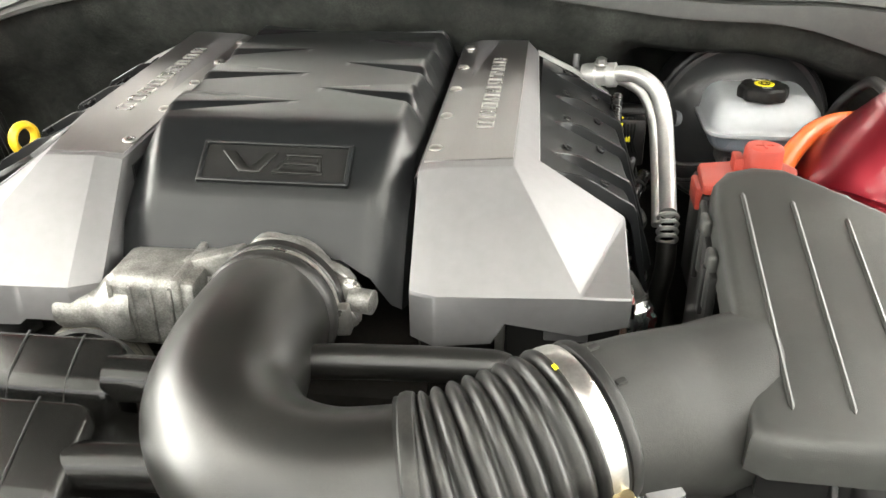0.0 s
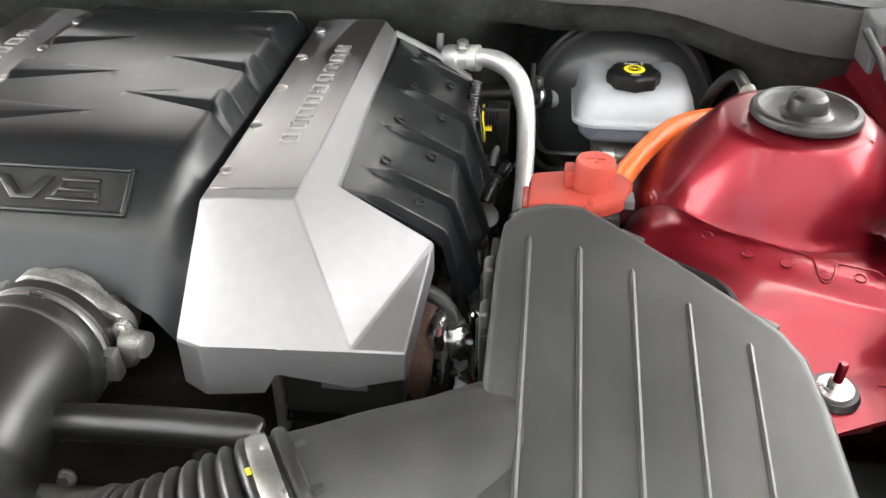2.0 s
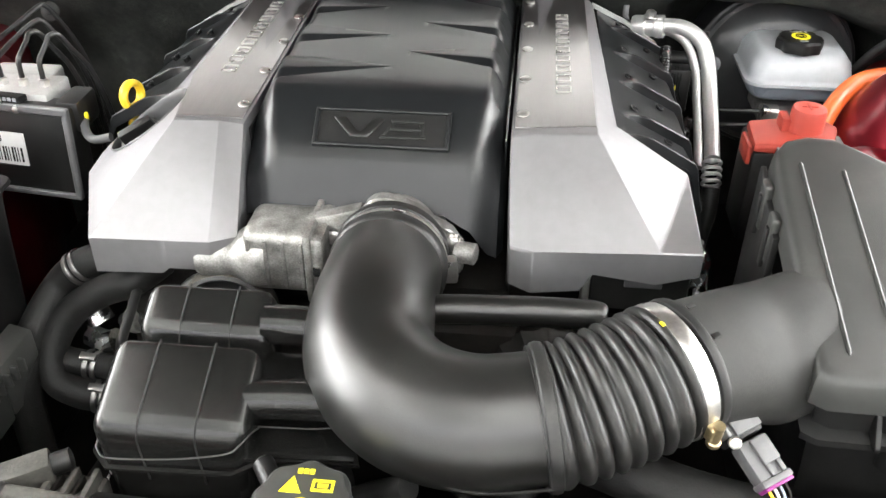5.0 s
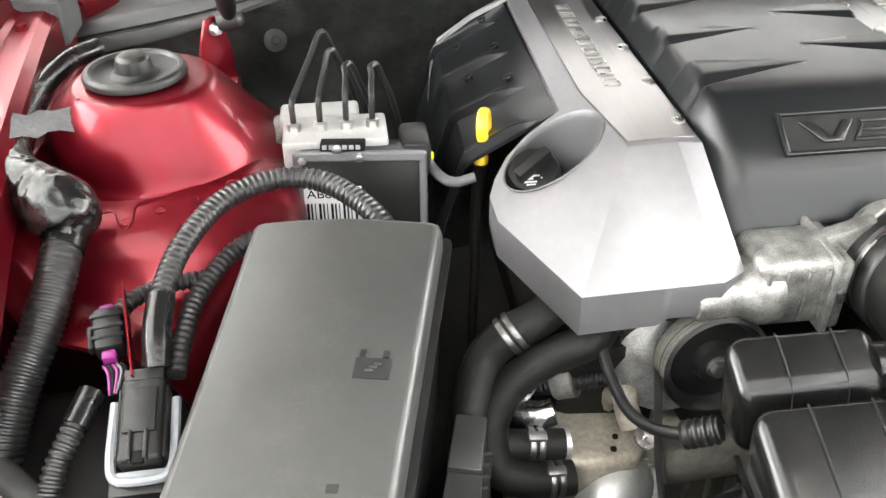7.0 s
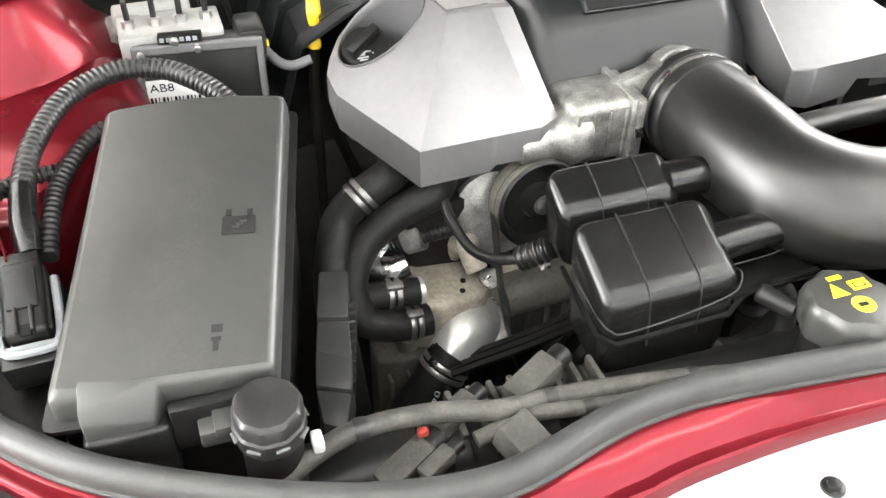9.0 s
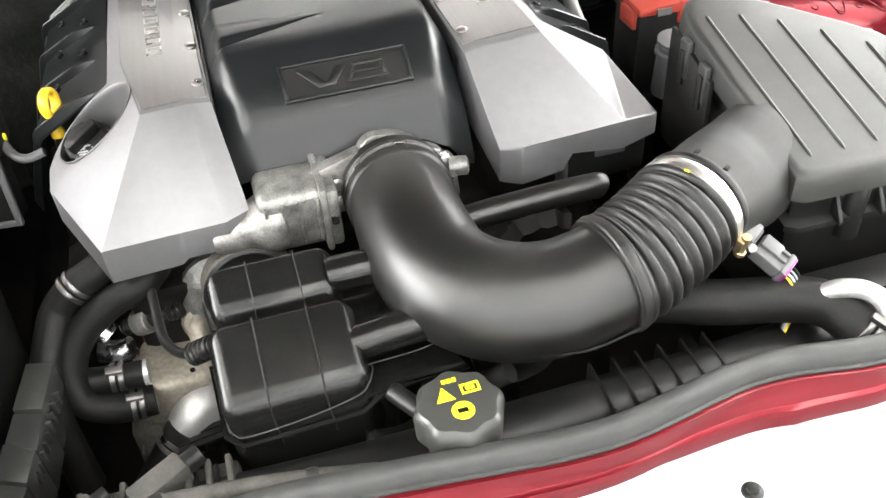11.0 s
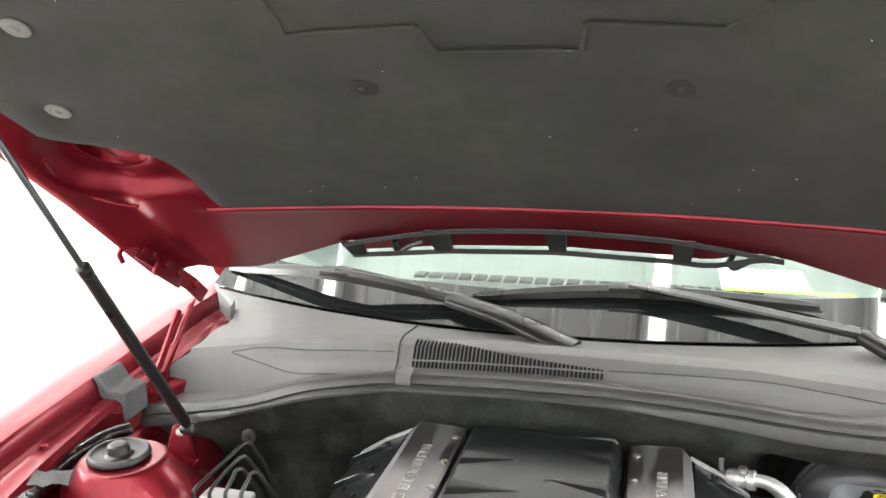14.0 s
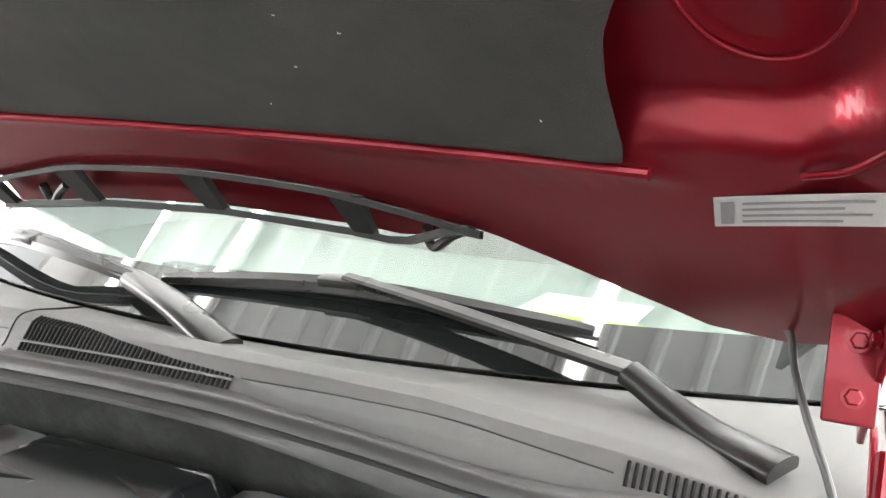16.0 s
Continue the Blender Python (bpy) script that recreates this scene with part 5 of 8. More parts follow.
def cover_column(s, x):
    # lower face down to the lip, which arches over the throttle
    lip = lerp_table([(-0.127, 0.858), (-0.11, 0.868), (-0.09, 0.873), (-0.02, 0.880), (0.07, 0.878), (0.095, 0.866), (0.112, 0.843), (0.127, 0.836)], x)
    drop = PROF[4][1] - base_z(x, 0.631)
    col = [(x, lerp_table(LIP_Y, lip + drop) + 0.012, lip - 0.004)]
    for k in range(7):
        z = lip + (0.915 - drop - lip) * k / 6
        col.append((x, lerp_table(LIP_Y, z + drop), z))
    for y in (0.6300, 0.6325, 0.636, 0.64, 0.648, 0.656, 0.664, 0.672, 0.678, 0.684, 0.69):
        col.append((x, y, base_z(x, y)))
    last = 0.695
    for yf, yr, h in gill_edges(s, x):
        for k in range(6):
            y = last + (yf - last) * k / 6
            col.append((x, y, base_z(x, y)))
        for q, d in GROOVE:
            y = yf + (yr - yf) * q
            col.append((x, y, base_z(x, y) - h * d))
        last = yr + 0.001
    for k in range(7):
        y = last + (1.06 - last) * k / 6
        col.append((x, y, base_z(x, y)))
    return col


cover_bm = bmesh.new()
for s in (-1, 1):
    xs = [s * (0.126 - 0.0014 * i) for i in range(96)]
    xs = [x for x in xs if s * x > s * 0.010 + 0.001] + [0.010]
    piece = sheet([cover_column(s, x) for x in (xs if s < 0 else xs[::-1])], 0.003)
    me = bpy.data.meshes.new("half")
    piece.to_mesh(me)
    cover_bm.from_mesh(me)
    bpy.data.meshes.remove(me)
centre = part("centre_cover", cover_bm, M_COVER, engine, "black moulded centre cover with ribbed gills", sharp=26)
for s in (-1, 1):
    part("side_wall", box((s * 0.1225, 0.665, 0.80), (s * 0.1245, 1.05, 0.925)), M_COVER, centre)
up_s = Vector((0, 0.82, 0.57))
vm = plane_pose((0.008, 0.6535, 0.9368), (1, 0, 0), up_s)
bm = bmesh.new()
for lo, hi in (((-0.064, 0.0165, -0.003), (0.064, 0.0205, 0.0030)), ((-0.064, -0.0205, -0.003), (0.064, -0.0165, 0.0030)), ((-0.064, -0.0205, -0.003), (-0.060, 0.0205, 0.0029)), ((0.060, -0.0205, -0.003), (0.064, 0.0205, 0.0029))):
    add_box(bm, lo, hi, vm, 0.0014, 2)
plate = part("badge_frame", bm, M_COVER, centre, "raised black badge frame")
part("badge_field", box((-0.0605, -0.0170, -0.002), (0.0605, 0.0170, 0.0003), vm), M_PLASTIC, plate)


def stroke(poly, name, parent, high=0.0022):
    """A raised flat shape in the badge's plane, with rounded edges."""
    b = prism(poly, -0.001, high, 0.0006, 2)
    for v in b.verts:
        v.co = vm @ v.co
    return part(name, b, M_DUCT, parent, sharp=40)


stroke([(-0.0465, 0.0100), (-0.0290, -0.0100), (-0.0120, -0.0100), (0.0015, 0.0100), (-0.0080, 0.0100), (-0.0190, -0.0045), (-0.0225, -0.0045), (-0.0350, 0.0100)], "letter_v", plate)
stroke([(0.0075, 0.0100), (0.0385, 0.0100), (0.0385, 0.0068), (0.0085, 0.0068)], "letter_bar", plate)
for poly in ([(0.0080, 0.0018), (0.0365, 0.0018), (0.0365, -0.0014), (0.0075, -0.0014)], [(-0.0005, -0.0068), (0.0410, -0.0068), (0.0415, -0.0100), (-0.0015, -0.0100)]):
    stroke(poly, "letter_bar", plate)
for poly in ([(0.0345, 0.0066), (0.0385, 0.0066), (0.0405, -0.0066), (0.0365, -0.0066)], [(0.0085, 0.0066), (0.0120, 0.0066), (0.0040, -0.0066), (0.0005, -0.0066)]):
    stroke(poly, "letter_side", plate, 0.0012)

# ribbed outer panels beside the strips
def outer_panel(s):
    rows = []
    y0 = 0.692 if s > 0 else 0.748
    for j in range(26):
        t = j / 25
        if t < 0.62:
            x, z = 0.222 + 0.083 * t / 0.62, 0.9335 - 0.047 * t / 0.62
        else:
            q = (t - 0.62) / 0.38
            x, z = 0.305 + 0.018 * q, 0.8865 - 0.085 * q
        wid = smooth_step(0.08, 0.30, t)
        cuts = [1.026 - 0.0835 * (k + 0.5 - 0.22 * t) for k in (4, 3, 2, 1, 0)]
        cuts = [c for c in cuts if c > y0 + 0.004]
        cuts = [y0 + 0.002] * (5 - len(cuts)) + cuts + [1.026]
        r = []
        for a, b in zip([y0] + cuts, cuts):
            for q, rise in ((0.0, 0.0), (0.025, 0.9), (0.05, 1.0), (0.17, 0.62), (0.20, 0.56), (0.6, 0.26), (1.0, 0.0)):
                y = a + 0.0006 + (b - a - 0.0006) * q
                d = 0.0095 * rise * wid * min(1, (b - a) / 0.03)
                ph = (1.026 - y) / 0.0835 % 1.0
                lob = 0.008 * smooth_step(0.6, 1.0, t) * math.cos(2 * math.pi * (ph - 0.2))
                low = 0.008 * max(0.0, 1 - (y - 0.748) / 0.25) if s < 0 else 0.0
                r.append((s * (x + d * 0.5 + lob), y, z + d * 0.85 - low - 0.0015))
        rows.append(r)
    if s > 0:
        rows = rows[::-1]
    ob = part("outer_panel", sheet(rows, 0.003), M_COVER, engine, "black ribbed plastic outer panel", sharp=22)
    for y in (0.725, 0.807, 0.890, 0.972):
        for x in (0.283, 0.250):
            yy = y + (0.035 if x < 0.26 else 0)
            if s < 0 and yy < 0.79:
                continue
            z = 0.9335 - 0.047 * (x - 0.222) / 0.083
            part("plug", ring((s * x, yy, z + 0.003), (s * 0.5, 0, 0.86), 0.0046, 0.0009, 18, 6), M_COVER, ob)
            part("plug_core", lathe([(0.0040, -0.004), (0.0040, 0.0003), (0.001, 0.0005)], (s * x, yy, z + 0.002), (s * 0.5, 0, 0.86), 12), M_PRINT, ob)
    part("edge_trim", loft([[Vector(p) + Vector((s * a, b, c)) for a, b, c in ((0, -0.003, 0.001), (0, 0.003, 0.001), (0, 0.003, -0.004), (0, -0.003, -0.004))] for p in ((s * 0.216, 1.029, 0.938), (s * 0.26, 1.026, 0.918), (s * 0.300, 1.020, 0.893), (s * 0.312, 0.99, 0.872), (s * 0.318, 0.965, 0.845))]), M_PIPE, ob, "bright silver edge trim")


outer_panel(1)
outer_panel(-1)

# ---- throttle body and intake duct ----
tb = thing("throttle_body", (-0.02, 0.575, 0.82), "dirty cast aluminium throttle body with motor housing", "throttle body")
cb = Vector((0.028, 0.582, 0.852))
ax = Vector((0.0, -1.0, 0.12)).normalized()
fl = []
for k in range(48):
    a = 2 * math.pi * k / 48
    r = 0.0465 + 0.013 * max(0, math.cos(2 * (a - radians(12))) ** 2 - 0.35) / 0.65 * (0.25 + 0.75 * abs(math.cos(a)))
    fl.append((r * math.cos(a), r * math.sin(a)))
xa, ya, za = frame_of(ax)
bm = loft([[cb + xa * u * q + ya * v * q + za * h for u, v in fl] for q, h in ((0.97, -0.014), (1, -0.012), (1, 0.0), (0.97, 0.002))])
flange = part("flange", bm, M_ALU, tb)
for a in (12, 168, 192, 348):
    bm = bmesh.new()
    hexbolt(bm, cb + xa * 0.0555 * math.cos(radians(a)) + ya * 0.0555 * math.sin(radians(a)) + za * 0.002, ax, 0.0075, 0.008)
    part("bolt", bm, M_STEEL, flange)
part("bore", lathe([(0.043, -0.05), (0.043, 0.0), (0.042, 0.004), (0.042, 0.02)], cb, ax, 36), M_ALU, tb)
part("motor_housing", box((-0.105, 0.548, 0.818), (-0.036, 0.606, 0.882), bevel=0.010, seg=3), M_ALU, tb)
part("housing_lid", box((-0.042, 0.546, 0.815), (-0.030, 0.610, 0.880), bevel=0.004), M_ALU, tb)
part("motor_snout", lathe([(0.029, -0.010), (0.029, 0.004), (0.025, 0.014), (0.0195, 0.021), (0.018, 0.026), (0.0172, 0.052), (0.015, 0.056), (0.004, 0.0565)], (-0.096, 0.568, 0.846), (-1, -0.12, -0.04), 30), M_ALU, tb)
part("web", prism([(-0.06, 0.575), (0.0, 0.575), (0.0, 0.59), (-0.06, 0.59)], 0.85, lambda x, y: 0.897 + 0.3 * x, 0.003), M_ALU, tb)
for k in range(4):
    part("cast_rib", box((-0.100 + 0.016 * k, 0.5455, 0.826), (-0.0965 + 0.016 * k, 0.550, 0.874), bevel=0.001), M_ALU, tb)
part("lid_flange", box((-0.0475, 0.5435, 0.812), (-0.0405, 0.612, 0.884), bevel=0.003), M_ALU, tb)
part("part_mark", box((-0.040, 0.5440, 0.842), (-0.033, 0.5462, 0.852), bevel=0.0006), M_STEEL, tb)
part("connector_stub", lathe([(0.010, 0), (0.010, 0.018), (0.006, 0.02)], (0.085, 0.575, 0.858), (1, -0.2, 0), 16), M_ALU, tb)
for x, z in ((-0.046, 0.878), (-0.085, 0.868)):
    bm = bmesh.new()
    hexbolt(bm, (x, 0.552, z - 0.03), (0, -1, 0.1), 0.004, 0.004)
    part("screw", bm, M_STEEL, tb)

duct = thing("intake_duct", (0.1, 0.40, 0.80), "satin black plastic intake elbow with bellows hose", "intake duct")
path = [(0.028, 0.572, 0.855), (0.027, 0.53, 0.859), (0.026, 0.475, 0.858), (0.034, 0.425, 0.853), (0.066, 0.388, 0.850), (0.112, 0.372, 0.851), (0.165, 0.376, 0.857)]
P = curve_points(path, 10)
bm = bmesh.new()
add_tube(bm, P, lambda s: 0.0475 + 0.004 * math.sin(math.pi * min(1, s * 1.05)) , 40)
elbow = part("elbow", bm, M_DUCT, duct, sharp=60)
# mould seam
part("seam", tube([p + Vector((-0.02, -0.044, -0.018)) * 1.05 if i < 30 else p + Vector((0.01, -0.047, -0.018)) * 1.02 for i, p in enumerate(P) if 20 < i and i % 5 == 0], 0.0012, 6, 4), M_DUCT, elbow)
part("collar", lathe([(0.047, 0.006), (0.0505, 0.007), (0.0522, 0.009), (0.0522, 0.019), (0.0500, 0.0215), (0.0498, 0.027), (0.0515, 0.0295), (0.0525, 0.031), (0.0525, 0.041), (0.0510, 0.0435), (0.047, 0.046)], cb, ax, 44), M_RUBBER, elbow, "ribbed rubber collar")
tbc = part("hose_clamp", ring(cb + ax * 0.0243, ax, 0.0508, 0.0010, 40, 6, 2.6), M_STEEL, duct, "steel worm hose clamp")
part("clamp_screw", box((-0.006, -0.006, -0.012), (0.006, 0.006, 0.012), plane_pose(cb + ax * 0.026 + Vector((0.054, 0, -0.004)), (1, 0, 0.1), (0, 1, 0)), bevel=0.002), M_STEEL, tbc)
bpath = [(0.160, 0.3755, 0.8565), (0.178, 0.379, 0.859), (0.205, 0.388, 0.866), (0.232, 0.400, 0.873), (0.252, 0.411, 0.878)]
BP = even_points(bpath, 0.0011)
NB = len(BP) - 1


def bellow(s):
    i = s * NB
    if i < 11:
        return 0.0515
    w = abs(math.cos(math.pi * (i - 11) / 9.6))
    return 0.0465 + 0.0058 * w ** 0.7


bm = bmesh.new()
add_tube(bm, BP, bellow, 40)
bellows = part("bellows", bm, M_RUBBER, duct, "ribbed black rubber bellows", sharp=80)
part("cuff", ring(BP[6], BP[12] - BP[0], 0.051, 0.003, 40, 8, 1.8), M_RUBBER, bellows)
cd = Vector((0.85, 0.50, 0.14)).normalized()
cc = Vector((0.2515, 0.4105, 0.8775))
clamp = part("hose_clamp", ring(cc, cd, 0.0505, 0.0013, 48, 8, 5.5), M_STEEL, duct, "bright steel worm hose clamp")
low = cc + cd * 0.001 + (Vector((0.030, -0.045, -0.012)) - cd * cd.dot(Vector((0.030, -0.045, -0.012)))).normalized() * 0.0545
part("screw_housing", box((-0.006, -0.0075, -0.004), (0.006, 0.0075, 0.0035), plane_pose(low, cd, (low - cc).cross(cd)), bevel=0.0015), M_BRASS, clamp)
part("clamp_screw", lathe([(0.004, -0.011), (0.004, 0.008), (0.0052, 0.009), (0.0052, 0.013), (0.003, 0.0135)], low + (low - cc).normalized() * 0.002, (low - cc).cross(cd) * -1, 12), M_BRASS, clamp, "brassy clamp screw")
part("paint_mark", box((-0.002, -0.0012, 0), (0.002, 0.0012, 0.0009), plane_pose(cc + (Vector((-0.012, -0.01, 0.05))).normalized() * 0.0525 + cd * 0.001, cd.cross(Vector((0, 0, 1))), cd)), M_YPRINT, clamp, "yellow paint mark")
# outlet horn of the air box
part("side_tube", tube([(0.060, 0.492, 0.852), (0.085, 0.493, 0.856), (0.15, 0.492, 0.860), (0.195, 0.490, 0.862), (0.206, 0.490, 0.861), (0.211, 0.490, 0.858)], lambda s: 0.0125 - 0.006 * smooth_step(0.86, 1.0, s), 20), M_DUCT, duct, "black side tube")

# resonator boxes
def resonator(x0, x1, y0, y1, ztop0, ztop1, depth, lab, lines):
    """A rounded box whose top falls towards the front."""
    sl = (ztop1 - ztop0) / (y1 - y0)
    bm = bmesh.new()
    add_box(bm, (x0, y0, ztop0 - depth), (x1, y1, ztop0))
    for v in bm.verts:
        if v.co.z > ztop0 - depth / 2:
            v.co.z = ztop0 + sl * (v.co.y - y0)
        else:
            v.co.x += 0.008 if v.co.x < (x0 + x1) / 2 else -0.004
            v.co.z += sl * 0.4 * (v.co.y - y0)
    bmesh.ops.bevel(bm, geom=list(bm.edges), offset=0.0145, segments=6, profile=0.5, affect="EDGES")
    ob = part("resonator", bm, M_RESONATOR, duct, lab, sharp=60)
    # grooves put in as thin matt black tubes, their shade in the colour
    for f in lines:
        x = x0 + (x1 - x0) * f
        pts = [(x + 0.003, y0 - 0.0004, ztop0 - depth * 0.55), (x, y0 + 0.0002, ztop0 - 0.014), (x, y0 + 0.004, ztop0 - 0.0028), (x, y0 + 0.014, ztop0 + sl * 0.014 + 0.0003), (x, y1 - 0.014, ztop1 - sl * 0.014 + 0.0003), (x, y1 - 0.004, ztop1 - 0.0026)]
        part("groove_line", tube(pts, 0.0008, 6, 4), M_TRIM, ob)
    return ob


big = resonator(-0.168, -0.046, 0.352, 0.424, 0.836, 0.868, 0.092, "large black resonator box", (0.32, 0.68))
small = resonator(-0.164, -0.050, 0.440, 0.486, 0.854, 0.876, 0.062, "small black resonator box", (0.34, 0.70))
part("seam_flange", loft([[(x, y, z + dz) for dz in (-0.0012, 0.0012)] + [(x * 1.0 + ox, y + oy, z + dz) for dz in (0.0012, -0.0012)] for x, y, z, ox, oy in ((-0.168, 0.42, 0.822, -0.004, 0), (-0.166, 0.36, 0.803, -0.004, -0.002), (-0.155, 0.350, 0.799, -0.001, -0.004), (-0.06, 0.349, 0.803, 0.001, -0.004), (-0.047, 0.356, 0.806, 0.004, -0.002), (-0.030, 0.362, 0.812, 0.002, -0.004), (0.03, 0.362, 0.815, 0, -0.004))]), M_RESONATOR, big)
# seam and flange edges drawn as thin lines paler than the box
part("seam_line", tube([(-0.166, 0.400, 0.822), (-0.165, 0.362, 0.815), (-0.161, 0.351, 0.8125), (-0.150, 0.3475, 0.810), (-0.102, 0.3475, 0.8145), (-0.062, 0.3475, 0.824), (-0.051, 0.352, 0.830), (-0.0455, 0.362, 0.832), (-0.044, 0.374, 0.8255)], 0.0006, 6), M_SEAL, big, "pale seam edge")
part("seam_line", tube([(-0.046, 0.378, 0.823), (-0.008, 0.379, 0.8235), (0.029, 0.381, 0.8235), (0.050, 0.352, 0.824)], 0.0006, 6), M_SEAL, big, "pale flange edge")
part("neck", tube([(-0.06, 0.463, 0.852), (-0.03, 0.463, 0.852), (0.0, 0.462, 0.850)], 0.0165, 18), M_RESONATOR, small)
part("neck", tube([(-0.06, 0.392, 0.836), (-0.02, 0.394, 0.838), (0.03, 0.394, 0.840)], 0.0155, 18), M_RESONATOR, big)
part("flange_plate", prism([(-0.06, 0.355), (0.035, 0.358), (0.02, 0.40), (-0.06, 0.40)], 0.808, 0.812, 0.0015), M_RESONATOR, big)
part("flange_plate", prism([(-0.06, 0.408), (0.01, 0.408), (0.0, 0.455), (-0.06, 0.455)], 0.826, 0.830, 0.0015), M_RESONATOR, small)

# ---- air box ----
air = thing("air_box", (0.45, 0.5, 0.72), "black grained plastic air filter box with ribbed lid", "air filter box")


def lid_z(x, y):
    return 0.8985 + 0.2423 * (y - 0.416)


LID = [(0.350, 0.400), (0.352, 0.500), (0.353, 0.600), (0.356, 0.628), (0.366, 0.642), (0.385, 0.649), (0.408, 0.648), (0.430, 0.633), (0.470, 0.602), (0.510, 0.569), (0.535, 0.546), (0.546, 0.528), (0.553, 0.490), (0.558, 0.440), (0.560, 0.400), (0.548, 0.394), (0.45, 0.392), (0.362, 0.394)]
cx, cy = 0.455, 0.51


def grown(k):
    return [(cx + (x - cx) * (1 + k / 0.11), cy + (y - cy) * (1 + k / 0.13)) for x, y in LID]


def lid_ring(k, dz):
    return [Vector((x, y, lid_z(x, y) + dz)) for x, y in grown(k)]


def flat_ring(k, z):
    return [Vector((x, y, z)) for x, y in grown(k)]


bm = loft([lid_ring(-0.006, -0.026), lid_ring(0.0010, -0.026), lid_ring(0.0, -0.012), lid_ring(-0.0008, -0.0055), lid_ring(-0.0025, -0.0018), lid_ring(-0.0055, -0.0003), lid_ring(-0.010, 0.0)])
lid = part("lid", bm, M_AIRLID, air, "black grained lid", sharp=55)
bm = loft([flat_ring(-0.020, 0.70), flat_ring(-0.016, 0.79), lid_ring(-0.012, -0.066), lid_ring(-0.002, -0.064), lid_ring(-0.002, -0.058), lid_ring(-0.012, -0.0565), lid_ring(-0.012, -0.022)])
base = part("base", bm, M_PLASTIC, air, "black box base with flange", sharp=40)
for x, y1 in ((0.375, 0.612), (0.409, 0.605), (0.443, 0.588), (0.477, 0.563), (0.511, 0.535)):
    y0 = 0.4165
    r = 0.0022
    bm = loft([[(x + a, y, lid_z(x, y) + b) for a, b in ((-r * k, -0.001), (-r * 0.7 * k, 0.0012 * k), (0, 0.0019 * k), (r * 0.7 * k, 0.0012 * k), (r * k, -0.001))] for y, k in ((y0, 0.3), (y0 + 0.003, 1), (y1 - 0.003, 1), (y1, 0.3))])
    part("rib", bm, M_AIRLID, lid)
# gussets of the front wall, clip pockets of the inner wall
for x in (0.402, 0.447, 0.492, 0.535):
    part("gusset", prism([(x - 0.0020, 0.388), (x + 0.0020, 0.388), (x + 0.0020, 0.410), (x - 0.0020, 0.410)], 0.834, lambda px, py: 0.838 + 0.034 * smooth_step(0.388, 0.400, py), 0.0007), M_PLASTIC, base)
for x in (0.424, 0.515):
    part("wall_arch", lathe([(0.012, -0.030), (0.012, 0.026), (0.0095, 0.032), (0.004, 0.0335), (0.001, 0.034)], (x, 0.404, 0.838), (0, 0, 1), 18), M_PLASTIC, base)
for y in (0.560, 0.598):
    z = lid_z(0.352, y)
    part("clip_pocket", box((0.3455, y - 0.009, z - 0.054), (0.353, y + 0.009, z - 0.010), bevel=0.0032, seg=3), M_AIRLID, lid)
    part("clip_tongue", box((0.3435, y - 0.004, z - 0.060), (0.3475, y + 0.004, z - 0.022), bevel=0.0012), M_PLASTIC, base)
part("inner_wall", prism([(0.3465, 0.545), (0.3525, 0.545), (0.3545, 0.632), (0.3490, 0.632)], 0.80, lambda px, py: lid_z(px, py) - 0.020, 0.0015), M_PLASTIC, base)
for x, y in ((0.443, 0.6225), (0.5225, 0.5565)):
    part("edge_lug", box((-0.010, -0.004, -0.030), (0.010, 0.005, -0.004), plane_pose((x, y, lid_z(x, y)), (0.78, -0.62, 0), (0.62, 0.78, 0)), bevel=0.0016), M_AIRLID, lid)
part("base_ledge", box((0.33, 0.345, 0.775), (0.58, 0.385, 0.787), bevel=0.002), M_PLASTIC, base)
# outlet horn: round at the clamp, blending into the lid
H0, H1 = cc + cd * 0.004, Vector((0.392, 0.486, 0.8655))
side0, side1 = cd.cross(Vector((0, 0, 1))).normalized(), Vector((0.10, -1.0, -0.2423)).normalized()
rings = []
for i in range(29):
    t = i / 28
    k = smooth_step(0.06, 0.80, t)
    c = H0.lerp(H1, t)
    side = side0.lerp(side1, k).normalized()
    fwd = cd.lerp(Vector((1, 0.1, 0)), k).normalized()
    up = side.cross(fwd).normalized()
    wv, hv = 0.0485 + 0.0075 * k, 0.0485 - 0.001 * k
    crown = lerp_table([(0.25, 0.9270), (0.30, 0.9210), (0.330, lid_z(0, 0.462) + 0.0040), (0.350, lid_z(0, 0.468) + 0.0018), (0.372, lid_z(0, 0.476) - 0.0012), (0.395, lid_z(0, 0.486) - 0.008)], c.x)
    c.z = c.z * (1 - smooth_step(0.0, 0.25, t)) + (crown - hv * up.z) * smooth_step(0.0, 0.25, t)
    e = 2.0 + 0.5 * k
    rr = []
    for q in range(56):
        a = 2 * math.pi * q / 56
        ca, sa = math.cos(a), math.sin(a)
        rr.append(c + side * wv * math.copysign(abs(ca) ** (2 / e), ca) + up * hv * math.copysign(abs(sa) ** (2 / e), sa))
    rings.append(rr)
horn = part("outlet_horn", loft(rings), M_HORN, air, "tapered black outlet horn", sharp=60)
part("horn_collar", ring(cc + cd * 0.014, cd, 0.0478, 0.003, 40, 8, 1.5), M_PLASTIC, air)
for a in (62, 96):
    p = cc + cd * 0.022 + (side0 * math.cos(radians(a)) + side0.cross(cd) * math.sin(radians(a))) * 0.0487
    part("mould_mark", box((-0.003, -0.0022, -0.001), (0.003, 0.0022, 0.0010), plane_pose(p, cd, side0), bevel=0.0006), M_HORN, horn)
# flow sensor plug with its wires
plug = thing("sensor_plug", (0.31, 0.375, 0.85), "grey wiring plug of the air flow sensor", "plug")
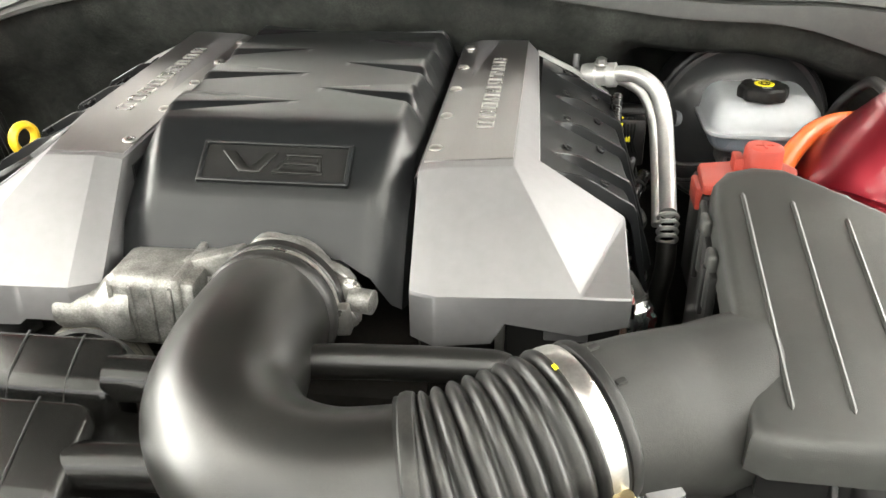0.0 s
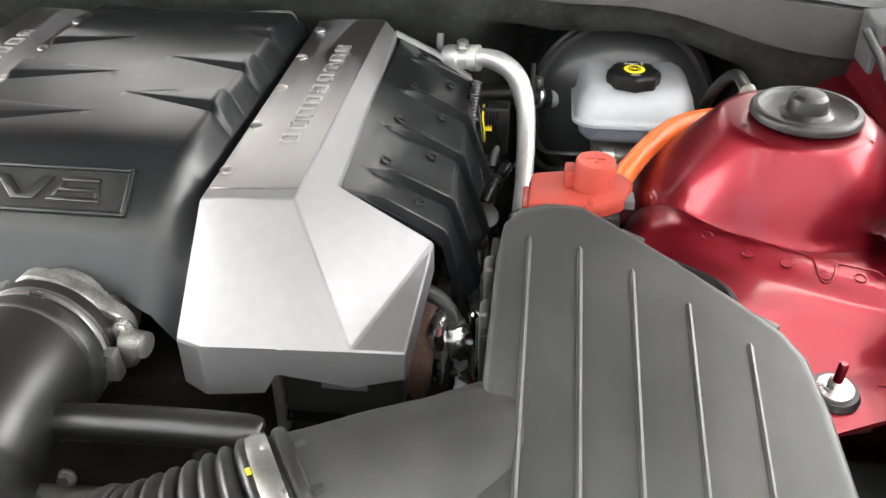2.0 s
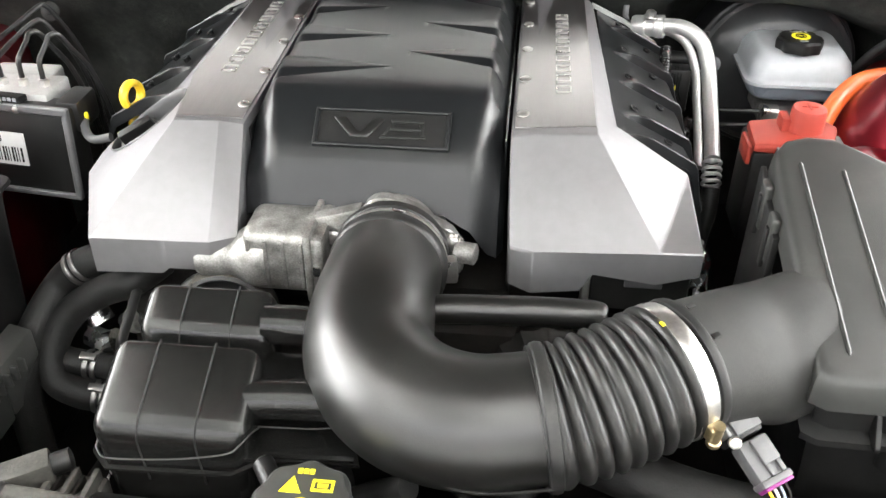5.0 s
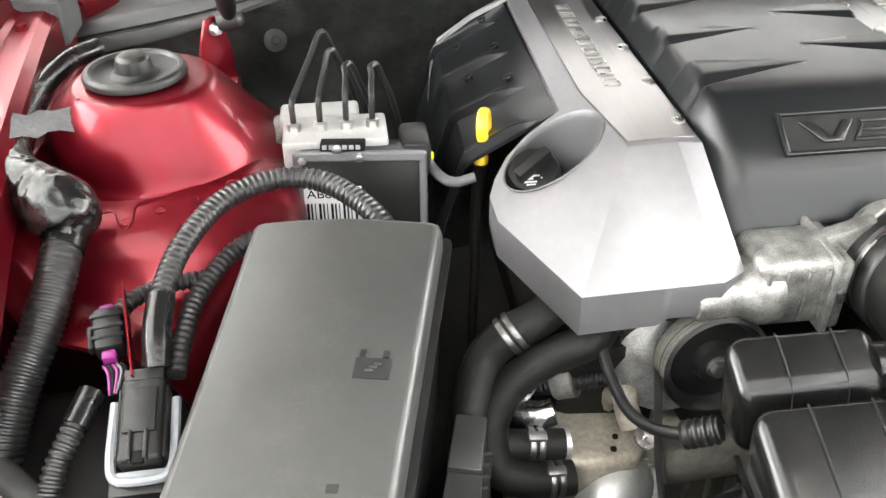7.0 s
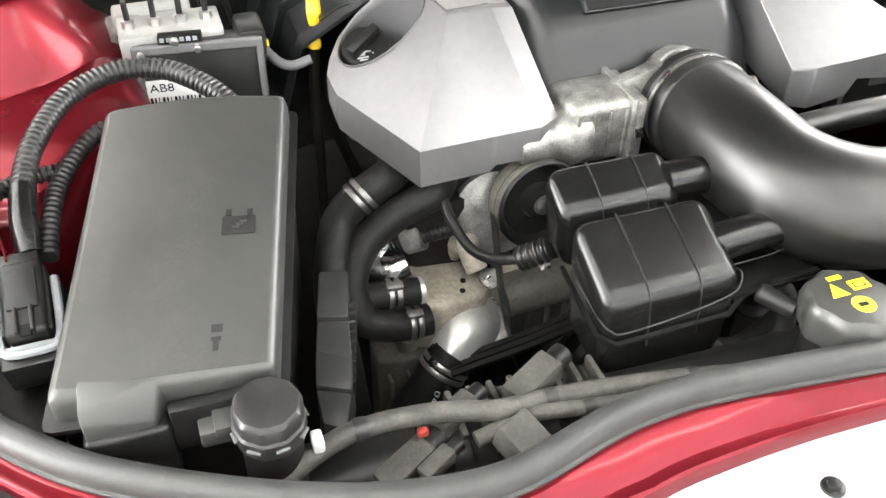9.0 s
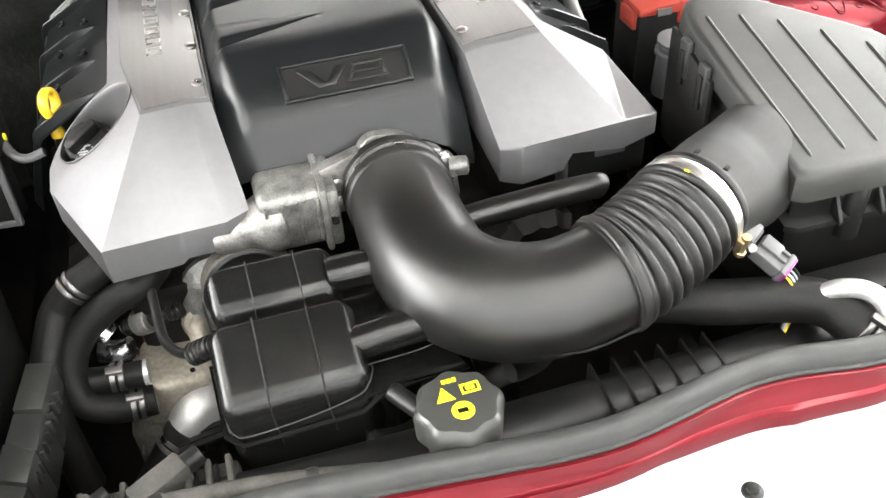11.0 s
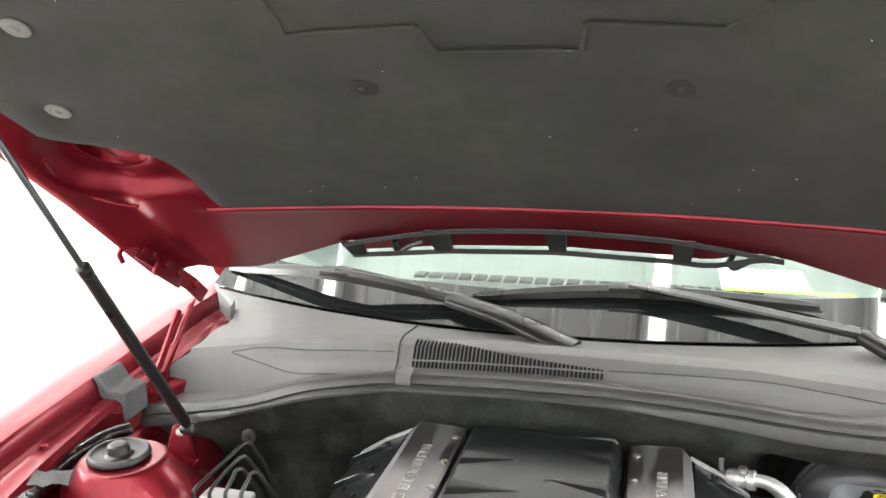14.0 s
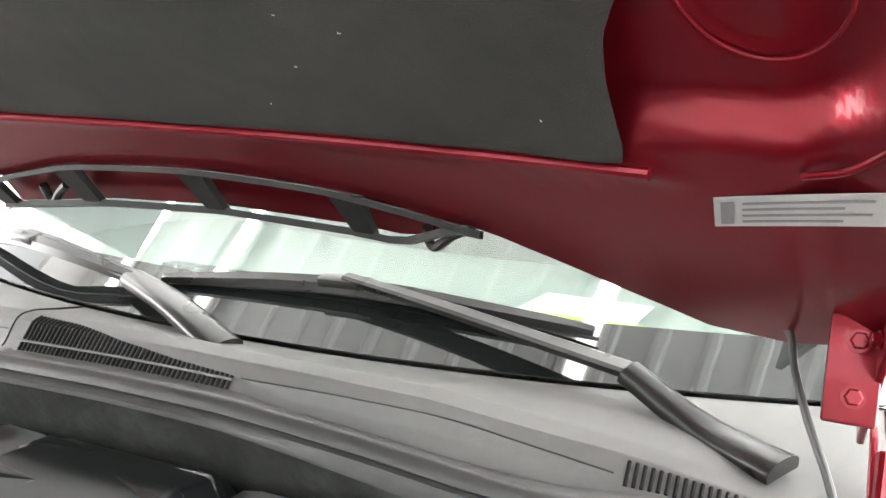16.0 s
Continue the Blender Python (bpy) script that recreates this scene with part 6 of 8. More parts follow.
pm_ = plane_pose((0.3135, 0.3745, 0.8445), (0.50, -0.68, -0.42), (0.80, 0.52, 0.10))
part("socket", box((-0.030, -0.015, -0.016), (-0.009, 0.013, 0.004), pm_, bevel=0.0025), M_PLASTIC, plug)
part("socket_top", box((-0.027, -0.010, 0.003), (-0.012, 0.0125, 0.0065), pm_, bevel=0.0012), M_GREYP, plug)
part("socket_wing", box((-0.031, -0.0165, -0.006), (-0.014, -0.0135, 0.0068), pm_, bevel=0.0008), M_GREYP, plug)
part("screw", lathe([(0.0046, 0), (0.0046, 0.003), (0.003, 0.0042), (0.001, 0.0043)], pm_ @ Vector((-0.0095, -0.0125, 0.001)), pm_.to_3x3() @ Vector((0.2, -0.2, 1)), 14), M_STEEL, plug, "bright round screw head")
part("body", box((-0.007, -0.012, -0.012), (0.023, 0.012, 0.002), pm_, bevel=0.002), M_GREYP, plug)
part("latch", box((-0.006, -0.004, 0.002), (0.013, 0.0105, 0.0060), pm_, bevel=0.0015), M_GREYP, plug)
for v in (-0.0015, 0.0075):
    part("latch_finger", box((0.0125, v - 0.0016, 0.0015), (0.0215, v + 0.0016, 0.0048), pm_, bevel=0.0008), M_GREYP, plug)
part("collar", box((0.0215, -0.0128, -0.0125), (0.0265, 0.0128, 0.0034), pm_, bevel=0.0012), M_GREYP, plug)
part("seal", box((0.026, -0.0122, -0.0118), (0.0290, 0.0122, 0.0022), pm_, bevel=0.001), M_MAGENTA, plug)
for k, mt in enumerate((M_YELLOW, M_WHITE, M_FLUID, M_BROWN)):
    q = pm_ @ Vector((0.027, -0.007 + 0.0047 * k, -0.004))
    part("wire", tube([q, q + Vector((0.004, -0.008, -0.006)), q + Vector((0.006 - 0.0015 * k, -0.016, -0.018)), (0.332, 0.338 + 0.002 * k, 0.800), (0.322, 0.334 + 0.002 * k, 0.775)], 0.0012, 6), mt, plug)

# ---- brake side ----
booster = thing("brake_booster", (0.475, 1.10, 0.70), "large black round brake booster on the firewall", "brake booster")
part("drum", lathe([(0.106, -0.04), (0.108, 0.02), (0.108, 0.040), (0.104, 0.046), (0.098, 0.046), (0.094, 0.050), (0.086, 0.060), (0.072, 0.068), (0.050, 0.072), (0.034, 0.074), (0.030, 0.088), (0.028, 0.10)], (0.474, 1.150, 0.826), (0, -1, 0.06), 48), M_BOOSTER, booster, "black pressed steel drum")
part("rim_band", ring((0.474, 1.112, 0.828), (0, -1, 0.06), 0.107, 0.0045, 48, 8), M_ENAMEL, booster)
part("check_valve", lathe([(0.016, 0), (0.018, 0.006), (0.014, 0.012), (0.013, 0.022), (0.009, 0.028), (0.002, 0.029)], (0.408, 1.108, 0.838), (-0.75, -0.65, 0.1), 20), M_LGREY, booster, "grey check valve")
vac = thing("vacuum_hose", (0.30, 1.05, 0.85), "black vacuum hose with wire clamp", "hose")
part("hose", tube([(0.20, 1.04, 0.855), (0.26, 1.045, 0.860), (0.32, 1.065, 0.855), (0.368, 1.085, 0.845), (0.390, 1.094, 0.840)], 0.0115, 14), M_RUBBER, vac)
part("clamp", ring((0.375, 1.088, 0.844), (0.8, 0.4, -0.2), 0.0125, 0.0022, 20, 6, 1.8), M_STEEL, vac, "bare wire clamp")
part("clamp_ear", box((-0.004, -0.006, 0), (0.004, 0.006, 0.012), plane_pose((0.375, 1.086, 0.857), (0.8, 0.5, 0), (-0.5, 0.8, 0)), bevel=0.001), M_STEEL, vac)

res = thing("brake_fluid_reservoir", (0.482, 1.03, 0.80), "milky white brake fluid reservoir with black cap", "fluid reservoir")


def rr_ring(x0, x1, y0, y1, z, r, tilt=0.0, n=7):
    out = []
    for cx_, cy_, a0 in ((x1 - r, y1 - r, 0), (x0 + r, y1 - r, 90), (x0 + r, y0 + r, 180), (x1 - r, y0 + r, 270)):
        for k in range(n):
            a = radians(a0 + 90 * k / (n - 1))
            x, y = cx_ + r * math.cos(a), cy_ + r * math.sin(a)
            out.append(Vector((x, y, z + tilt * (y - 1.03))))
    return out


X0, X1, Y0, Y1 = 0.419, 0.546, 0.988, 1.104
up = [rr_ring(X0, X1, Y0, Y1, 0.852, 0.022), rr_ring(X0 - 0.005, X1 + 0.005, Y0 - 0.005, Y1 + 0.005, 0.8545, 0.024), rr_ring(X0 - 0.005, X1 + 0.005, Y0 - 0.005, Y1 + 0.005, 0.8585, 0.024), rr_ring(X0 - 0.001, X1 + 0.001, Y0 - 0.001, Y1 + 0.001, 0.8600, 0.022), rr_ring(X0, X1, Y0, Y1, 0.864, 0.022), rr_ring(X0 + 0.003, X1 - 0.003, Y0 + 0.004, Y1 - 0.002, 0.880, 0.022), rr_ring(X0 + 0.010, X1 - 0.010, Y0 + 0.014, Y1 - 0.006, 0.889, 0.020), rr_ring(X0 + 0.020, X1 - 0.016, Y0 + 0.024, Y1 - 0.012, 0.893, 0.016)]
part("upper_shell", loft(up), M_RESERVOIR, res, sharp=60)
lo_ = [rr_ring(X0 + 0.022, X1 - 0.022, Y0 + 0.022, Y1 - 0.022, 0.829, 0.018), rr_ring(X0 + 0.010, X1 - 0.010, Y0 + 0.010, Y1 - 0.010, 0.832, 0.018), rr_ring(X0 + 0.004, X1 - 0.004, Y0 + 0.004, Y1 - 0.004, 0.839, 0.02), rr_ring(X0 + 0.002, X1 - 0.002, Y0 + 0.002, Y1 - 0.002, 0.853, 0.02)]
part("lower_shell", loft(lo_), M_FLUID, res, "bluish lower shell showing the fluid", sharp=60)
part("tab", box((0.474, 1.092, 0.888), (0.494, 1.101, 0.908), bevel=0.003), M_RESERVOIR, res)
cc_ = (0.4775, 1.022, 0.8925)
bcap = part("cap", lathe([(0.0225, 0), (0.0275, 0.001), (0.0280, 0.008), (0.0272, 0.013), (0.0245, 0.0155), (0.021, 0.016)], cc_, (0, 0, 1), 56, 8, 0.055), M_PLASTIC, res, "black lobed cap with yellow print")
part("print", lathe([(0.0115, 0.0), (0.0115, 0.0006)], (cc_[0], cc_[1], cc_[2] + 0.016), (0, 0, 1), 28), M_YPRINT, bcap, "yellow warning disc")
bm = ring((cc_[0], cc_[1], cc_[2] + 0.0168), (0, 0, 1), 0.0062, 0.0006, 24, 6)
add_ring(bm, (cc_[0], cc_[1], cc_[2] + 0.0168), (0, 0, 1), 0.0035, 0.0005, 20, 6)
part("print_symbol", bm, M_PRINT, bcap)
part("lettering", words("DOT 3", 0.0060, 0.0002, plane_pose((cc_[0], cc_[1] + 0.0152, cc_[2] + 0.0164), (1, 0, 0), (0, 1, 0)), 1.25), M_WHITE, bcap, "white DOT 3 lettering", smooth=False)
part("print_bar", box((cc_[0] - 0.005, cc_[1] - 0.0185, cc_[2] + 0.0158), (cc_[0] + 0.005, cc_[1] - 0.0140, cc_[2] + 0.0165)), M_LGREY, bcap)
mc = thing("master_cylinder", (0.475, 1.02, 0.78), "dirty aluminium brake master cylinder", "master cylinder")
part("body", lathe([(0.020, 0.0), (0.021, 0.05), (0.017, 0.07), (0.017, 0.105), (0.010, 0.11)], (0.474, 1.08, 0.802), (0, -1, 0), 24), M_ALU, mc)
part("port", lathe([(0.012, 0), (0.012, 0.02), (0.006, 0.022)], (0.462, 1.0, 0.812), (-1, -0.1, 0.1), 14), M_STEEL, mc)
part("bracket", box((0.44, 0.99, 0.80), (0.505, 1.07, 0.820), bevel=0.004), M_ALU, mc)
for k in range(2):
    l = thing("brake_line", (0.40, 1.0, 0.80), "thin black steel brake line", "brake line", "brake lines at the master cylinder")
    part("pipe", tube([(0.445, 1.0, 0.815 - 0.02 * k), (0.41, 1.0, 0.814 - 0.02 * k), (0.385, 1.01, 0.812 - 0.02 * k), (0.372, 1.03, 0.83 - 0.02 * k), (0.368, 1.05, 0.90)], 0.003, 8), M_ENAMEL, l)

# air conditioning pipes
ac = thing("aircon_pipe", (0.34, 0.95, 0.80), "bright aluminium air conditioning pipe with crimped hose", "pipe")
part("pipe", tube([(0.300, 1.028, 0.912), (0.318, 1.018, 0.917), (0.335, 1.006, 0.917), (0.353, 0.996, 0.905), (0.363, 0.985, 0.880), (0.366, 0.955, 0.850), (0.366, 0.915, 0.825), (0.365, 0.878, 0.805)], 0.0094, 18), M_PIPE, ac)
part("thin_pipe", tube([(0.300, 1.040, 0.905), (0.322, 1.046, 0.898), (0.343, 1.042, 0.885), (0.356, 1.026, 0.858), (0.360, 0.998, 0.824), (0.361, 0.960, 0.795), (0.360, 0.92, 0.77)], 0.0056, 12), M_PIPE, ac)
part("fitting", lathe([(0.013, 0), (0.0145, 0.004), (0.0145, 0.016), (0.0125, 0.018), (0.0125, 0.028), (0.0145, 0.030), (0.0145, 0.040), (0.009, 0.042)], (0.270, 1.036, 0.908), (0.93, -0.25, 0.12), 22), M_PIPE, ac)
bm = bmesh.new()
hexbolt(bm, (0.290, 1.026, 0.924), (0, -0.1, 1), 0.0065, 0.009)
part("bolt", bm, M_STEEL, ac)
for k in range(4):
    part("crimp", ring((0.365 - 0.0005 * k, 0.874 - 0.0065 * k, 0.802 - 0.0055 * k), (0, -0.77, -0.64), 0.0104, 0.0020, 22, 6, 1.2), M_PIPE, ac)
part("hose", tube([(0.3635, 0.850, 0.783), (0.362, 0.838, 0.755), (0.356, 0.832, 0.71), (0.358, 0.83, 0.60)], 0.0108, 16), M_RUBBER, ac)
part("small_bend", tube([(0.262, 1.058, 0.928), (0.262, 1.052, 0.914), (0.27, 1.045, 0.908), (0.285, 1.04, 0.912)], 0.004, 10), M_GREYP, ac)

# red positive terminal and orange cable
term = thing("battery_terminal_box", (0.41, 0.77, 0.84), "red plastic positive terminal cover on black block", "terminal cover")
part("block", box((0.372, 0.742, 0.78), (0.450, 0.806, 0.886), bevel=0.004), M_PLASTIC, term)
cov = part("cover", prism([(0.371, 0.742), (0.430, 0.738), (0.452, 0.752), (0.462, 0.782), (0.452, 0.799), (0.404, 0.803), (0.374, 0.798)], 0.8855, lambda x, y: 0.898 + 0.05 * (x - 0.40), 0.004), M_REDCAP, term)
part("drop_tab", box((0.367, 0.748, 0.868), (0.374, 0.785, 0.890), bevel=0.003), M_REDCAP, cov)
tcap = part("round_cap", lathe([(0.0185, 0.0), (0.0180, 0.006), (0.0172, 0.022), (0.0162, 0.0248), (0.013, 0.0258)], (0.427, 0.776, 0.898), (0.02, 0, 1), 32), M_REDCAP, term)
bm = bmesh.new()
add_box(bm, (0.4190, 0.7748, 0.9230), (0.4350, 0.7772, 0.9246))
add_box(bm, (0.4258, 0.768, 0.9230), (0.4282, 0.784, 0.9246))
part("plus_mark", bm, M_REDCAP, tcap)
part("cap_hinge", box((0.402, 0.770, 0.893), (0.411, 0.792, 0.912), bevel=0.002), M_REDCAP, tcap)
part("cap_strap", box((0.4215, 0.738, 0.872), (0.4275, 0.752, 0.900), bevel=0.002), M_REDCAP, tcap)
part("window", box((0.393, 0.7375, 0.8865), (0.411, 0.7415, 0.8945)), M_GREYP, cov)
part("window", box((0.4525, 0.755, 0.888), (0.4615, 0.772, 0.895)), M_GREYP, cov)
oc = thing("orange_cable", (0.50, 0.87, 0.89), "thick orange insulated battery cable", "cable")
part("cable", tube([(0.448, 0.795, 0.886), (0.466, 0.828, 0.896), (0.486, 0.860, 0.902), (0.512, 0.892, 0.905), (0.545, 0.916, 0.903), (0.59, 0.935, 0.895), (0.63, 0.945, 0.87)], 0.0098, 16), M_ORANGE, oc)

# wiring behind the terminal
for k, (pts, r) in enumerate((([(0.308, 0.985, 0.90), (0.307, 0.95, 0.872), (0.312, 0.925, 0.845), (0.322, 0.91, 0.80), (0.32, 0.87, 0.77)], 0.007), ([(0.325, 0.90, 0.80), (0.335, 0.93, 0.812), (0.345, 0.96, 0.815)], 0.008), ([(0.31, 0.86, 0.83), (0.315, 0.82, 0.80), (0.316, 0.77, 0.80), (0.318, 0.72, 0.79), (0.32, 0.66, 0.77)], 0.0055), ([(0.315, 0.80, 0.80), (0.33, 0.76, 0.77), (0.335, 0.70, 0.74)], 0.006))):
    w = thing("wiring_loom", pts[0], "black taped engine wiring loom", "wiring loom", "engine wiring looms")
    part("loom", ribbed_tube(pts, r, 0.004, 0.0006, 10), M_TAPE, w)
    part("tie", ring(pts[1], Vector(pts[2]) - Vector(pts[0]), r + 0.001, 0.0012, 16, 6, 2), M_PLASTIC, w)
pl = thing("wiring_connector", (0.33, 1.01, 0.86), "black connector block with yellow lock", "connector")
part("body", box((0.312, 0.985, 0.815), (0.345, 1.01, 0.872), bevel=0.003), M_PLASTIC, pl)
part("lock", box((0.320, 0.981, 0.846), (0.328, 0.986, 0.852), bevel=0.001), M_YPRINT, pl, "yellow lock bar")
for k in range(6):
    part("wire", tube([(0.314 + 0.0035 * k, 0.990, 0.874), (0.313 + 0.0038 * k, 0.983, 0.862), (0.316 + 0.0030 * k, 0.982, 0.846), (0.315 + 0.0042 * k, 0.984, 0.832)], 0.0010, 6), M_YPRINT if k == 1 else M_PRINT, pl)
for k in range(4):
    part("wire", tube([(0.316 + 0.007 * k, 0.985, 0.815), (0.314 + 0.008 * k, 0.97, 0.80), (0.312 + 0.006 * k, 0.95, 0.77)], 0.0012, 6), (M_YELLOW, M_GREYP, M_PRINT, M_PRINT)[k], pl)

man = thing("exhaust_manifold", (0.29, 0.70, 0.70), "rusty cast exhaust manifold beneath the cover", "exhaust manifold")
bm = tube([(0.275, 0.60, 0.80), (0.29, 0.66, 0.812), (0.288, 0.72, 0.80), (0.29, 0.80, 0.785), (0.29, 0.92, 0.775)], lambda s: 0.021 + 0.004 * math.sin(s * 22), 16)
part("log", bm, M_RUST, man)
for y in (0.63, 0.70, 0.78, 0.87):
    part("runner", tube([(0.285, y, 0.80), (0.262, y, 0.805), (0.235, y, 0.80)], 0.018, 14), M_RUST, man)
    part("heat_shield", box((0.298, y + 0.01, 0.775), (0.312, y + 0.05, 0.83), bevel=0.005), M_FOIL, man, "crinkled foil heat shield")

# spark plug boots, each with a foil sleeve and a lead
random.seed(11)
for y in (0.956, 0.860, 0.770, 0.683):
    pb = thing("plug_boot", (0.312, y, 0.81), "grey rubber plug boot with crinkled foil sleeve", "plug boot", "plug boots beside the engine cover")
    part("boot", tube([(0.290, y + 0.006, 0.838), (0.302, y + 0.004, 0.832), (0.311, y + 0.001, 0.823), (0.318, y - 0.003, 0.810)], 0.0078, 14), M_SEAL, pb)
    part("lip", ring((0.3175, y - 0.003, 0.811), (0.45, -0.25, -0.85), 0.0082, 0.0020, 18, 6, 1.3), M_SEAL, pb)
    bm = bmesh.new()
    P = curve_points([(0.317, y - 0.004, 0.810), (0.324, y - 0.012, 0.788), (0.326, y - 0.020, 0.765), (0.322, y - 0.024, 0.738)], 6)
    add_tube(bm, P, lambda q: 0.0095 + 0.003 * math.sin(9 * q), 14)
    for v in bm.verts:
        v.co += Vector((random.uniform(-1, 1), random.uniform(-1, 1), random.uniform(-1, 1))) * 0.0013
    part("foil_sleeve", bm, M_FOIL, pb, "crinkled silver foil sleeve", sharp=20)
    part("lead", tube([(0.324, y + 0.004, 0.806), (0.331, y - 0.004, 0.785), (0.332, y - 0.016, 0.760), (0.326, y - 0.026, 0.73)], 0.0036, 8), M_RUBBER, pb)
cs = thing("round_sensor", (0.327, 0.88, 0.78), "round black sensor cap among the wiring", "sensor")
part("cap", lathe([(0.017, -0.020), (0.0185, -0.006), (0.018, 0.003), (0.015, 0.008), (0.008, 0.010), (0.001, 0.0105)], (0.326, 0.880, 0.795), (0.25, -0.45, 0.85), 26), M_PLASTIC, cs)
part("body", tube([(0.326, 0.889, 0.784), (0.330, 0.900, 0.76), (0.330, 0.905, 0.72)], 0.014, 14), M_PLASTIC, cs)
tl = thing("taped_lead", (0.34, 0.93, 0.83), "short taped lead crossing below the pipe", "wiring loom", "engine wiring looms")
part("lead", ribbed_tube([(0.318, 0.960, 0.802), (0.330, 0.972, 0.800), (0.346, 0.988, 0.798), (0.364, 1.000, 0.796)], 0.0085, 0.006, 0.0012, 12), M_TAPE, tl)
part("tape_end", tube([(0.329, 0.976, 0.806), (0.332, 0.984, 0.820), (0.335, 0.992, 0.828)], 0.0042, 8), M_TAPEGREY, tl, "shiny tape end")

# coil cover under the right cover's step
coil = thing("coil_cover", (0.25, 0.56, 0.81), "black plastic coil cover below the silver skirt", "coil cover")
part("box", box((0.206, 0.560, 0.815), (0.292, 0.60, 0.861), bevel=0.003), M_PLASTIC, coil)
part("slot_plate", box((0.235, 0.5575, 0.842), (0.268, 0.5605, 0.851), bevel=0.001), M_GREYP, coil)
part("bracket", box((0.1985, 0.556, 0.79), (0.2055, 0.575, 0.862), bevel=0.002), M_STEEL, coil)

# air box straps, bolt and grommet
strap = thing("bracket_strap", (0.50, 0.67, 0.85), "black rubber strap bracket beside the air box", "bracket")
part("loop", tube([(0.452, 0.666, 0.865), (0.465, 0.678, 0.882), (0.479, 0.679, 0.886), (0.497, 0.669, 0.886), (0.515, 0.654, 0.886), (0.524, 0.638, 0.884), (0.524, 0.624, 0.875), (0.519, 0.616, 0.855)], 0.0048, 10), M_PLASTIC, strap)
part("clip", tube([(0.475, 0.668, 0.880), (0.497, 0.652, 0.875), (0.515, 0.631, 0.868)], 0.0032, 8), M_PLASTIC, strap)
mb = thing("mount_bolt", (0.588, 0.578, 0.85), "red-painted stud with steel washer on rubber mount", "bolt")
part("foot", lathe([(0.017, -0.012), (0.018, -0.004), (0.016, 0.0)], (0.588, 0.579, 0.858), (0, -0.1, 1), 28), M_RUBBER, mb)
part("washer", lathe([(0.0125, 0.0), (0.0125, 0.0022), (0.009, 0.0027)], (0.588, 0.579, 0.858), (0, -0.1, 1), 28), M_STEEL, mb)
bm = bmesh.new()
hexbolt(bm, (0.588, 0.579, 0.8605), (0, -0.1, 1), 0.0065, 0.006)
part("nut", bm, M_STEEL, mb)
part("stud", lathe([(0.0034, 0), (0.0034, 0.020), (0.0022, 0.022)], (0.588, 0.579, 0.861), (0, -0.1, 1), 14), M_RED, mb)
part("arm", prism([(0.55, 0.565), (0.585, 0.552), (0.612, 0.560), (0.616, 0.585), (0.60, 0.60), (0.55, 0.59)], 0.838, 0.846, 0.002), M_PLASTIC, mb)
neck = thing("filler_neck", (0.40, 0.70, 0.85), "grey ribbed filler neck behind the air box", "filler neck")
part("neck", lathe([(0.020, -0.05), (0.020, 0.0), (0.023, 0.002), (0.023, 0.006), (0.020, 0.008), (0.020, 0.014), (0.022, 0.016), (0.022, 0.020), (0.015, 0.021)], (0.392, 0.690, 0.862), (0, -0.1, 1), 28), M_GREYP, neck)

# hose along the fender and foil tape
fh = thing("washer_hose", (0.685, 0.80, 0.93), "black hose running along the inner fender", "hose")
part("hose", tube([(0.690, 0.975, 0.975), (0.690, 0.916, 0.965), (0.690, 0.865, 0.952), (0.690, 0.814, 0.935), (0.690, 0.729, 0.908), (0.690, 0.669, 0.894), (0.696, 0.60, 0.88), (0.70, 0.53, 0.86)], 0.0046, 12), M_RUBBER, fh)
part("thin_hose", tube([(0.699, 0.85, 0.925), (0.698, 0.78, 0.912), (0.699, 0.70, 0.892), (0.70, 0.64, 0.87)], 0.0035, 8), M_RUBBER, fh)
ft = thing("foil_tape", (0.675, 0.725, 0.89), "crumpled silver foil tape on the inner fender", "tape")
bm = sheet([[(0.648 + 0.013 * i, 0.700 + 0.015 * j + 0.002 * ((i + j) % 2), 0.902 - 0.012 * j * 0.3 + 0.003 * math.sin(3.1 * i + 2 * j)) for j in range(5)] for i in range(5)], 0.001)
part("patch", bm, M_FOIL, ft)
bh = thing("black_hose", (0.53, 1.0, 0.93), "black hose with pale end fitting behind the tower", "hose")
part("hose", tube([(0.572, 0.905, 0.937), (0.568, 0.95, 0.935), (0.562, 1.0, 0.90), (0.56, 1.05, 0.85)], 0.006, 12), M_RUBBER, bh)
part("end", lathe([(0.007, 0), (0.008, 0.012), (0.005, 0.014)], (0.572, 0.885, 0.938), (-0.3, 0.9, 0.3), 14), M_CASTING, bh)

# ---- battery-less side: fuse box, control units ----
fuse = thing("fuse_box", (-0.46, 0.48, 0.74), "black plastic underhood fuse box with closed lid", "fuse box")
FBL, FBR_, FTL, FTR_ = Vector((-0.545, 0.372, 0.857)), Vector((-0.409, 0.357, 0.853)), Vector((-0.486, 0.611, 0.916)), Vector((-0.350, 0.586, 0.920))


def lid_at(u, v, d=0.0):
    """Point on the lid: u across, v from the front to the back, d above it."""
    p = (FBL * (1 - u) + FBR_ * u) * (1 - v) + (FTL * (1 - u) + FTR_ * u) * v
    n = (FBR_ - FBL).cross(FTL - FBL).normalized()
    crown = 0.006 * math.sin(math.pi * min(1, max(0, u))) * smooth_step(-0.1, 0.9, v)
    return p + n * (d + crown)


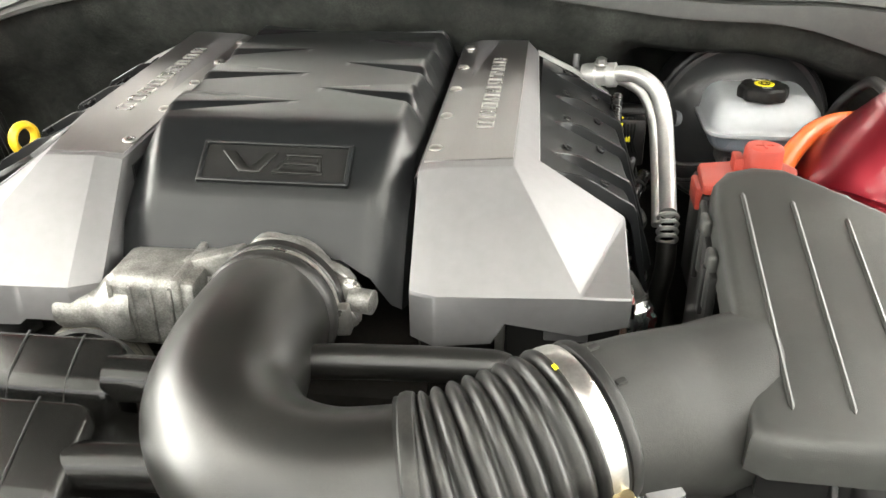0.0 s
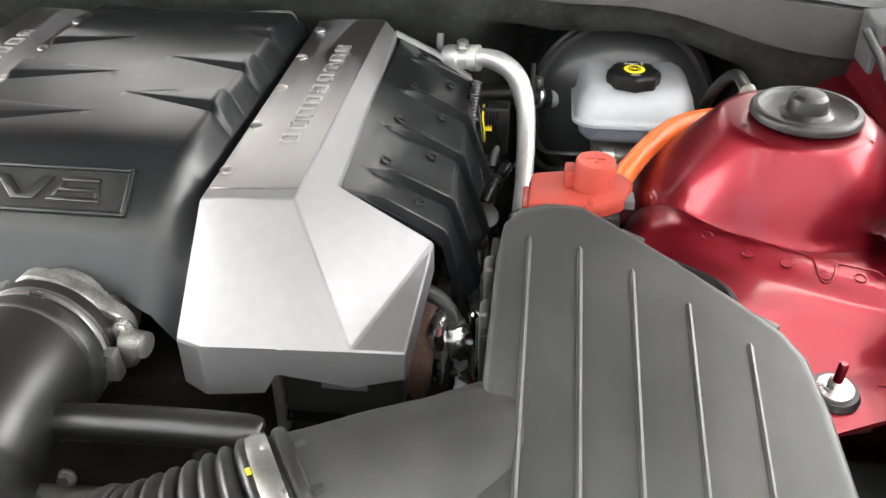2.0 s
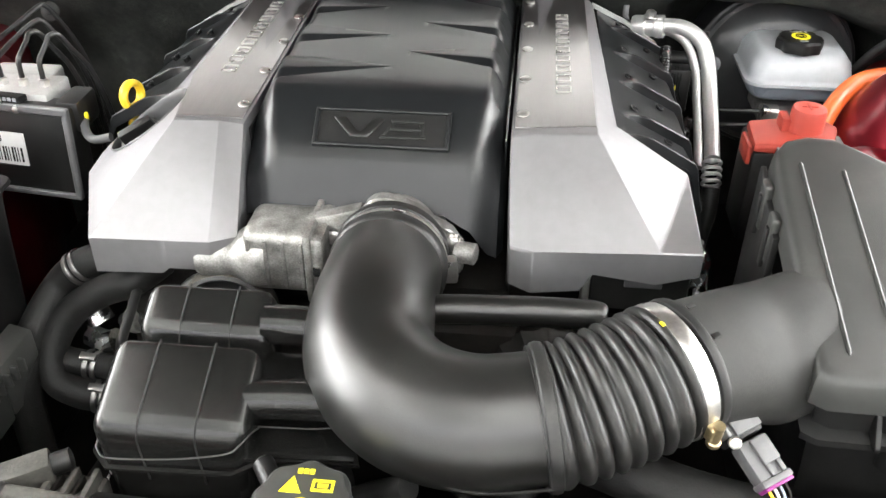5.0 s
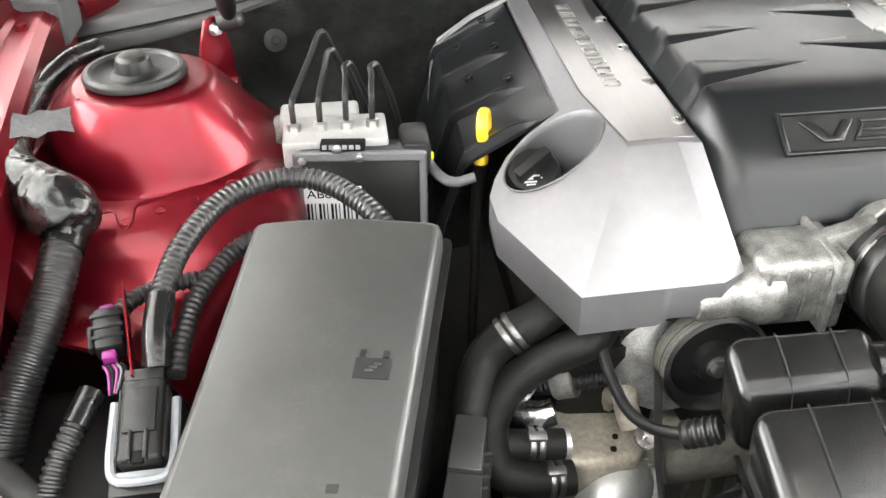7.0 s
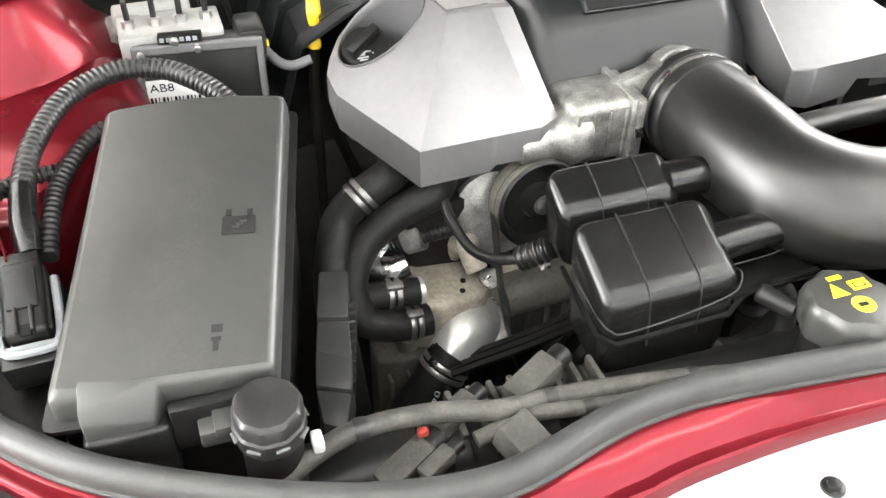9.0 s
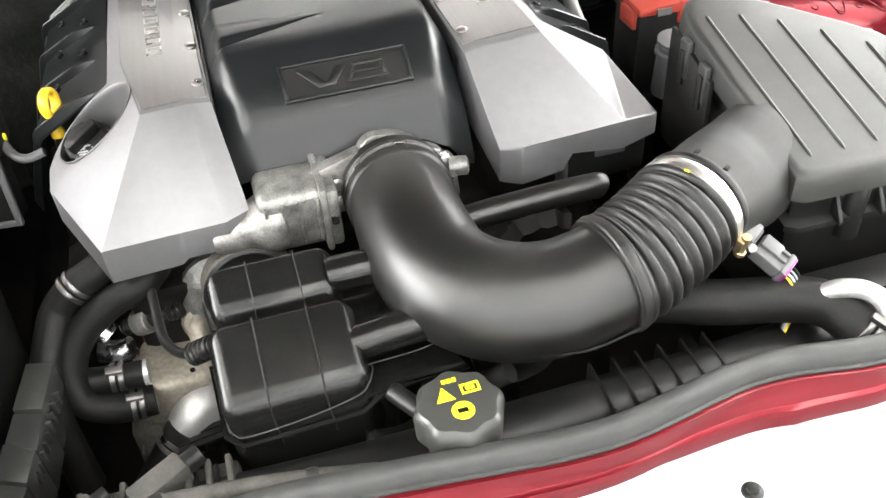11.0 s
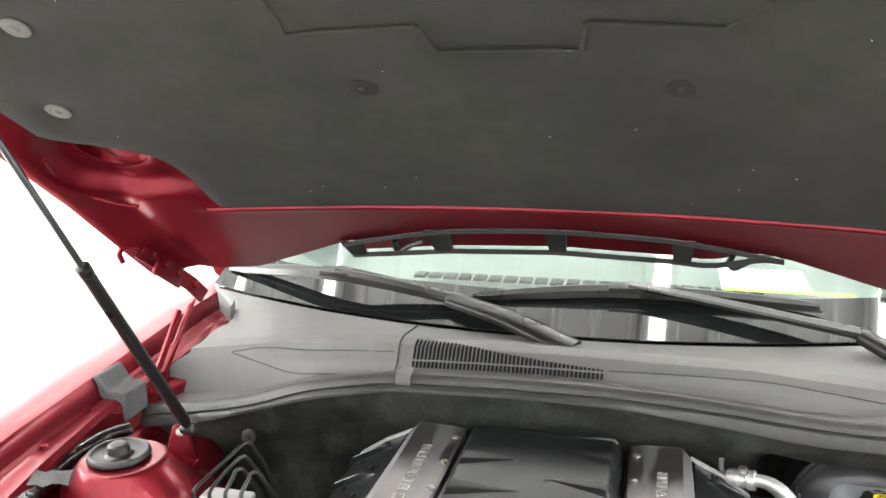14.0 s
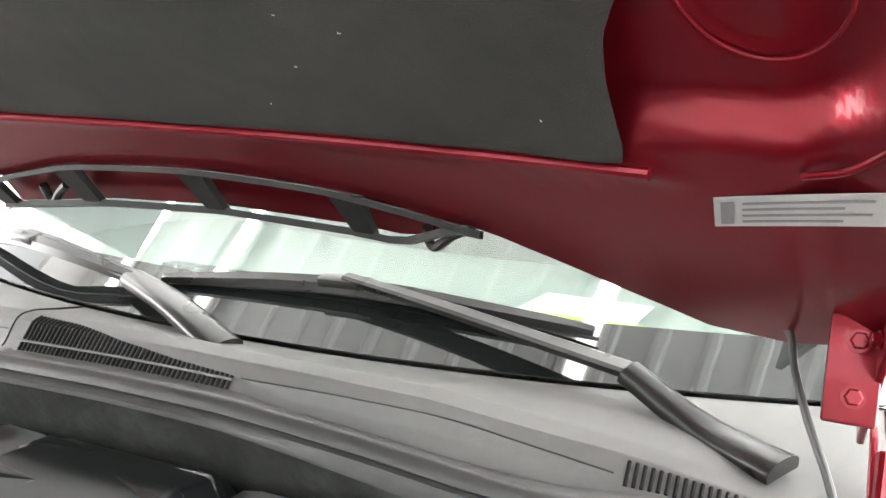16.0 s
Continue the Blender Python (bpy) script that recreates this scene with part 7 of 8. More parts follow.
def lid_outline(g):
    raw = [(0.0, 0.022), (0.012, 0.006), (0.040, 0.0), (0.30, 0.0), (0.48, 0.0), (0.75, 0.0), (0.960, 0.0), (0.988, 0.006), (1.0, 0.022), (1.0, 0.25), (1.0, 0.5), (1.0, 0.75), (1.0, 0.978), (0.988, 0.994), (0.960, 1.0), (0.75, 1.0), (0.5, 1.0), (0.25, 1.0), (0.040, 1.0), (0.012, 0.994), (0.0, 0.978), (0.0, 0.75), (0.0, 0.5), (0.0, 0.25)]
    return [(0.5 + (u - 0.5) * (1 + g / 0.068), 0.5 + (v - 0.5) * (1 + g / 0.125)) for u, v in raw]


def lring(g, d):
    return [lid_at(u, v, d) for u, v in lid_outline(g)]


bm = bmesh.new()
rings = [lring(0.004, -0.030), lring(0.003, -0.012), lring(0.0015, -0.004), lring(-0.001, -0.001), lring(-0.004, 0.0)]
rows = add_loft(bm, rings, True, False)
grid_rows = [[lid_at(0.028 + 0.944 * i / 16, 0.016 + 0.968 * j / 24, 0.0004) for j in range(25)] for i in range(17)]
add_loft(bm, grid_rows, False, False)
flid = part("lid", bm, M_BOXLID, fuse, "black grained lid with moulded symbols", sharp=45)
part("lip", loft([lring(0.010, -0.034), lring(0.010, -0.029), lring(0.004, -0.028)]), M_PLASTIC, fuse)
part("case", loft([[Vector((p.x, p.y, 0.70)) for p in lring(-0.004, 0)], [p + Vector((0, 0, 0)) for p in lring(0.003, -0.033)]]), M_PLASTIC, fuse)
# cable chute at the front
A_, B_, C_ = lid_at(0.485, 0.012, 0.0012), Vector((-0.5300, 0.3560, 0.8510)), lid_at(0.11, 0.03, 0.0012)
D_, E_ = Vector((-0.4868, 0.3530, 0.832)), Vector((-0.5295, 0.3530, 0.8440))
bm = bmesh.new()
va, vb, vc, vd, ve = [bm.verts.new(p) for p in (A_, B_, C_, D_, E_)]
la, lc, ld, le = [bm.verts.new((p.x, p.y, 0.792)) for p in (A_, C_, D_, E_)]
for f in ((va, vb, vc), (va, vd, ve, vb), (vd, ld, le, ve), (vc, vb, ve, le, lc), (va, la, ld, vd), (va, vc, lc, la), (la, lc, le, ld)):
    bm.faces.new(f)
bmesh.ops.recalc_face_normals(bm, faces=bm.faces)
bmesh.ops.bevel(bm, geom=list(bm.edges), offset=0.002, segments=2, profile=0.5, affect="EDGES")
part("cable_chute", bm, M_BOXLID, fuse)
part("front_recess", box((-0.478, 0.352, 0.80), (-0.412, 0.362, 0.838), bevel=0.002), M_PLASTIC, fuse)
part("latch", box((-0.462, 0.338, 0.812), (-0.428, 0.354, 0.826), bevel=0.002), M_BOXLID, fuse)
part("latch_tab", box((-0.452, 0.334, 0.824), (-0.438, 0.352, 0.832), bevel=0.001), M_BOXLID, fuse)
part("chute_skirt", box((-0.5325, 0.3490, 0.775), (-0.4780, 0.372, 0.8285), bevel=0.005, seg=3), M_PLASTIC, fuse)
ear = part("mount_ear", box((-0.563, 0.388, 0.786), (-0.525, 0.425, 0.790), bevel=0.0015), M_GREYP, fuse, "grey mounting ear")
# hole shade painted as a black disc on the ear
part("ear_hole", lathe([(0.0055, -0.001), (0.0055, 0.0006), (0.0005, 0.0007)], (-0.551, 0.4065, 0.790), (0, 0, 1), 18), M_PRINT, ear)


def on_lid(u, v, w, h, d, material, name, label=""):
    a = [lid_at(u + du * w, v + dv * h, dd) for dd in (0.0, d) for du, dv in ((-0.5, -0.5), (0.5, -0.5), (0.5, 0.5), (-0.5, 0.5))]
    bm = bmesh.new()
    vs = [bm.verts.new(p) for p in a]
    for f in ((0, 3, 2, 1), (4, 5, 6, 7), (0, 1, 5, 4), (1, 2, 6, 5), (2, 3, 7, 6), (3, 0, 4, 7)):
        bm.faces.new([vs[i] for i in f])
    return part(name, bm, material, flid, label, smooth=False)


on_lid(0.80, 0.47, 0.17, 0.062, 0.0014, M_MARK, "symbol_plate", "sunk battery symbol")
for du in (-0.055, 0.055):
    on_lid(0.80 + du, 0.515, 0.03, 0.022, 0.0014, M_MARK, "symbol_terminal")
for k in range(3):
    on_lid(0.785 + 0.018 * k, 0.462 + 0.010 * k, 0.035, 0.006, 0.0022, M_BOXLID, "symbol_bolt")
on_lid(0.73, 0.135, 0.055, 0.024, 0.0008, M_MARK, "symbol_box")
on_lid(0.73, 0.082, 0.028, 0.030, 0.0008, M_MARK, "symbol_arrow")
on_lid(0.73, 0.103, 0.050, 0.012, 0.0008, M_MARK, "symbol_arrow_head")

# electronic brake unit
ebu = thing("brake_control_unit", (-0.41, 0.76, 0.75), "aluminium brake valve block with black control unit", "brake control unit")
part("valve_block", box((-0.472, 0.752, 0.868), (-0.376, 0.806, 0.908), bevel=0.003), M_VALVE, ebu, "pale aluminium valve block")
part("back_motor", lathe([(0.032, 0), (0.034, 0.03), (0.030, 0.045)], (-0.46, 0.80, 0.865), (-0.3, 1, 0), 24), M_ALU, ebu)
LX, LV = -0.012, 0.003
um = plane_pose((-0.404, 0.733, 0.850), (1, -0.12, 0), (0.02, 0.10, 1))
part("unit_case", box((-0.058, -0.052, -0.034), (0.058, 0.052, 0.0), um, bevel=0.004), M_PLASTIC, ebu)
bm = bmesh.new()
for lo, hi in (((-0.060, 0.044, -0.004), (0.060, 0.053, 0.004)), ((-0.060, -0.053, -0.004), (0.060, -0.046, 0.004)), ((-0.060, -0.05, -0.004), (-0.053, 0.05, 0.004)), ((0.053, -0.05, -0.004), (0.060, 0.05, 0.004))):
    add_box(bm, lo, hi, um, 0.0015, 1)
part("unit_rim", bm, M_GREYP, ebu, "grey rim of the control unit")
for u, v in ((-0.052, 0.046), (0.0, 0.048), (-0.02, 0.056)):
    bm = bmesh.new()
    hexbolt(bm, um @ Vector((u, v, 0.003)), um.to_3x3() @ Vector((0, 0, 1)), 0.0034, 0.003)
    part("screw", bm, M_STEEL, ebu)
um = um @ Matrix.Translation((LX, LV, 0))
lab = part("label", box((-0.048, -0.022, 0.0), (0.012, 0.016, 0.0012), um), M_WHITE, ebu, "white printed label AB8")
part("lettering", words("AB8", 0.0115, 0.0003, um @ Matrix.Translation((-0.027, 0.008, 0.0014)), 1.15), M_PRINT, lab, smooth=False)
for k in range(14):
    w = 0.0009 + 0.0007 * ((k * 5) % 3)
    part("barcode_bar", box((-0.043 + 0.0037 * k, -0.018, 0.001), (-0.043 + 0.0037 * k + w, -0.001, 0.0016), um), M_PRINT, lab)
um = um @ Matrix.Translation((-LX, -LV, 0))
part("maker_plate", box((-0.035, 0.0535, -0.012), (0.005, 0.061, 0.0015), um, bevel=0.001), M_PRINT, ebu, "black plate with pale bars")
for k in range(6):
    part("print_bar", box((-0.033 + 0.006 * k, 0.0555, 0.0013), (-0.029 + 0.006 * k, 0.0595, 0.0021), um), M_LGREY, ebu)
part("side_cap", box((-0.365, 0.742, 0.868), (-0.338, 0.79, 0.905), bevel=0.006), M_PLASTIC, ebu)
part("rear_housing", box((-0.476, 0.808, 0.868), (-0.400, 0.842, 0.906), bevel=0.004, seg=3), M_VALVE, ebu, "pale rear housing")
APEX = [(-0.432, 0.880, 0.962), (-0.424, 0.852, 0.954), (-0.409, 0.812, 0.956), (-0.385, 0.810, 0.955)]
for k in range(4):
    x = -0.461 + 0.0240 * k
    ax, ay, az = APEX[k]
    l = thing("brake_line", (x, 0.775, 0.905), "black bent steel brake pipe", "brake line", "brake pipes on the valve block")
    part("pipe", tube([(x, 0.776, 0.905), (x, 0.776, 0.922), (x + 0.0005, 0.777, 0.936), (x + 0.25 * (ax - x), 0.780 + 0.22 * (ay - 0.78), 0.943), (x + 0.6 * (ax - x), 0.78 + 0.58 * (ay - 0.78), 0.950 + 0.3 * (az - 0.955)), (ax - 0.002, ay - 0.005, az - 0.001), (ax + 0.004, ay + 0.003, az - 0.002), (ax + 0.010, ay + 0.012, az - 0.020), (ax + 0.020, ay + 0.028, 0.90), (ax + 0.030, ay + 0.035, 0.84), (ax + 0.034, ay + 0.035, 0.76)], 0.0029, 10), M_ENAMEL, l)
    part("nut", lathe([(0.006, 0), (0.006, 0.008), (0.004, 0.009)], (x, 0.776, 0.9075), (0, 0, 1), 6), M_STEEL, l)

# oil dipstick
dip = thing("oil_dipstick", (-0.291, 0.766, 0.75), "yellow looped oil dipstick handle", "dipstick")
bm = bmesh.new()
add_ring(bm, (-0.286, 0.767, 0.9055), (0.96, -0.29, 0.05), 0.0135, 0.0040, 36, 10, 1.4)
part("loop", bm, M_YELLOW, dip)
part("stem", lathe([(0.0075, 0), (0.0075, 0.006), (0.005, 0.010), (0.0045, 0.022)], (-0.289, 0.766, 0.868), (0.05, 0, 1), 16), M_YELLOW, dip)
part("tube", tube([(-0.289, 0.766, 0.868), (-0.291, 0.767, 0.84), (-0.293, 0.764, 0.80), (-0.295, 0.755, 0.74), (-0.30, 0.74, 0.66)], 0.0058, 12), M_BROWN, dip)
gh = thing("breather_hose", (-0.32, 0.74, 0.88), "grey breather hose with yellow tag", "hose")
part("hose", tube([(-0.348, 0.775, 0.90), (-0.345, 0.765, 0.885), (-0.339, 0.75, 0.878), (-0.330, 0.735, 0.872), (-0.318, 0.728, 0.870), (-0.300, 0.728, 0.874)], 0.0048, 12), M_GREYP, gh)
part("tag", box((-0.340, 0.752, 0.880), (-0.335, 0.757, 0.889), bevel=0.002), M_YPRINT, gh, "yellow tag")

# conduits
def conduit(pts, r, label, group, tape=()):
    c = thing("wiring_conduit", pts[0], label, "wiring conduit", group)
    part("conduit", ribbed_tube(pts, r, 0.0052, 0.0013, 16), M_CONDUIT, c)
    for a, b in tape:
        Q = [Vector(p) for p in pts[a:b]]
        part("tape_wrap", tube(Q, r + 0.0012, 14, 6), M_TAPE, c, "shiny black tape wrapping")
    return c


G1 = "corrugated conduits by the fuse box"
conduit([(-0.556, 0.515, 0.862), (-0.557, 0.535, 0.876), (-0.556, 0.565, 0.886), (-0.545, 0.605, 0.900), (-0.518, 0.648, 0.912), (-0.478, 0.672, 0.917), (-0.440, 0.670, 0.915), (-0.412, 0.648, 0.910), (-0.392, 0.622, 0.902), (-0.378, 0.600, 0.885)], 0.0092, "black corrugated wiring conduit looped over the fuse box", G1, ((0, 3),))
conduit([(-0.545, 0.515, 0.855), (-0.541, 0.545, 0.866), (-0.533, 0.580, 0.874), (-0.512, 0.615, 0.884), (-0.488, 0.630, 0.890), (-0.460, 0.628, 0.885)], 0.0075, "black corrugated wiring conduit beside the fuse box", G1)
conduit([(-0.528, 0.605, 0.872), (-0.560, 0.600, 0.872), (-0.584, 0.582, 0.872), (-0.592, 0.562, 0.868)], 0.007, "short black corrugated conduit to the magenta connector", G1)
conduit([(-0.600, 0.505, 0.855), (-0.608, 0.480, 0.848), (-0.618, 0.455, 0.835), (-0.622, 0.430, 0.815), (-0.612, 0.405, 0.79), (-0.60, 0.385, 0.76)], 0.008, "black corrugated conduit diving behind the seal", G1, ((0, 2),))
conduit([(-0.633, 0.668, 0.902), (-0.637, 0.652, 0.897), (-0.640, 0.634, 0.889), (-0.644, 0.606, 0.874), (-0.652, 0.578, 0.854), (-0.664, 0.550, 0.833), (-0.676, 0.520, 0.80), (-0.68, 0.49, 0.76)], 0.0158, "thick black corrugated harness along the inner fender", G1, ((0, 3),))
hb = thing("taped_bundle", (-0.66, 0.70, 0.90), "bulky taped wiring bundle on the inner fender", "wiring bundle")
WR = [(-0.655, 0.915, 0.945), (-0.676, 0.885, 0.945), (-0.690, 0.845, 0.940), (-0.693, 0.800, 0.937), (-0.692, 0.744, 0.932), (-0.680, 0.697, 0.926), (-0.658, 0.672, 0.918), (-0.639, 0.657, 0.911), (-0.634, 0.652, 0.903), (-0.638, 0.641, 0.893)]
bm = tube(WR, lambda s: lerp_table([(0.0, 0.010), (0.35, 0.011), (0.48, 0.013), (0.60, 0.022), (0.74, 0.0285), (0.82, 0.0275), (0.89, 0.0225), (0.94, 0.0155), (1.0, 0.0150)], s), 56, 22)
bm.normal_update()
# crumpled tape: folds that run round and along the bundle
for v in bm.verts:
    x, y, z = v.co
    f = math.sin(310 * y + 160 * x + 2.2 * math.sin(190 * z)) + 0.7 * math.sin(520 * y - 430 * z + 1.5 * math.sin(260 * x)) + 0.5 * math.sin(760 * x + 610 * z)
    v.co += v.normal * 0.0005 * (f - 0.6 * abs(f)) * smooth_step(0.80, 0.66, y)
part("wrap", bm, M_TAPE, hb)
# loose black tape end, its sheen held in the grey colour
part("tape_flag", sheet([[(-0.684 + 0.0080 * i, 0.7125 + 0.0068 * i + 0.0075 * j + 0.001 * ((i * j) % 3), 0.950 - 0.0026 * i + 0.0035 * j + 0.0022 * math.sin(2.3 * i + j) + 0.0012 * math.sin(5.1 * i - 2 * j)) for j in range(4)] for i in range(6)], 0.0008), M_TAPEGREY, hb, "shiny black tape end, its sheen painted grey")

con = thing("harness_connector", (-0.56, 0.47, 0.82), "black harness connector with pale grey lever", "connector")
cm = plane_pose((-0.562, 0.476, 0.846), (1, 0.02, 0), (0.09, 0.94, 0.32)) @ Matrix.Scale(0.86, 4)
part("plug_body", box((-0.017, -0.034, -0.010), (0.017, 0.036, 0.016), cm, bevel=0.005, seg=3), M_PLASTIC, con)
part("plug_nose", box((-0.0155, 0.026, -0.006), (0.0155, 0.046, 0.0125), cm, bevel=0.002), M_PLASTIC, con)
for u in (-0.0172, 0.0172):
    part("side_rail", box((u - 0.0018, -0.030, -0.004), (u + 0.0018, 0.030, 0.010), cm, bevel=0.001), M_PLASTIC, con)
part("top_step", box((-0.0125, -0.012, 0.015), (0.0125, 0.026, 0.0185), cm, bevel=0.0015), M_PLASTIC, con)
for u in (-0.006, 0.006):
    part("latch_rail", box((u - 0.0016, -0.034, 0.012), (u + 0.0016, -0.010, 0.0195), cm, bevel=0.0008), M_PLASTIC, con)
bm = bmesh.new()
add_tube(bm, [cm @ Vector(p) for p in curve_points([(-0.0235, 0.022, 0.001), (-0.0238, 0.0, 0.001), (-0.0235, -0.028, 0.001), (-0.020, -0.040, 0.001), (-0.010, -0.0435, 0.001), (0.010, -0.0435, 0.001), (0.020, -0.040, 0.001), (0.0235, -0.028, 0.001), (0.0238, 0.0, 0.001), (0.0235, 0.022, 0.001)], 6)], 0.0034, 8)
add_box(bm, (-0.019, -0.0455, -0.004), (0.019, -0.036, 0.003), cm, 0.0015, 2)
part("lever", bm, M_LGREY, con, "pale grey locking lever")
part("base", box((-0.026, -0.052, -0.045), (0.026, 0.030, -0.006), cm, bevel=0.003), M_PLASTIC, con)
part("latch", box((-0.0042, -0.036, 0.011), (0.0042, -0.026, 0.0165), cm, bevel=0.001), M_PRINT, con)
for k in range(2):
    part("print_bar", box((-0.003 + 0.003 * k, 0.005, 0.0158), (-0.0025 + 0.003 * k, 0.0085, 0.0163), cm), M_YPRINT, con)
mg = thing("inline_connector", (-0.597, 0.535, 0.86), "black inline connector with magenta clips", "connector")
mm = plane_pose((-0.594, 0.552, 0.868), (1, 0.2, 0), (-0.05, 0.95, 0.25))
part("body", box((-0.010, -0.018, -0.009), (0.010, 0.018, 0.009), mm, bevel=0.003), M_PLASTIC, mg)
part("clip", box((-0.005, 0.017, -0.005), (0.005, 0.023, 0.006), mm, bevel=0.002), M_MAGENTA, mg, "magenta clip")
part("clip", box((-0.006, -0.026, -0.005), (0.004, -0.018, 0.006), mm, bevel=0.002), M_MAGENTA, mg, "magenta clip")
part("bracket", box((0.013, -0.050, -0.004), (0.0145, 0.035, 0.014), mm), M_RED, mg)
for v in (-0.009, 0.0, 0.010):
    part("band", box((-0.0112, v - 0.0016, -0.0100), (0.0112, v + 0.0016, 0.0102), mm, bevel=0.0008), M_PLASTIC, mg)
part("clip_ear", box((-0.0145, -0.014, -0.003), (-0.0105, 0.006, 0.005), mm, bevel=0.001), M_PLASTIC, mg)
for k in range(5):
    part("wire", tube([mm @ Vector((-0.006 + 0.003 * k, -0.028, 0)), mm @ Vector((-0.003 + 0.003 * k, -0.037, 0.002)), mm @ Vector((-0.004 + 0.0015 * k, -0.050, -0.004))], 0.0013, 6), (M_MAGENTA, M_PRINT, M_MAGENTA, M_GREYP, M_PRINT)[k], mg)

# power steering reservoir cap
ps = thing("steering_fluid_cap", (-0.418, 0.328, 0.74), "black round fluid cap on a filler neck", "fluid cap")
psc = part("cap", lathe([(0.0225, -0.030), (0.0235, -0.026), (0.0235, -0.016), (0.0222, -0.014), (0.0222, -0.003), (0.020, 0.0005), (0.016, 0.0012)], (-0.418, 0.328, 0.853), (0, -0.06, 1), 40, 10, 0.018), M_CONDUIT, ps)
for k in range(8):
    a = radians(45 * k + 10)
    part("grip_mark", box((-0.0045, -0.0008, -0.001), (0.0045, 0.0008, 0.001), plane_pose(Vector((-0.418, 0.3285, 0.8315)) + Vector((math.cos(a), math.sin(a), 0)) * 0.0239, (-math.sin(a), math.cos(a), 0), (0, 0, 1))), M_GREYP, psc)
part("neck", lathe([(0.020, -0.10), (0.020, -0.03)], (-0.418, 0.328, 0.853), (0, -0.06, 1), 28), M_PLASTIC, ps)
part("label", box((-0.394, 0.318, 0.795), (-0.386, 0.332, 0.812), bevel=0.002), M_WHITE, ps, "white tag")

# louvred shroud between the fuse box and the engine
shr = thing("radiator_shroud", (-0.34, 0.47, 0.60), "black stepped plastic shroud beside the fuse box", "shroud")
EDGES = [((-0.3440, 0.540), (-0.3190, 0.534)), ((-0.357, 0.4941), (-0.3306, 0.4876)), ((-0.365, 0.4656), (-0.3376, 0.451)), ((-0.3727, 0.4331), (-0.3458, 0.4214)), ((-0.3745, 0.4023), (-0.3575, 0.3913))]
for k in range(4):
    bm = bmesh.new()
    ring4 = [EDGES[k][0], EDGES[k][1], EDGES[k + 1][1], EDGES[k + 1][0]]
    my = sum(p[1] for p in ring4) / 4
    vs = [[bm.verts.new((x, my + (y - my) * 0.97, 0.75 + 0.25 * (y - 0.47) - 0.003 * (k % 2) - d)) for x, y in ring4] for d in (0.0, 0.06)]
    bm.faces.new(vs[0])
    bm.faces.new(vs[1][::-1])
    for i in range(4):
        bm.faces.new((vs[0][i], vs[1][i], vs[1][(i + 1) % 4], vs[0][(i + 1) % 4]))
    bmesh.ops.recalc_face_normals(bm, faces=bm.faces)
    bmesh.ops.bevel(bm, geom=list(bm.edges), offset=0.002, segments=2, profile=0.5, affect="EDGES")
    part("panel", bm, M_BOXLID, shr)
for k in range(9):
    y0 = 0.470 + 0.009 * k
    part("fin", box((-0.356 + 0.0026 * (k + 4) - 0.002, y0 - 0.035, 0.716 + 0.0024 * k), (-0.342 + 0.0026 * (k + 4) - 0.008, y0 - 0.0315, 0.731 + 0.0024 * k), bevel=0.0008), M_BOXLID, shr)

# ---- engine front ----
block = thing("engine_block", (0, 0.75, 0.45), "dark oily engine block below the covers", "engine block")
part("block", box((-0.20, 0.60, 0.45), (0.20, 1.04, 0.80), bevel=0.02), M_BROWN, block)
for s in (-1, 1):
    part("valve_cover", box((s * 0.13, 0.60, 0.76), (s * 0.27, 1.02, 0.85), bevel=0.015), M_BROWN, block)
    part("cylinder_head", box((s * 0.10, 0.585, 0.66), (s * 0.25, 1.03, 0.78), bevel=0.012), M_BROWN, block)
part("timing_cover", box((-0.14, 0.555, 0.46), (0.16, 0.61, 0.78), bevel=0.015), M_BROWN, block)
part("coolant_manifold", tube([(-0.16, 0.545, 0.68), (-0.10, 0.54, 0.69), (-0.02, 0.54, 0.70), (0.06, 0.545, 0.70), (0.14, 0.55, 0.69)], 0.022, 18), M_CASTING, block)
for x, z in ((-0.12, 0.71), (-0.05, 0.66), (0.02, 0.73), (0.09, 0.67), (-0.08, 0.62)):
    bm = bmesh.new()
    hexbolt(bm, (x, 0.553, z), (0, -1, 0.2), 0.006, 0.008)
    part("bolt", bm, M_STEEL, block)

pump = thing("water_pump", (-0.21, 0.55, 0.62), "weathered cast thermostat housing on the water pump", "water pump")
bm = prism([(-0.262, 0.540), (-0.235, 0.530), (-0.185, 0.535), (-0.168, 0.560), (-0.175, 0.600), (-0.215, 0.612), (-0.250, 0.600), (-0.266, 0.570)], 0.64, lambda x, y: 0.700 + 0.10 * (y - 0.55) - 0.1 * (x + 0.21), 0.007, 3)
part("housing", bm, M_GREYCAST, pump, "tan weathered casting")
part("boss", tube([(-0.20, 0.60, 0.70), (-0.195, 0.59, 0.725), (-0.19, 0.575, 0.735)], 0.013, 14), M_GREYCAST, pump)
bm = bmesh.new()
hexbolt(bm, (-0.174, 0.555, 0.698), (0.2, -0.5, 0.8), 0.008, 0.012)
part("bolt", bm, M_STEEL, pump)
ec, ed_ = Vector((-0.193, 0.541, 0.654)), Vector((-0.25, -0.45, 0.86)).normalized()
part("elbow_flange", lathe([(0.034, -0.012), (0.035, -0.010), (0.035, -0.004), (0.033, -0.002), (0.020, -0.001)], ec, ed_, 36, 3, 0.05), M_ALU, pump)
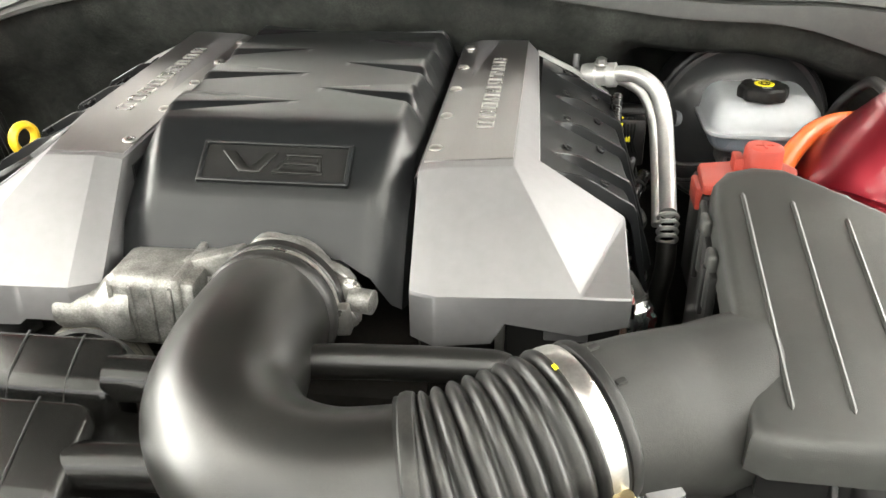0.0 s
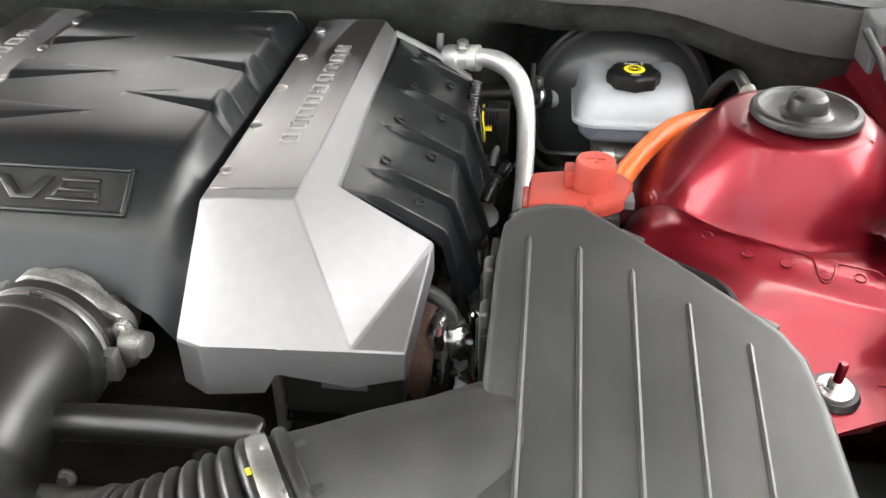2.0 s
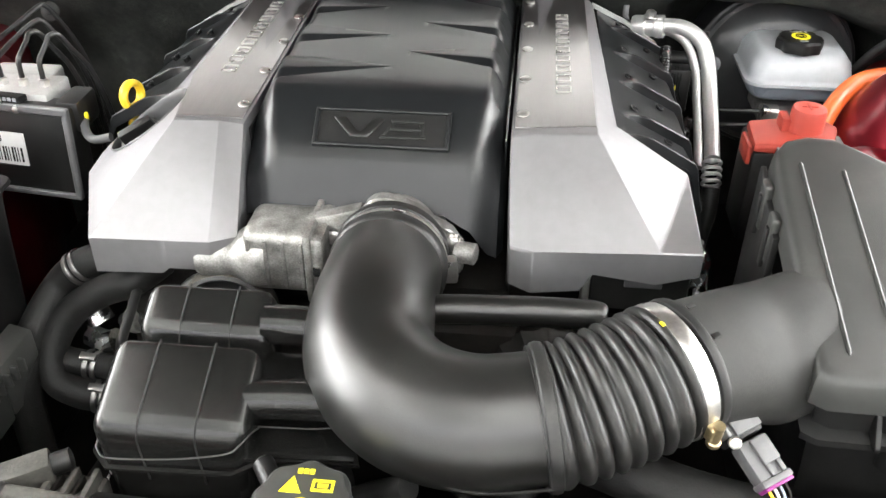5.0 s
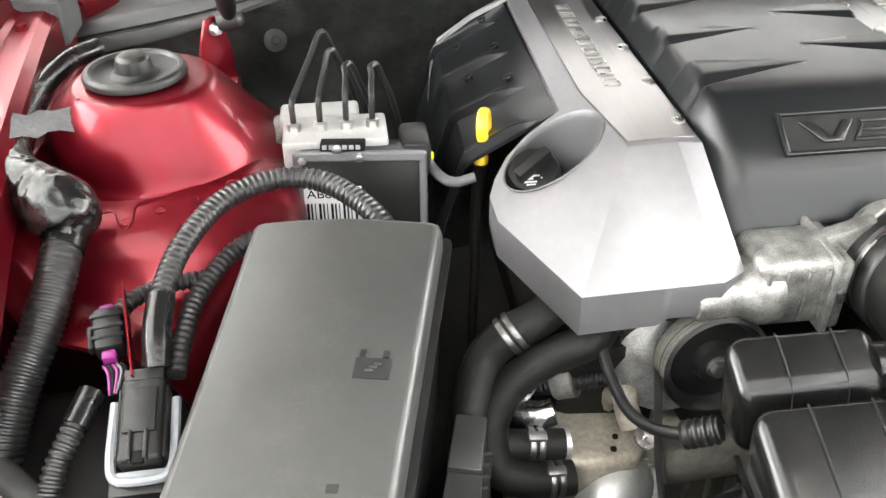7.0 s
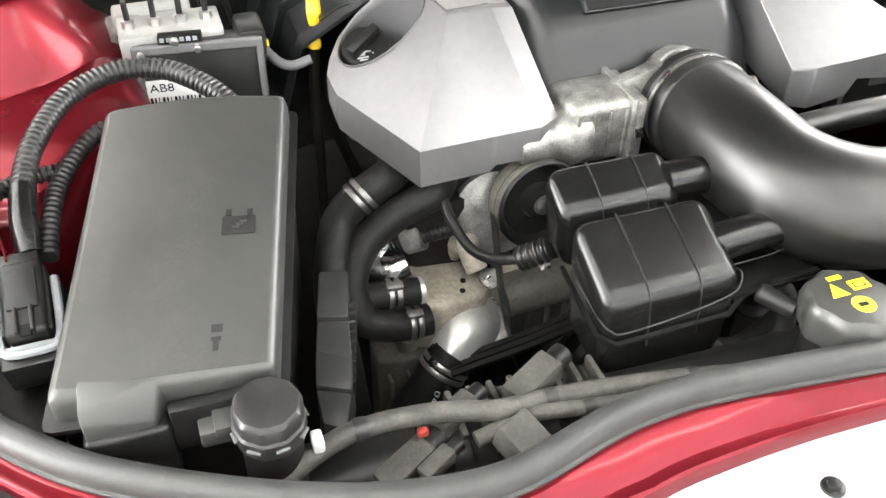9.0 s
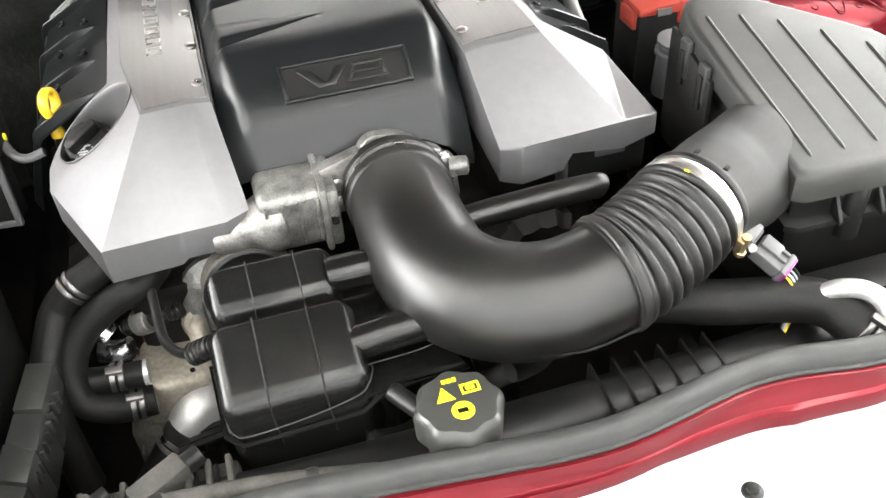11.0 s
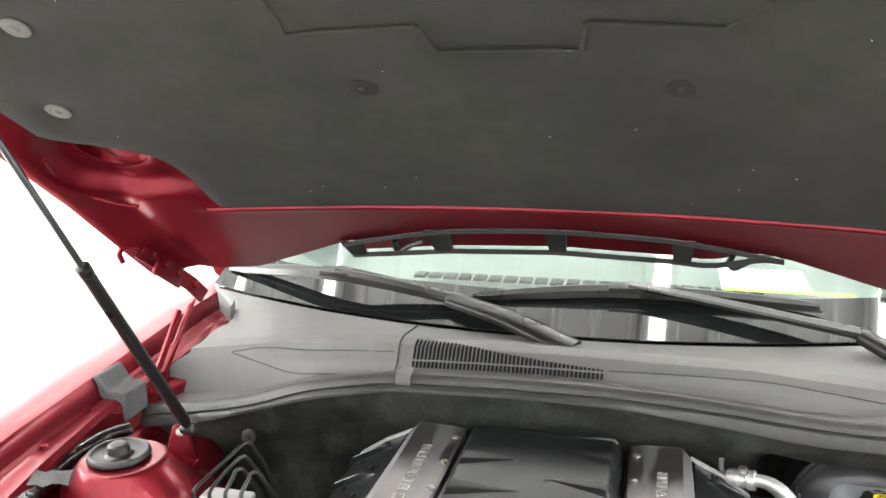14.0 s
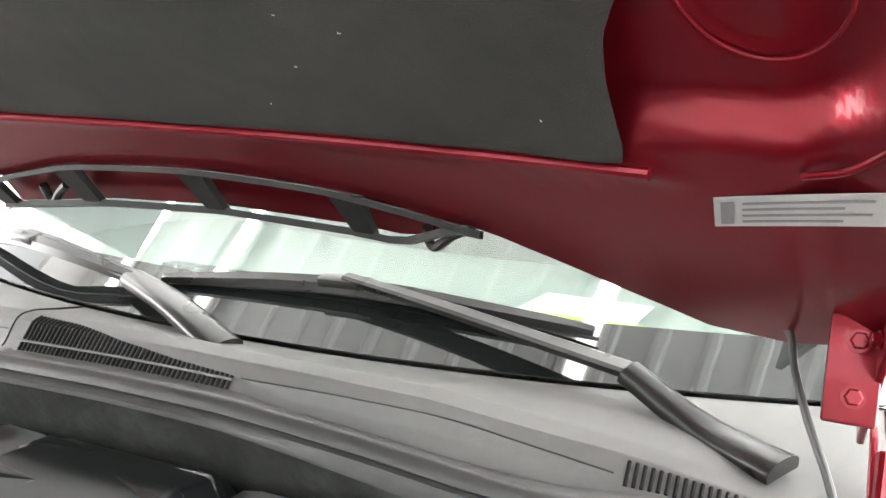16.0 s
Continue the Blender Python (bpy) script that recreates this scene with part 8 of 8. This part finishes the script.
elb = part("elbow", tube([(-0.188, 0.552, 0.640), (-0.195, 0.545, 0.652), (-0.205, 0.536, 0.655), (-0.216, 0.526, 0.650), (-0.228, 0.518, 0.640), (-0.238, 0.513, 0.630)], lambda s: 0.030 - 0.008 * smooth_step(0.25, 0.9, s), 26), M_PIPE, pump, "bright cast hose elbow")
part("elbow_dome", lathe([(0.0335, -0.010), (0.0340, -0.002), (0.0330, 0.006), (0.0300, 0.013), (0.0245, 0.0185), (0.0170, 0.0225), (0.0085, 0.0245), (0.001, 0.025)], (-0.199, 0.545, 0.655), (-0.18, -0.50, 0.85), 36), M_PIPE, elb)
part("elbow_rim", ring((-0.197, 0.548, 0.649), (-0.18, -0.50, 0.85), 0.0345, 0.0028, 36, 8, 1.4), M_VALVE, elb)
part("elbow_plug", lathe([(0.0055, 0), (0.0055, 0.003), (0.004, 0.004), (0.001, 0.0042)], (-0.2065, 0.530, 0.6765), (-0.2, -0.45, 0.87), 14), M_STEEL, elb)
part("elbow_rib", tube([(-0.172, 0.536, 0.664), (-0.166, 0.545, 0.655), (-0.168, 0.553, 0.645), (-0.180, 0.536, 0.632)], 0.0030, 8), M_PIPE, elb)
for x, y in ((-0.226, 0.556), (-0.165, 0.560)):
    bm = bmesh.new()
    hexbolt(bm, (x, y, 0.668), (-0.1, -0.3, 0.95), 0.007, 0.008)
    part("flange_bolt", bm, M_STEEL, pump)
# casting holes, their shade set on as black discs
for x, y, z in ((-0.225, 0.565, 0.7015), (-0.200, 0.558, 0.7005), (-0.205, 0.545, 0.6995)):
    part("cast_hole", lathe([(0.0028, -0.003), (0.0028, 0.0008), (0.0005, 0.0009)], (x, y, z), (0, -0.1, 1), 10), M_PRINT, pump)
for pts, r in (([(-0.175, 0.60, 0.735), (-0.182, 0.585, 0.735), (-0.190, 0.570, 0.728), (-0.186, 0.556, 0.712)], 0.011), ([(-0.16, 0.575, 0.69), (-0.13, 0.572, 0.69), (-0.09, 0.57, 0.695)], 0.016), ([(-0.25, 0.585, 0.66), (-0.255, 0.57, 0.63), (-0.25, 0.565, 0.58)], 0.014)):
    part("cast_arm", tube(pts, r, 14), M_GREYCAST, pump)
part("front_web", prism([(-0.176, 0.556), (-0.150, 0.545), (-0.110, 0.546), (-0.075, 0.556), (-0.075, 0.600), (-0.176, 0.610)], 0.60, lambda x, y: 0.690 - 0.35 * (x + 0.176), 0.006, 3), M_CASTING, pump, "grey ribbed front casting")
part("lower_web", prism([(-0.290, 0.560), (-0.262, 0.546), (-0.225, 0.545), (-0.205, 0.556), (-0.205, 0.60), (-0.29, 0.60)], 0.50, lambda x, y: 0.620 + 0.25 * (x + 0.26), 0.006, 3), M_CASTING, pump)
for k in range(4):
    part("cast_rib", box((-0.156 + 0.022 * k, 0.538, 0.605), (-0.152 + 0.022 * k, 0.552, 0.672 - 0.006 * k), bevel=0.001), M_CASTING, pump)
    part("cast_rib", box((-0.283 + 0.018 * k, 0.538, 0.520), (-0.279 + 0.018 * k, 0.552, 0.600 + 0.005 * k), bevel=0.001), M_CASTING, pump)
part("pulley_bracket", lathe([(0.044, -0.03), (0.046, -0.01), (0.042, 0.0), (0.030, 0.004), (0.012, 0.004)], (-0.158, 0.578, 0.760), (-0.2, -0.9, 0.3), 32), M_ALU, pump)
for x, y, z in ((-0.150, 0.556, 0.675), (-0.118, 0.560, 0.705), (-0.262, 0.560, 0.655), (-0.240, 0.570, 0.612)):
    bm = bmesh.new()
    hexbolt(bm, (x, y - 0.012, z), (0, -1, 0.3), 0.007, 0.010)
    part("bolt", bm, M_STEEL, pump)
for y, z in ((0.547, 0.711), (0.527, 0.690)):
    part("spigot", lathe([(0.013, 0), (0.013, 0.03), (0.010, 0.031)], (-0.245, y, z), (-1, 0, 0), 18), M_PIPE, pump)

GH = "black coolant hoses"


def hose(pts, r, label, clamps=(), steel=M_CLAMP):
    h = thing("coolant_hose", pts[0], label, "coolant hose", GH)
    part("hose", tube(pts, r, 18), M_HOSE, h)
    for i in clamps:
        a, b = Vector(pts[max(i - 1, 0)]), Vector(pts[min(i + 1, len(pts) - 1)])
        for o in (-0.004, 0.004):
            part("clamp_band", ring(Vector(pts[i]) + (b - a).normalized() * o, b - a, r + 0.0006, 0.0013, 26, 6, 2.2), steel, h, "bare spring clamp")
        part("clamp_tab", box((-0.008, -0.004, 0), (0.008, 0.004, 0.006), plane_pose(Vector(pts[i]) + Vector((0, -0.35, 0.93)) * r, (b - a), (0, 0.9, 0.35)), bevel=0.001), steel, h)
    return h


hose([(-0.235, 0.625, 0.815), (-0.262, 0.598, 0.812), (-0.290, 0.592, 0.800), (-0.312, 0.588, 0.780), (-0.325, 0.566, 0.760), (-0.334, 0.540, 0.735), (-0.335, 0.515, 0.70), (-0.33, 0.50, 0.62)], 0.0165, "fat black heater hose bending down from the cover", (2,))
hose([(-0.205, 0.60, 0.81), (-0.226, 0.574, 0.802), (-0.262, 0.573, 0.786), (-0.295, 0.567, 0.763), (-0.313, 0.551, 0.735), (-0.309, 0.532, 0.706), (-0.285, 0.526, 0.694), (-0.262, 0.527, 0.690), (-0.245, 0.528, 0.689)], 0.0155, "black heater hose curving into the water pump", (7,))
hose([(-0.312, 0.552, 0.715), (-0.296, 0.547, 0.716), (-0.275, 0.547, 0.713), (-0.25, 0.546, 0.711)], 0.0135, "short black hose stub into the pump", (2,))
lowh = hose([(-0.222, 0.518, 0.646), (-0.234, 0.514, 0.633), (-0.250, 0.509, 0.612), (-0.271, 0.507, 0.582), (-0.288, 0.505, 0.55), (-0.295, 0.505, 0.48)], 0.0238, "fat black lower radiator hose with white print", (1,), M_STEEL)
for word, at in (("ENG", Vector((-0.2545, 0.4920, 0.628))), ("LWR", Vector((-0.2588, 0.4911, 0.6205)))):
    part("lettering", words(word, 0.0085, 0.0003, plane_pose(at, (0.659, -0.703, -0.298), (0.5, 0.1, 0.87)), 1.1), M_WHITE, lowh, "white %s print" % word, smooth=False)
hose([(0.16, 0.43, 0.775), (0.21, 0.396, 0.796), (0.27, 0.366, 0.800), (0.325, 0.348, 0.802), (0.358, 0.330, 0.800), (0.375, 0.298, 0.79), (0.40, 0.27, 0.77)], 0.021, "fat black radiator hose below the bellows", (5,))
hose([(0.0, 0.365, 0.803), (0.006, 0.358, 0.790), (0.004, 0.350, 0.765), (-0.012, 0.342, 0.74), (-0.03, 0.34, 0.70)], 0.009, "thin black overflow hose at the coolant cap")
hose([(-0.06, 0.35, 0.76), (-0.02, 0.36, 0.745), (0.04, 0.372, 0.765), (0.07, 0.36, 0.79)], 0.010, "black hose running under the elbow")

bt = thing("breather_pipe", (-0.20, 0.50, 0.78), "thin bent black breather pipe with rubber end", "pipe")
part("pipe", tube([(-0.222, 0.580, 0.806), (-0.220, 0.566, 0.800), (-0.2185, 0.542, 0.790), (-0.214, 0.508, 0.785), (-0.203, 0.483, 0.789), (-0.190, 0.467, 0.798), (-0.178, 0.458, 0.806)], 0.0048, 12), M_ENAMEL, bt)
part("boot", ribbed_tube([(-0.186, 0.463, 0.800), (-0.176, 0.457, 0.808), (-0.165, 0.452, 0.815)], 0.011, 0.006, 0.002, 16), M_RUBBER, bt)
st = thing("pump_sleeve", (-0.235, 0.59, 0.73), "grey ringed sleeve on a black tube", "sleeve")
part("tube", ribbed_tube([(-0.262, 0.603, 0.726), (-0.240, 0.589, 0.741), (-0.20, 0.58, 0.752)], 0.009, 0.005, 0.0012, 14), M_PLASTIC, st)
part("sleeve", lathe([(0.013, -0.010), (0.014, -0.009), (0.014, 0.009), (0.013, 0.010)], (-0.240, 0.590, 0.740), (0.8, -0.4, 0.45), 20), M_ALU, st)
fz = thing("foil_shield", (-0.28, 0.60, 0.72), "crumpled silver foil sleeve among the hoses", "foil sleeve")
part("sleeve", tube([(-0.300, 0.600, 0.765), (-0.290, 0.592, 0.750), (-0.278, 0.585, 0.735)], 0.015, 14), M_FOIL, fz)
part("sleeve", tube([(-0.285, 0.575, 0.725), (-0.268, 0.566, 0.728), (-0.255, 0.565, 0.732)], 0.012, 14), M_FOIL, fz)

def pulley(c, R, axis, label, grooves=5, band=M_GREYCAST):
    p = thing("belt_pulley", c, label, "pulley", "belt pulleys")
    prof = [(R * 0.35, -0.004), (R * 0.4, -0.012), (R * 0.9, -0.013), (R * 0.97, -0.013)]
    for k in range(grooves):
        z = -0.011 + 0.022 * k / grooves
        prof += [(R, z), (R * 0.97, z + 0.011 / grooves)]
    prof += [(R, 0.012), (R * 0.93, 0.014), (R * 0.86, 0.010), (R * 0.8, 0.002), (R * 0.4, 0.001), (R * 0.34, 0.010), (R * 0.18, 0.012)]
    part("wheel", lathe(prof, c, axis, 44), M_ENAMEL, p)
    part("groove_band", lathe([(R * 0.985, -0.010)] + [q for k in range(6) for q in ((R * 1.012, -0.009 + 0.0034 * k), (R * 0.99, -0.0073 + 0.0034 * k))] + [(R * 0.985, 0.0112), (R * 0.95, 0.0105), (R * 0.88, 0.004), (R * 0.79, -0.004)], c, axis, 44), band, p)
    bm = bmesh.new()
    hexbolt(bm, Vector(c) + Vector(axis).normalized() * 0.012, axis, R * 0.16, 0.008)
    part("nut", bm, M_CLAMP, p)
    return p


pulley((-0.128, 0.556, 0.785), 0.046, (0.05, -1, 0.12), "black pulley with worn tan grooves behind the resonator", band=M_CASTING)
pulley((-0.075, 0.500, 0.610), 0.066, (0.05, -1, 0.1), "large black grooved crank pulley", band=M_ENAMEL)
pulley((0.13, 0.51, 0.66), 0.052, (0, -1, 0.1), "black grooved belt pulley under the duct")
bl = thing("drive_belt", (-0.1, 0.50, 0.66), "ribbed black serpentine drive belt", "belt")
for k in range(3):
    part("belt_run", loft([[Vector(p) + Vector((0, -0.008 + 0.008 * k, 0)) + Vector((a, b, c)) for a, b, c in ((0, -0.003, 0.002), (0, 0.003, 0.002), (0, 0.003, -0.002), (0, -0.003, -0.002))] for p in ((-0.235, 0.497, 0.648), (-0.16, 0.495, 0.662), (-0.08, 0.495, 0.680), (0.02, 0.496, 0.70))]), M_RUBBER, bl)
part("belt_run", loft([[Vector(p) + Vector((0, b, c)) for b, c in ((-0.010, 0.002), (0.010, 0.002), (0.010, -0.002), (-0.010, -0.002))] for p in ((-0.176, 0.545, 0.78), (-0.172, 0.525, 0.70), (-0.16, 0.51, 0.62), (-0.13, 0.50, 0.55))]), M_RUBBER, bl)
alt = thing("alternator", (0.17, 0.58, 0.68), "dark finned alternator deep behind the belt", "alternator")
part("case", lathe([(0.055, 0), (0.062, 0.01), (0.062, 0.07), (0.05, 0.085), (0.02, 0.09)], (0.165, 0.63, 0.72), (0.1, -1, 0.05), 32, 16, 0.03), M_BROWN, alt)

# ---- front clutter ----
cap = thing("coolant_tank", (0.008, 0.302, 0.78), "black coolant tank with octagonal cap and yellow warning symbols", "coolant tank")
ccap = part("cap", lathe([(0.030, -0.034), (0.0335, -0.030), (0.0345, -0.010), (0.033, -0.004), (0.030, -0.0008), (0.026, 0.0)], (0.008, 0.302, 0.8425), (0, 0.02, 1), 64, 8, 0.045), M_BOXLID, cap)
part("neck", lathe([(0.026, -0.10), (0.026, -0.035), (0.029, -0.033)], (0.008, 0.302, 0.8425), (0, 0.02, 1), 32), M_PLASTIC, cap)
part("tank", box((-0.03, 0.28, 0.68), (0.09, 0.34, 0.765), bevel=0.012, seg=3), M_PLASTIC, cap, "black plastic coolant tank")
bm = prism([(-0.0085, 0.3035), (0.0065, 0.3035), (-0.001, 0.3175)], 0.8424, 0.8431)
part("warning_triangle", bm, M_YPRINT, ccap, "yellow triangle", smooth=False)
part("warning_disc", lathe([(0.0088, 0.0), (0.0088, 0.0007)], (0.0085, 0.2915, 0.8422), (0, 0.02, 1), 28), M_YPRINT, ccap, "yellow disc")
part("disc_mark", box((0.0045, 0.2895, 0.8426), (0.0125, 0.2935, 0.8433)), M_PRINT, ccap)
bm = bmesh.new()
for lo, hi in (((0.0125, 0.3060, 0.8422), (0.0275, 0.3078, 0.8431)), ((0.0125, 0.3142, 0.8422), (0.0275, 0.3160, 0.8431)), ((0.0125, 0.3078, 0.8422), (0.0143, 0.3142, 0.8431)), ((0.0257, 0.3078, 0.8422), (0.0275, 0.3142, 0.8431)), ((0.0165, 0.3095, 0.8422), (0.0235, 0.3125, 0.8431))):
    add_box(bm, lo, hi)
part("book_symbol", bm, M_YPRINT, ccap, "yellow book symbol", smooth=False)
bm = bmesh.new()
for k in range(3):
    add_box(bm, (0.0005 + 0.0042 * k, 0.3205, 0.8422), (0.0037 + 0.0042 * k, 0.3245, 0.8430))
part("print_bars", bm, M_YPRINT, ccap, "yellow print bars", smooth=False)
part("outlet", lathe([(0.008, 0), (0.008, 0.028), (0.006, 0.03)], (-0.018, 0.325, 0.815), (-0.55, 0.8, 0.1), 16), M_PLASTIC, cap)

rad = thing("radiator", (0, 0.32, 0.66), "black plastic radiator end tank with ribs", "radiator")
part("tank", tube([(-0.42, 0.35, 0.73), (-0.34, 0.330, 0.745), (-0.25, 0.328, 0.750), (-0.1, 0.325, 0.745), (0.1, 0.325, 0.745), (0.3, 0.33, 0.745), (0.42, 0.35, 0.73)], 0.032, 14), M_PLASTIC, rad)
for k in range(9):
    x = -0.32 + 0.017 * k
    part("tank_rib", box((x, 0.302, 0.745), (x + 0.003, 0.356, 0.779), bevel=0.001), M_BROWN, rad)
for k in range(6):
    x = 0.14 + 0.022 * k
    part("tank_rib", box((x, 0.302, 0.745), (x + 0.003, 0.356, 0.779), bevel=0.001), M_PLASTIC, rad)
part("core", box((-0.40, 0.30, 0.42), (0.40, 0.345, 0.72)), M_PLASTIC, rad)
fw = thing("front_loom", (-0.30, 0.33, 0.79), "grey wiring tube along the front panel", "wiring loom", "front wiring looms")
part("loom", tube([(-0.425, 0.312, 0.785), (-0.395, 0.322, 0.797), (-0.360, 0.329, 0.803), (-0.310, 0.327, 0.803), (-0.265, 0.315, 0.803), (-0.225, 0.318, 0.797), (-0.17, 0.318, 0.790), (-0.11, 0.312, 0.785), (-0.06, 0.305, 0.78)], 0.0074, 14), M_DUSTY, fw)
fw2 = thing("front_loom", (-0.28, 0.31, 0.78), "second grey wiring tube along the front panel", "wiring loom", "front wiring looms")
part("loom", tube([(-0.285, 0.305, 0.79), (-0.245, 0.308, 0.797), (-0.20, 0.305, 0.793), (-0.14, 0.302, 0.786), (-0.08, 0.298, 0.78)], 0.0060, 12), M_DUSTY, fw2)
for p, q, r, o in (((-0.360, 0.329, 0.803), (1, 0, 0), 0.0085, fw), ((-0.225, 0.318, 0.797), (1, 0, -0.1), 0.0085, fw), ((-0.110, 0.312, 0.785), (1, -0.1, -0.1), 0.0085, fw), ((-0.200, 0.305, 0.793), (1, 0, -0.1), 0.0065, fw2)):
    part("tape_wrap", ring(p, q, r - 0.0010, 0.0011, 20, 6, 5), M_CONDUIT, o)
part("clip_block", box((-0.014, -0.016, -0.012), (0.014, 0.016, 0.012), plane_pose((-0.2555, 0.2925, 0.792), (0.9, 0.42, 0.0), (-0.42, 0.85, 0.32)), bevel=0.003), M_DUSTY, fw2)
for c, s in (((-0.335, 0.308, 0.776), 0.017), ((-0.315, 0.300, 0.782), 0.011), ((-0.29, 0.335, 0.785), 0.014), ((-0.225, 0.345, 0.785), 0.018)):
    q = thing("wiring_plug", c, "grey plastic plug body at the front panel", "plug", "plugs at the front panel")
    part("body", box((-s * 1.3, -s * 0.6, -s * 0.6), (s * 1.3, s * 0.6, s * 0.6), plane_pose(c, (0.85, 0.45, 0.1), (-0.4, 0.9, 0)), bevel=0.003), M_DUSTY, q)
    part("collar", lathe([(s * 0.5, 0), (s * 0.5, s), (s * 0.3, s * 1.05)], Vector(c) + Vector((0.85, 0.45, 0.1)) * s * 1.1, (0.85, 0.45, 0.1), 14), M_PLASTIC, q)
fb = thing("front_wiring_box", (-0.24, 0.33, 0.74), "dirty ribbed grey plastic wiring box behind the seal", "wiring box")
part("box", box((-0.30, 0.318, 0.735), (-0.165, 0.362, 0.772), bevel=0.004), M_DUSTY, fb)
for k in range(8):
    part("rib", box((-0.290 + 0.0165 * k, 0.316, 0.770), (-0.285 + 0.0165 * k, 0.360, 0.783), bevel=0.0015), M_DUSTY, fb)
rc = thing("red_plug", (-0.318, 0.322, 0.79), "small red wiring plug at the front", "plug")
part("body", box((-0.322, 0.319, 0.788), (-0.314, 0.325, 0.795), bevel=0.002), M_REDCAP, rc)
al = thing("cooler_pipe", (0.37, 0.31, 0.81), "short bent aluminium cooler pipe", "pipe")
part("pipe", tube([(0.345, 0.335, 0.810), (0.360, 0.327, 0.822), (0.378, 0.316, 0.824), (0.386, 0.300, 0.820), (0.388, 0.282, 0.80), (0.39, 0.27, 0.77)], 0.0085, 14), M_PIPE, al)
part("cap", lathe([(0.010, 0), (0.010, 0.010), (0.006, 0.012)], (0.405, 0.305, 0.80), (0, -0.3, 1), 18), M_STEEL, al)
hw = thing("hood_wire", (0.64, 1.1, 1.1), "thin grey hose hanging from the hood to the cowl", "hose")
part("hose", tube([(0.600, 1.170, 1.170), (0.622, 1.155, 1.160), (0.630, 1.12, 1.135), (0.644, 1.08, 1.105), (0.666, 1.045, 1.062), (0.685, 1.02, 1.00)], 0.0035, 10), M_SEAL, hw)
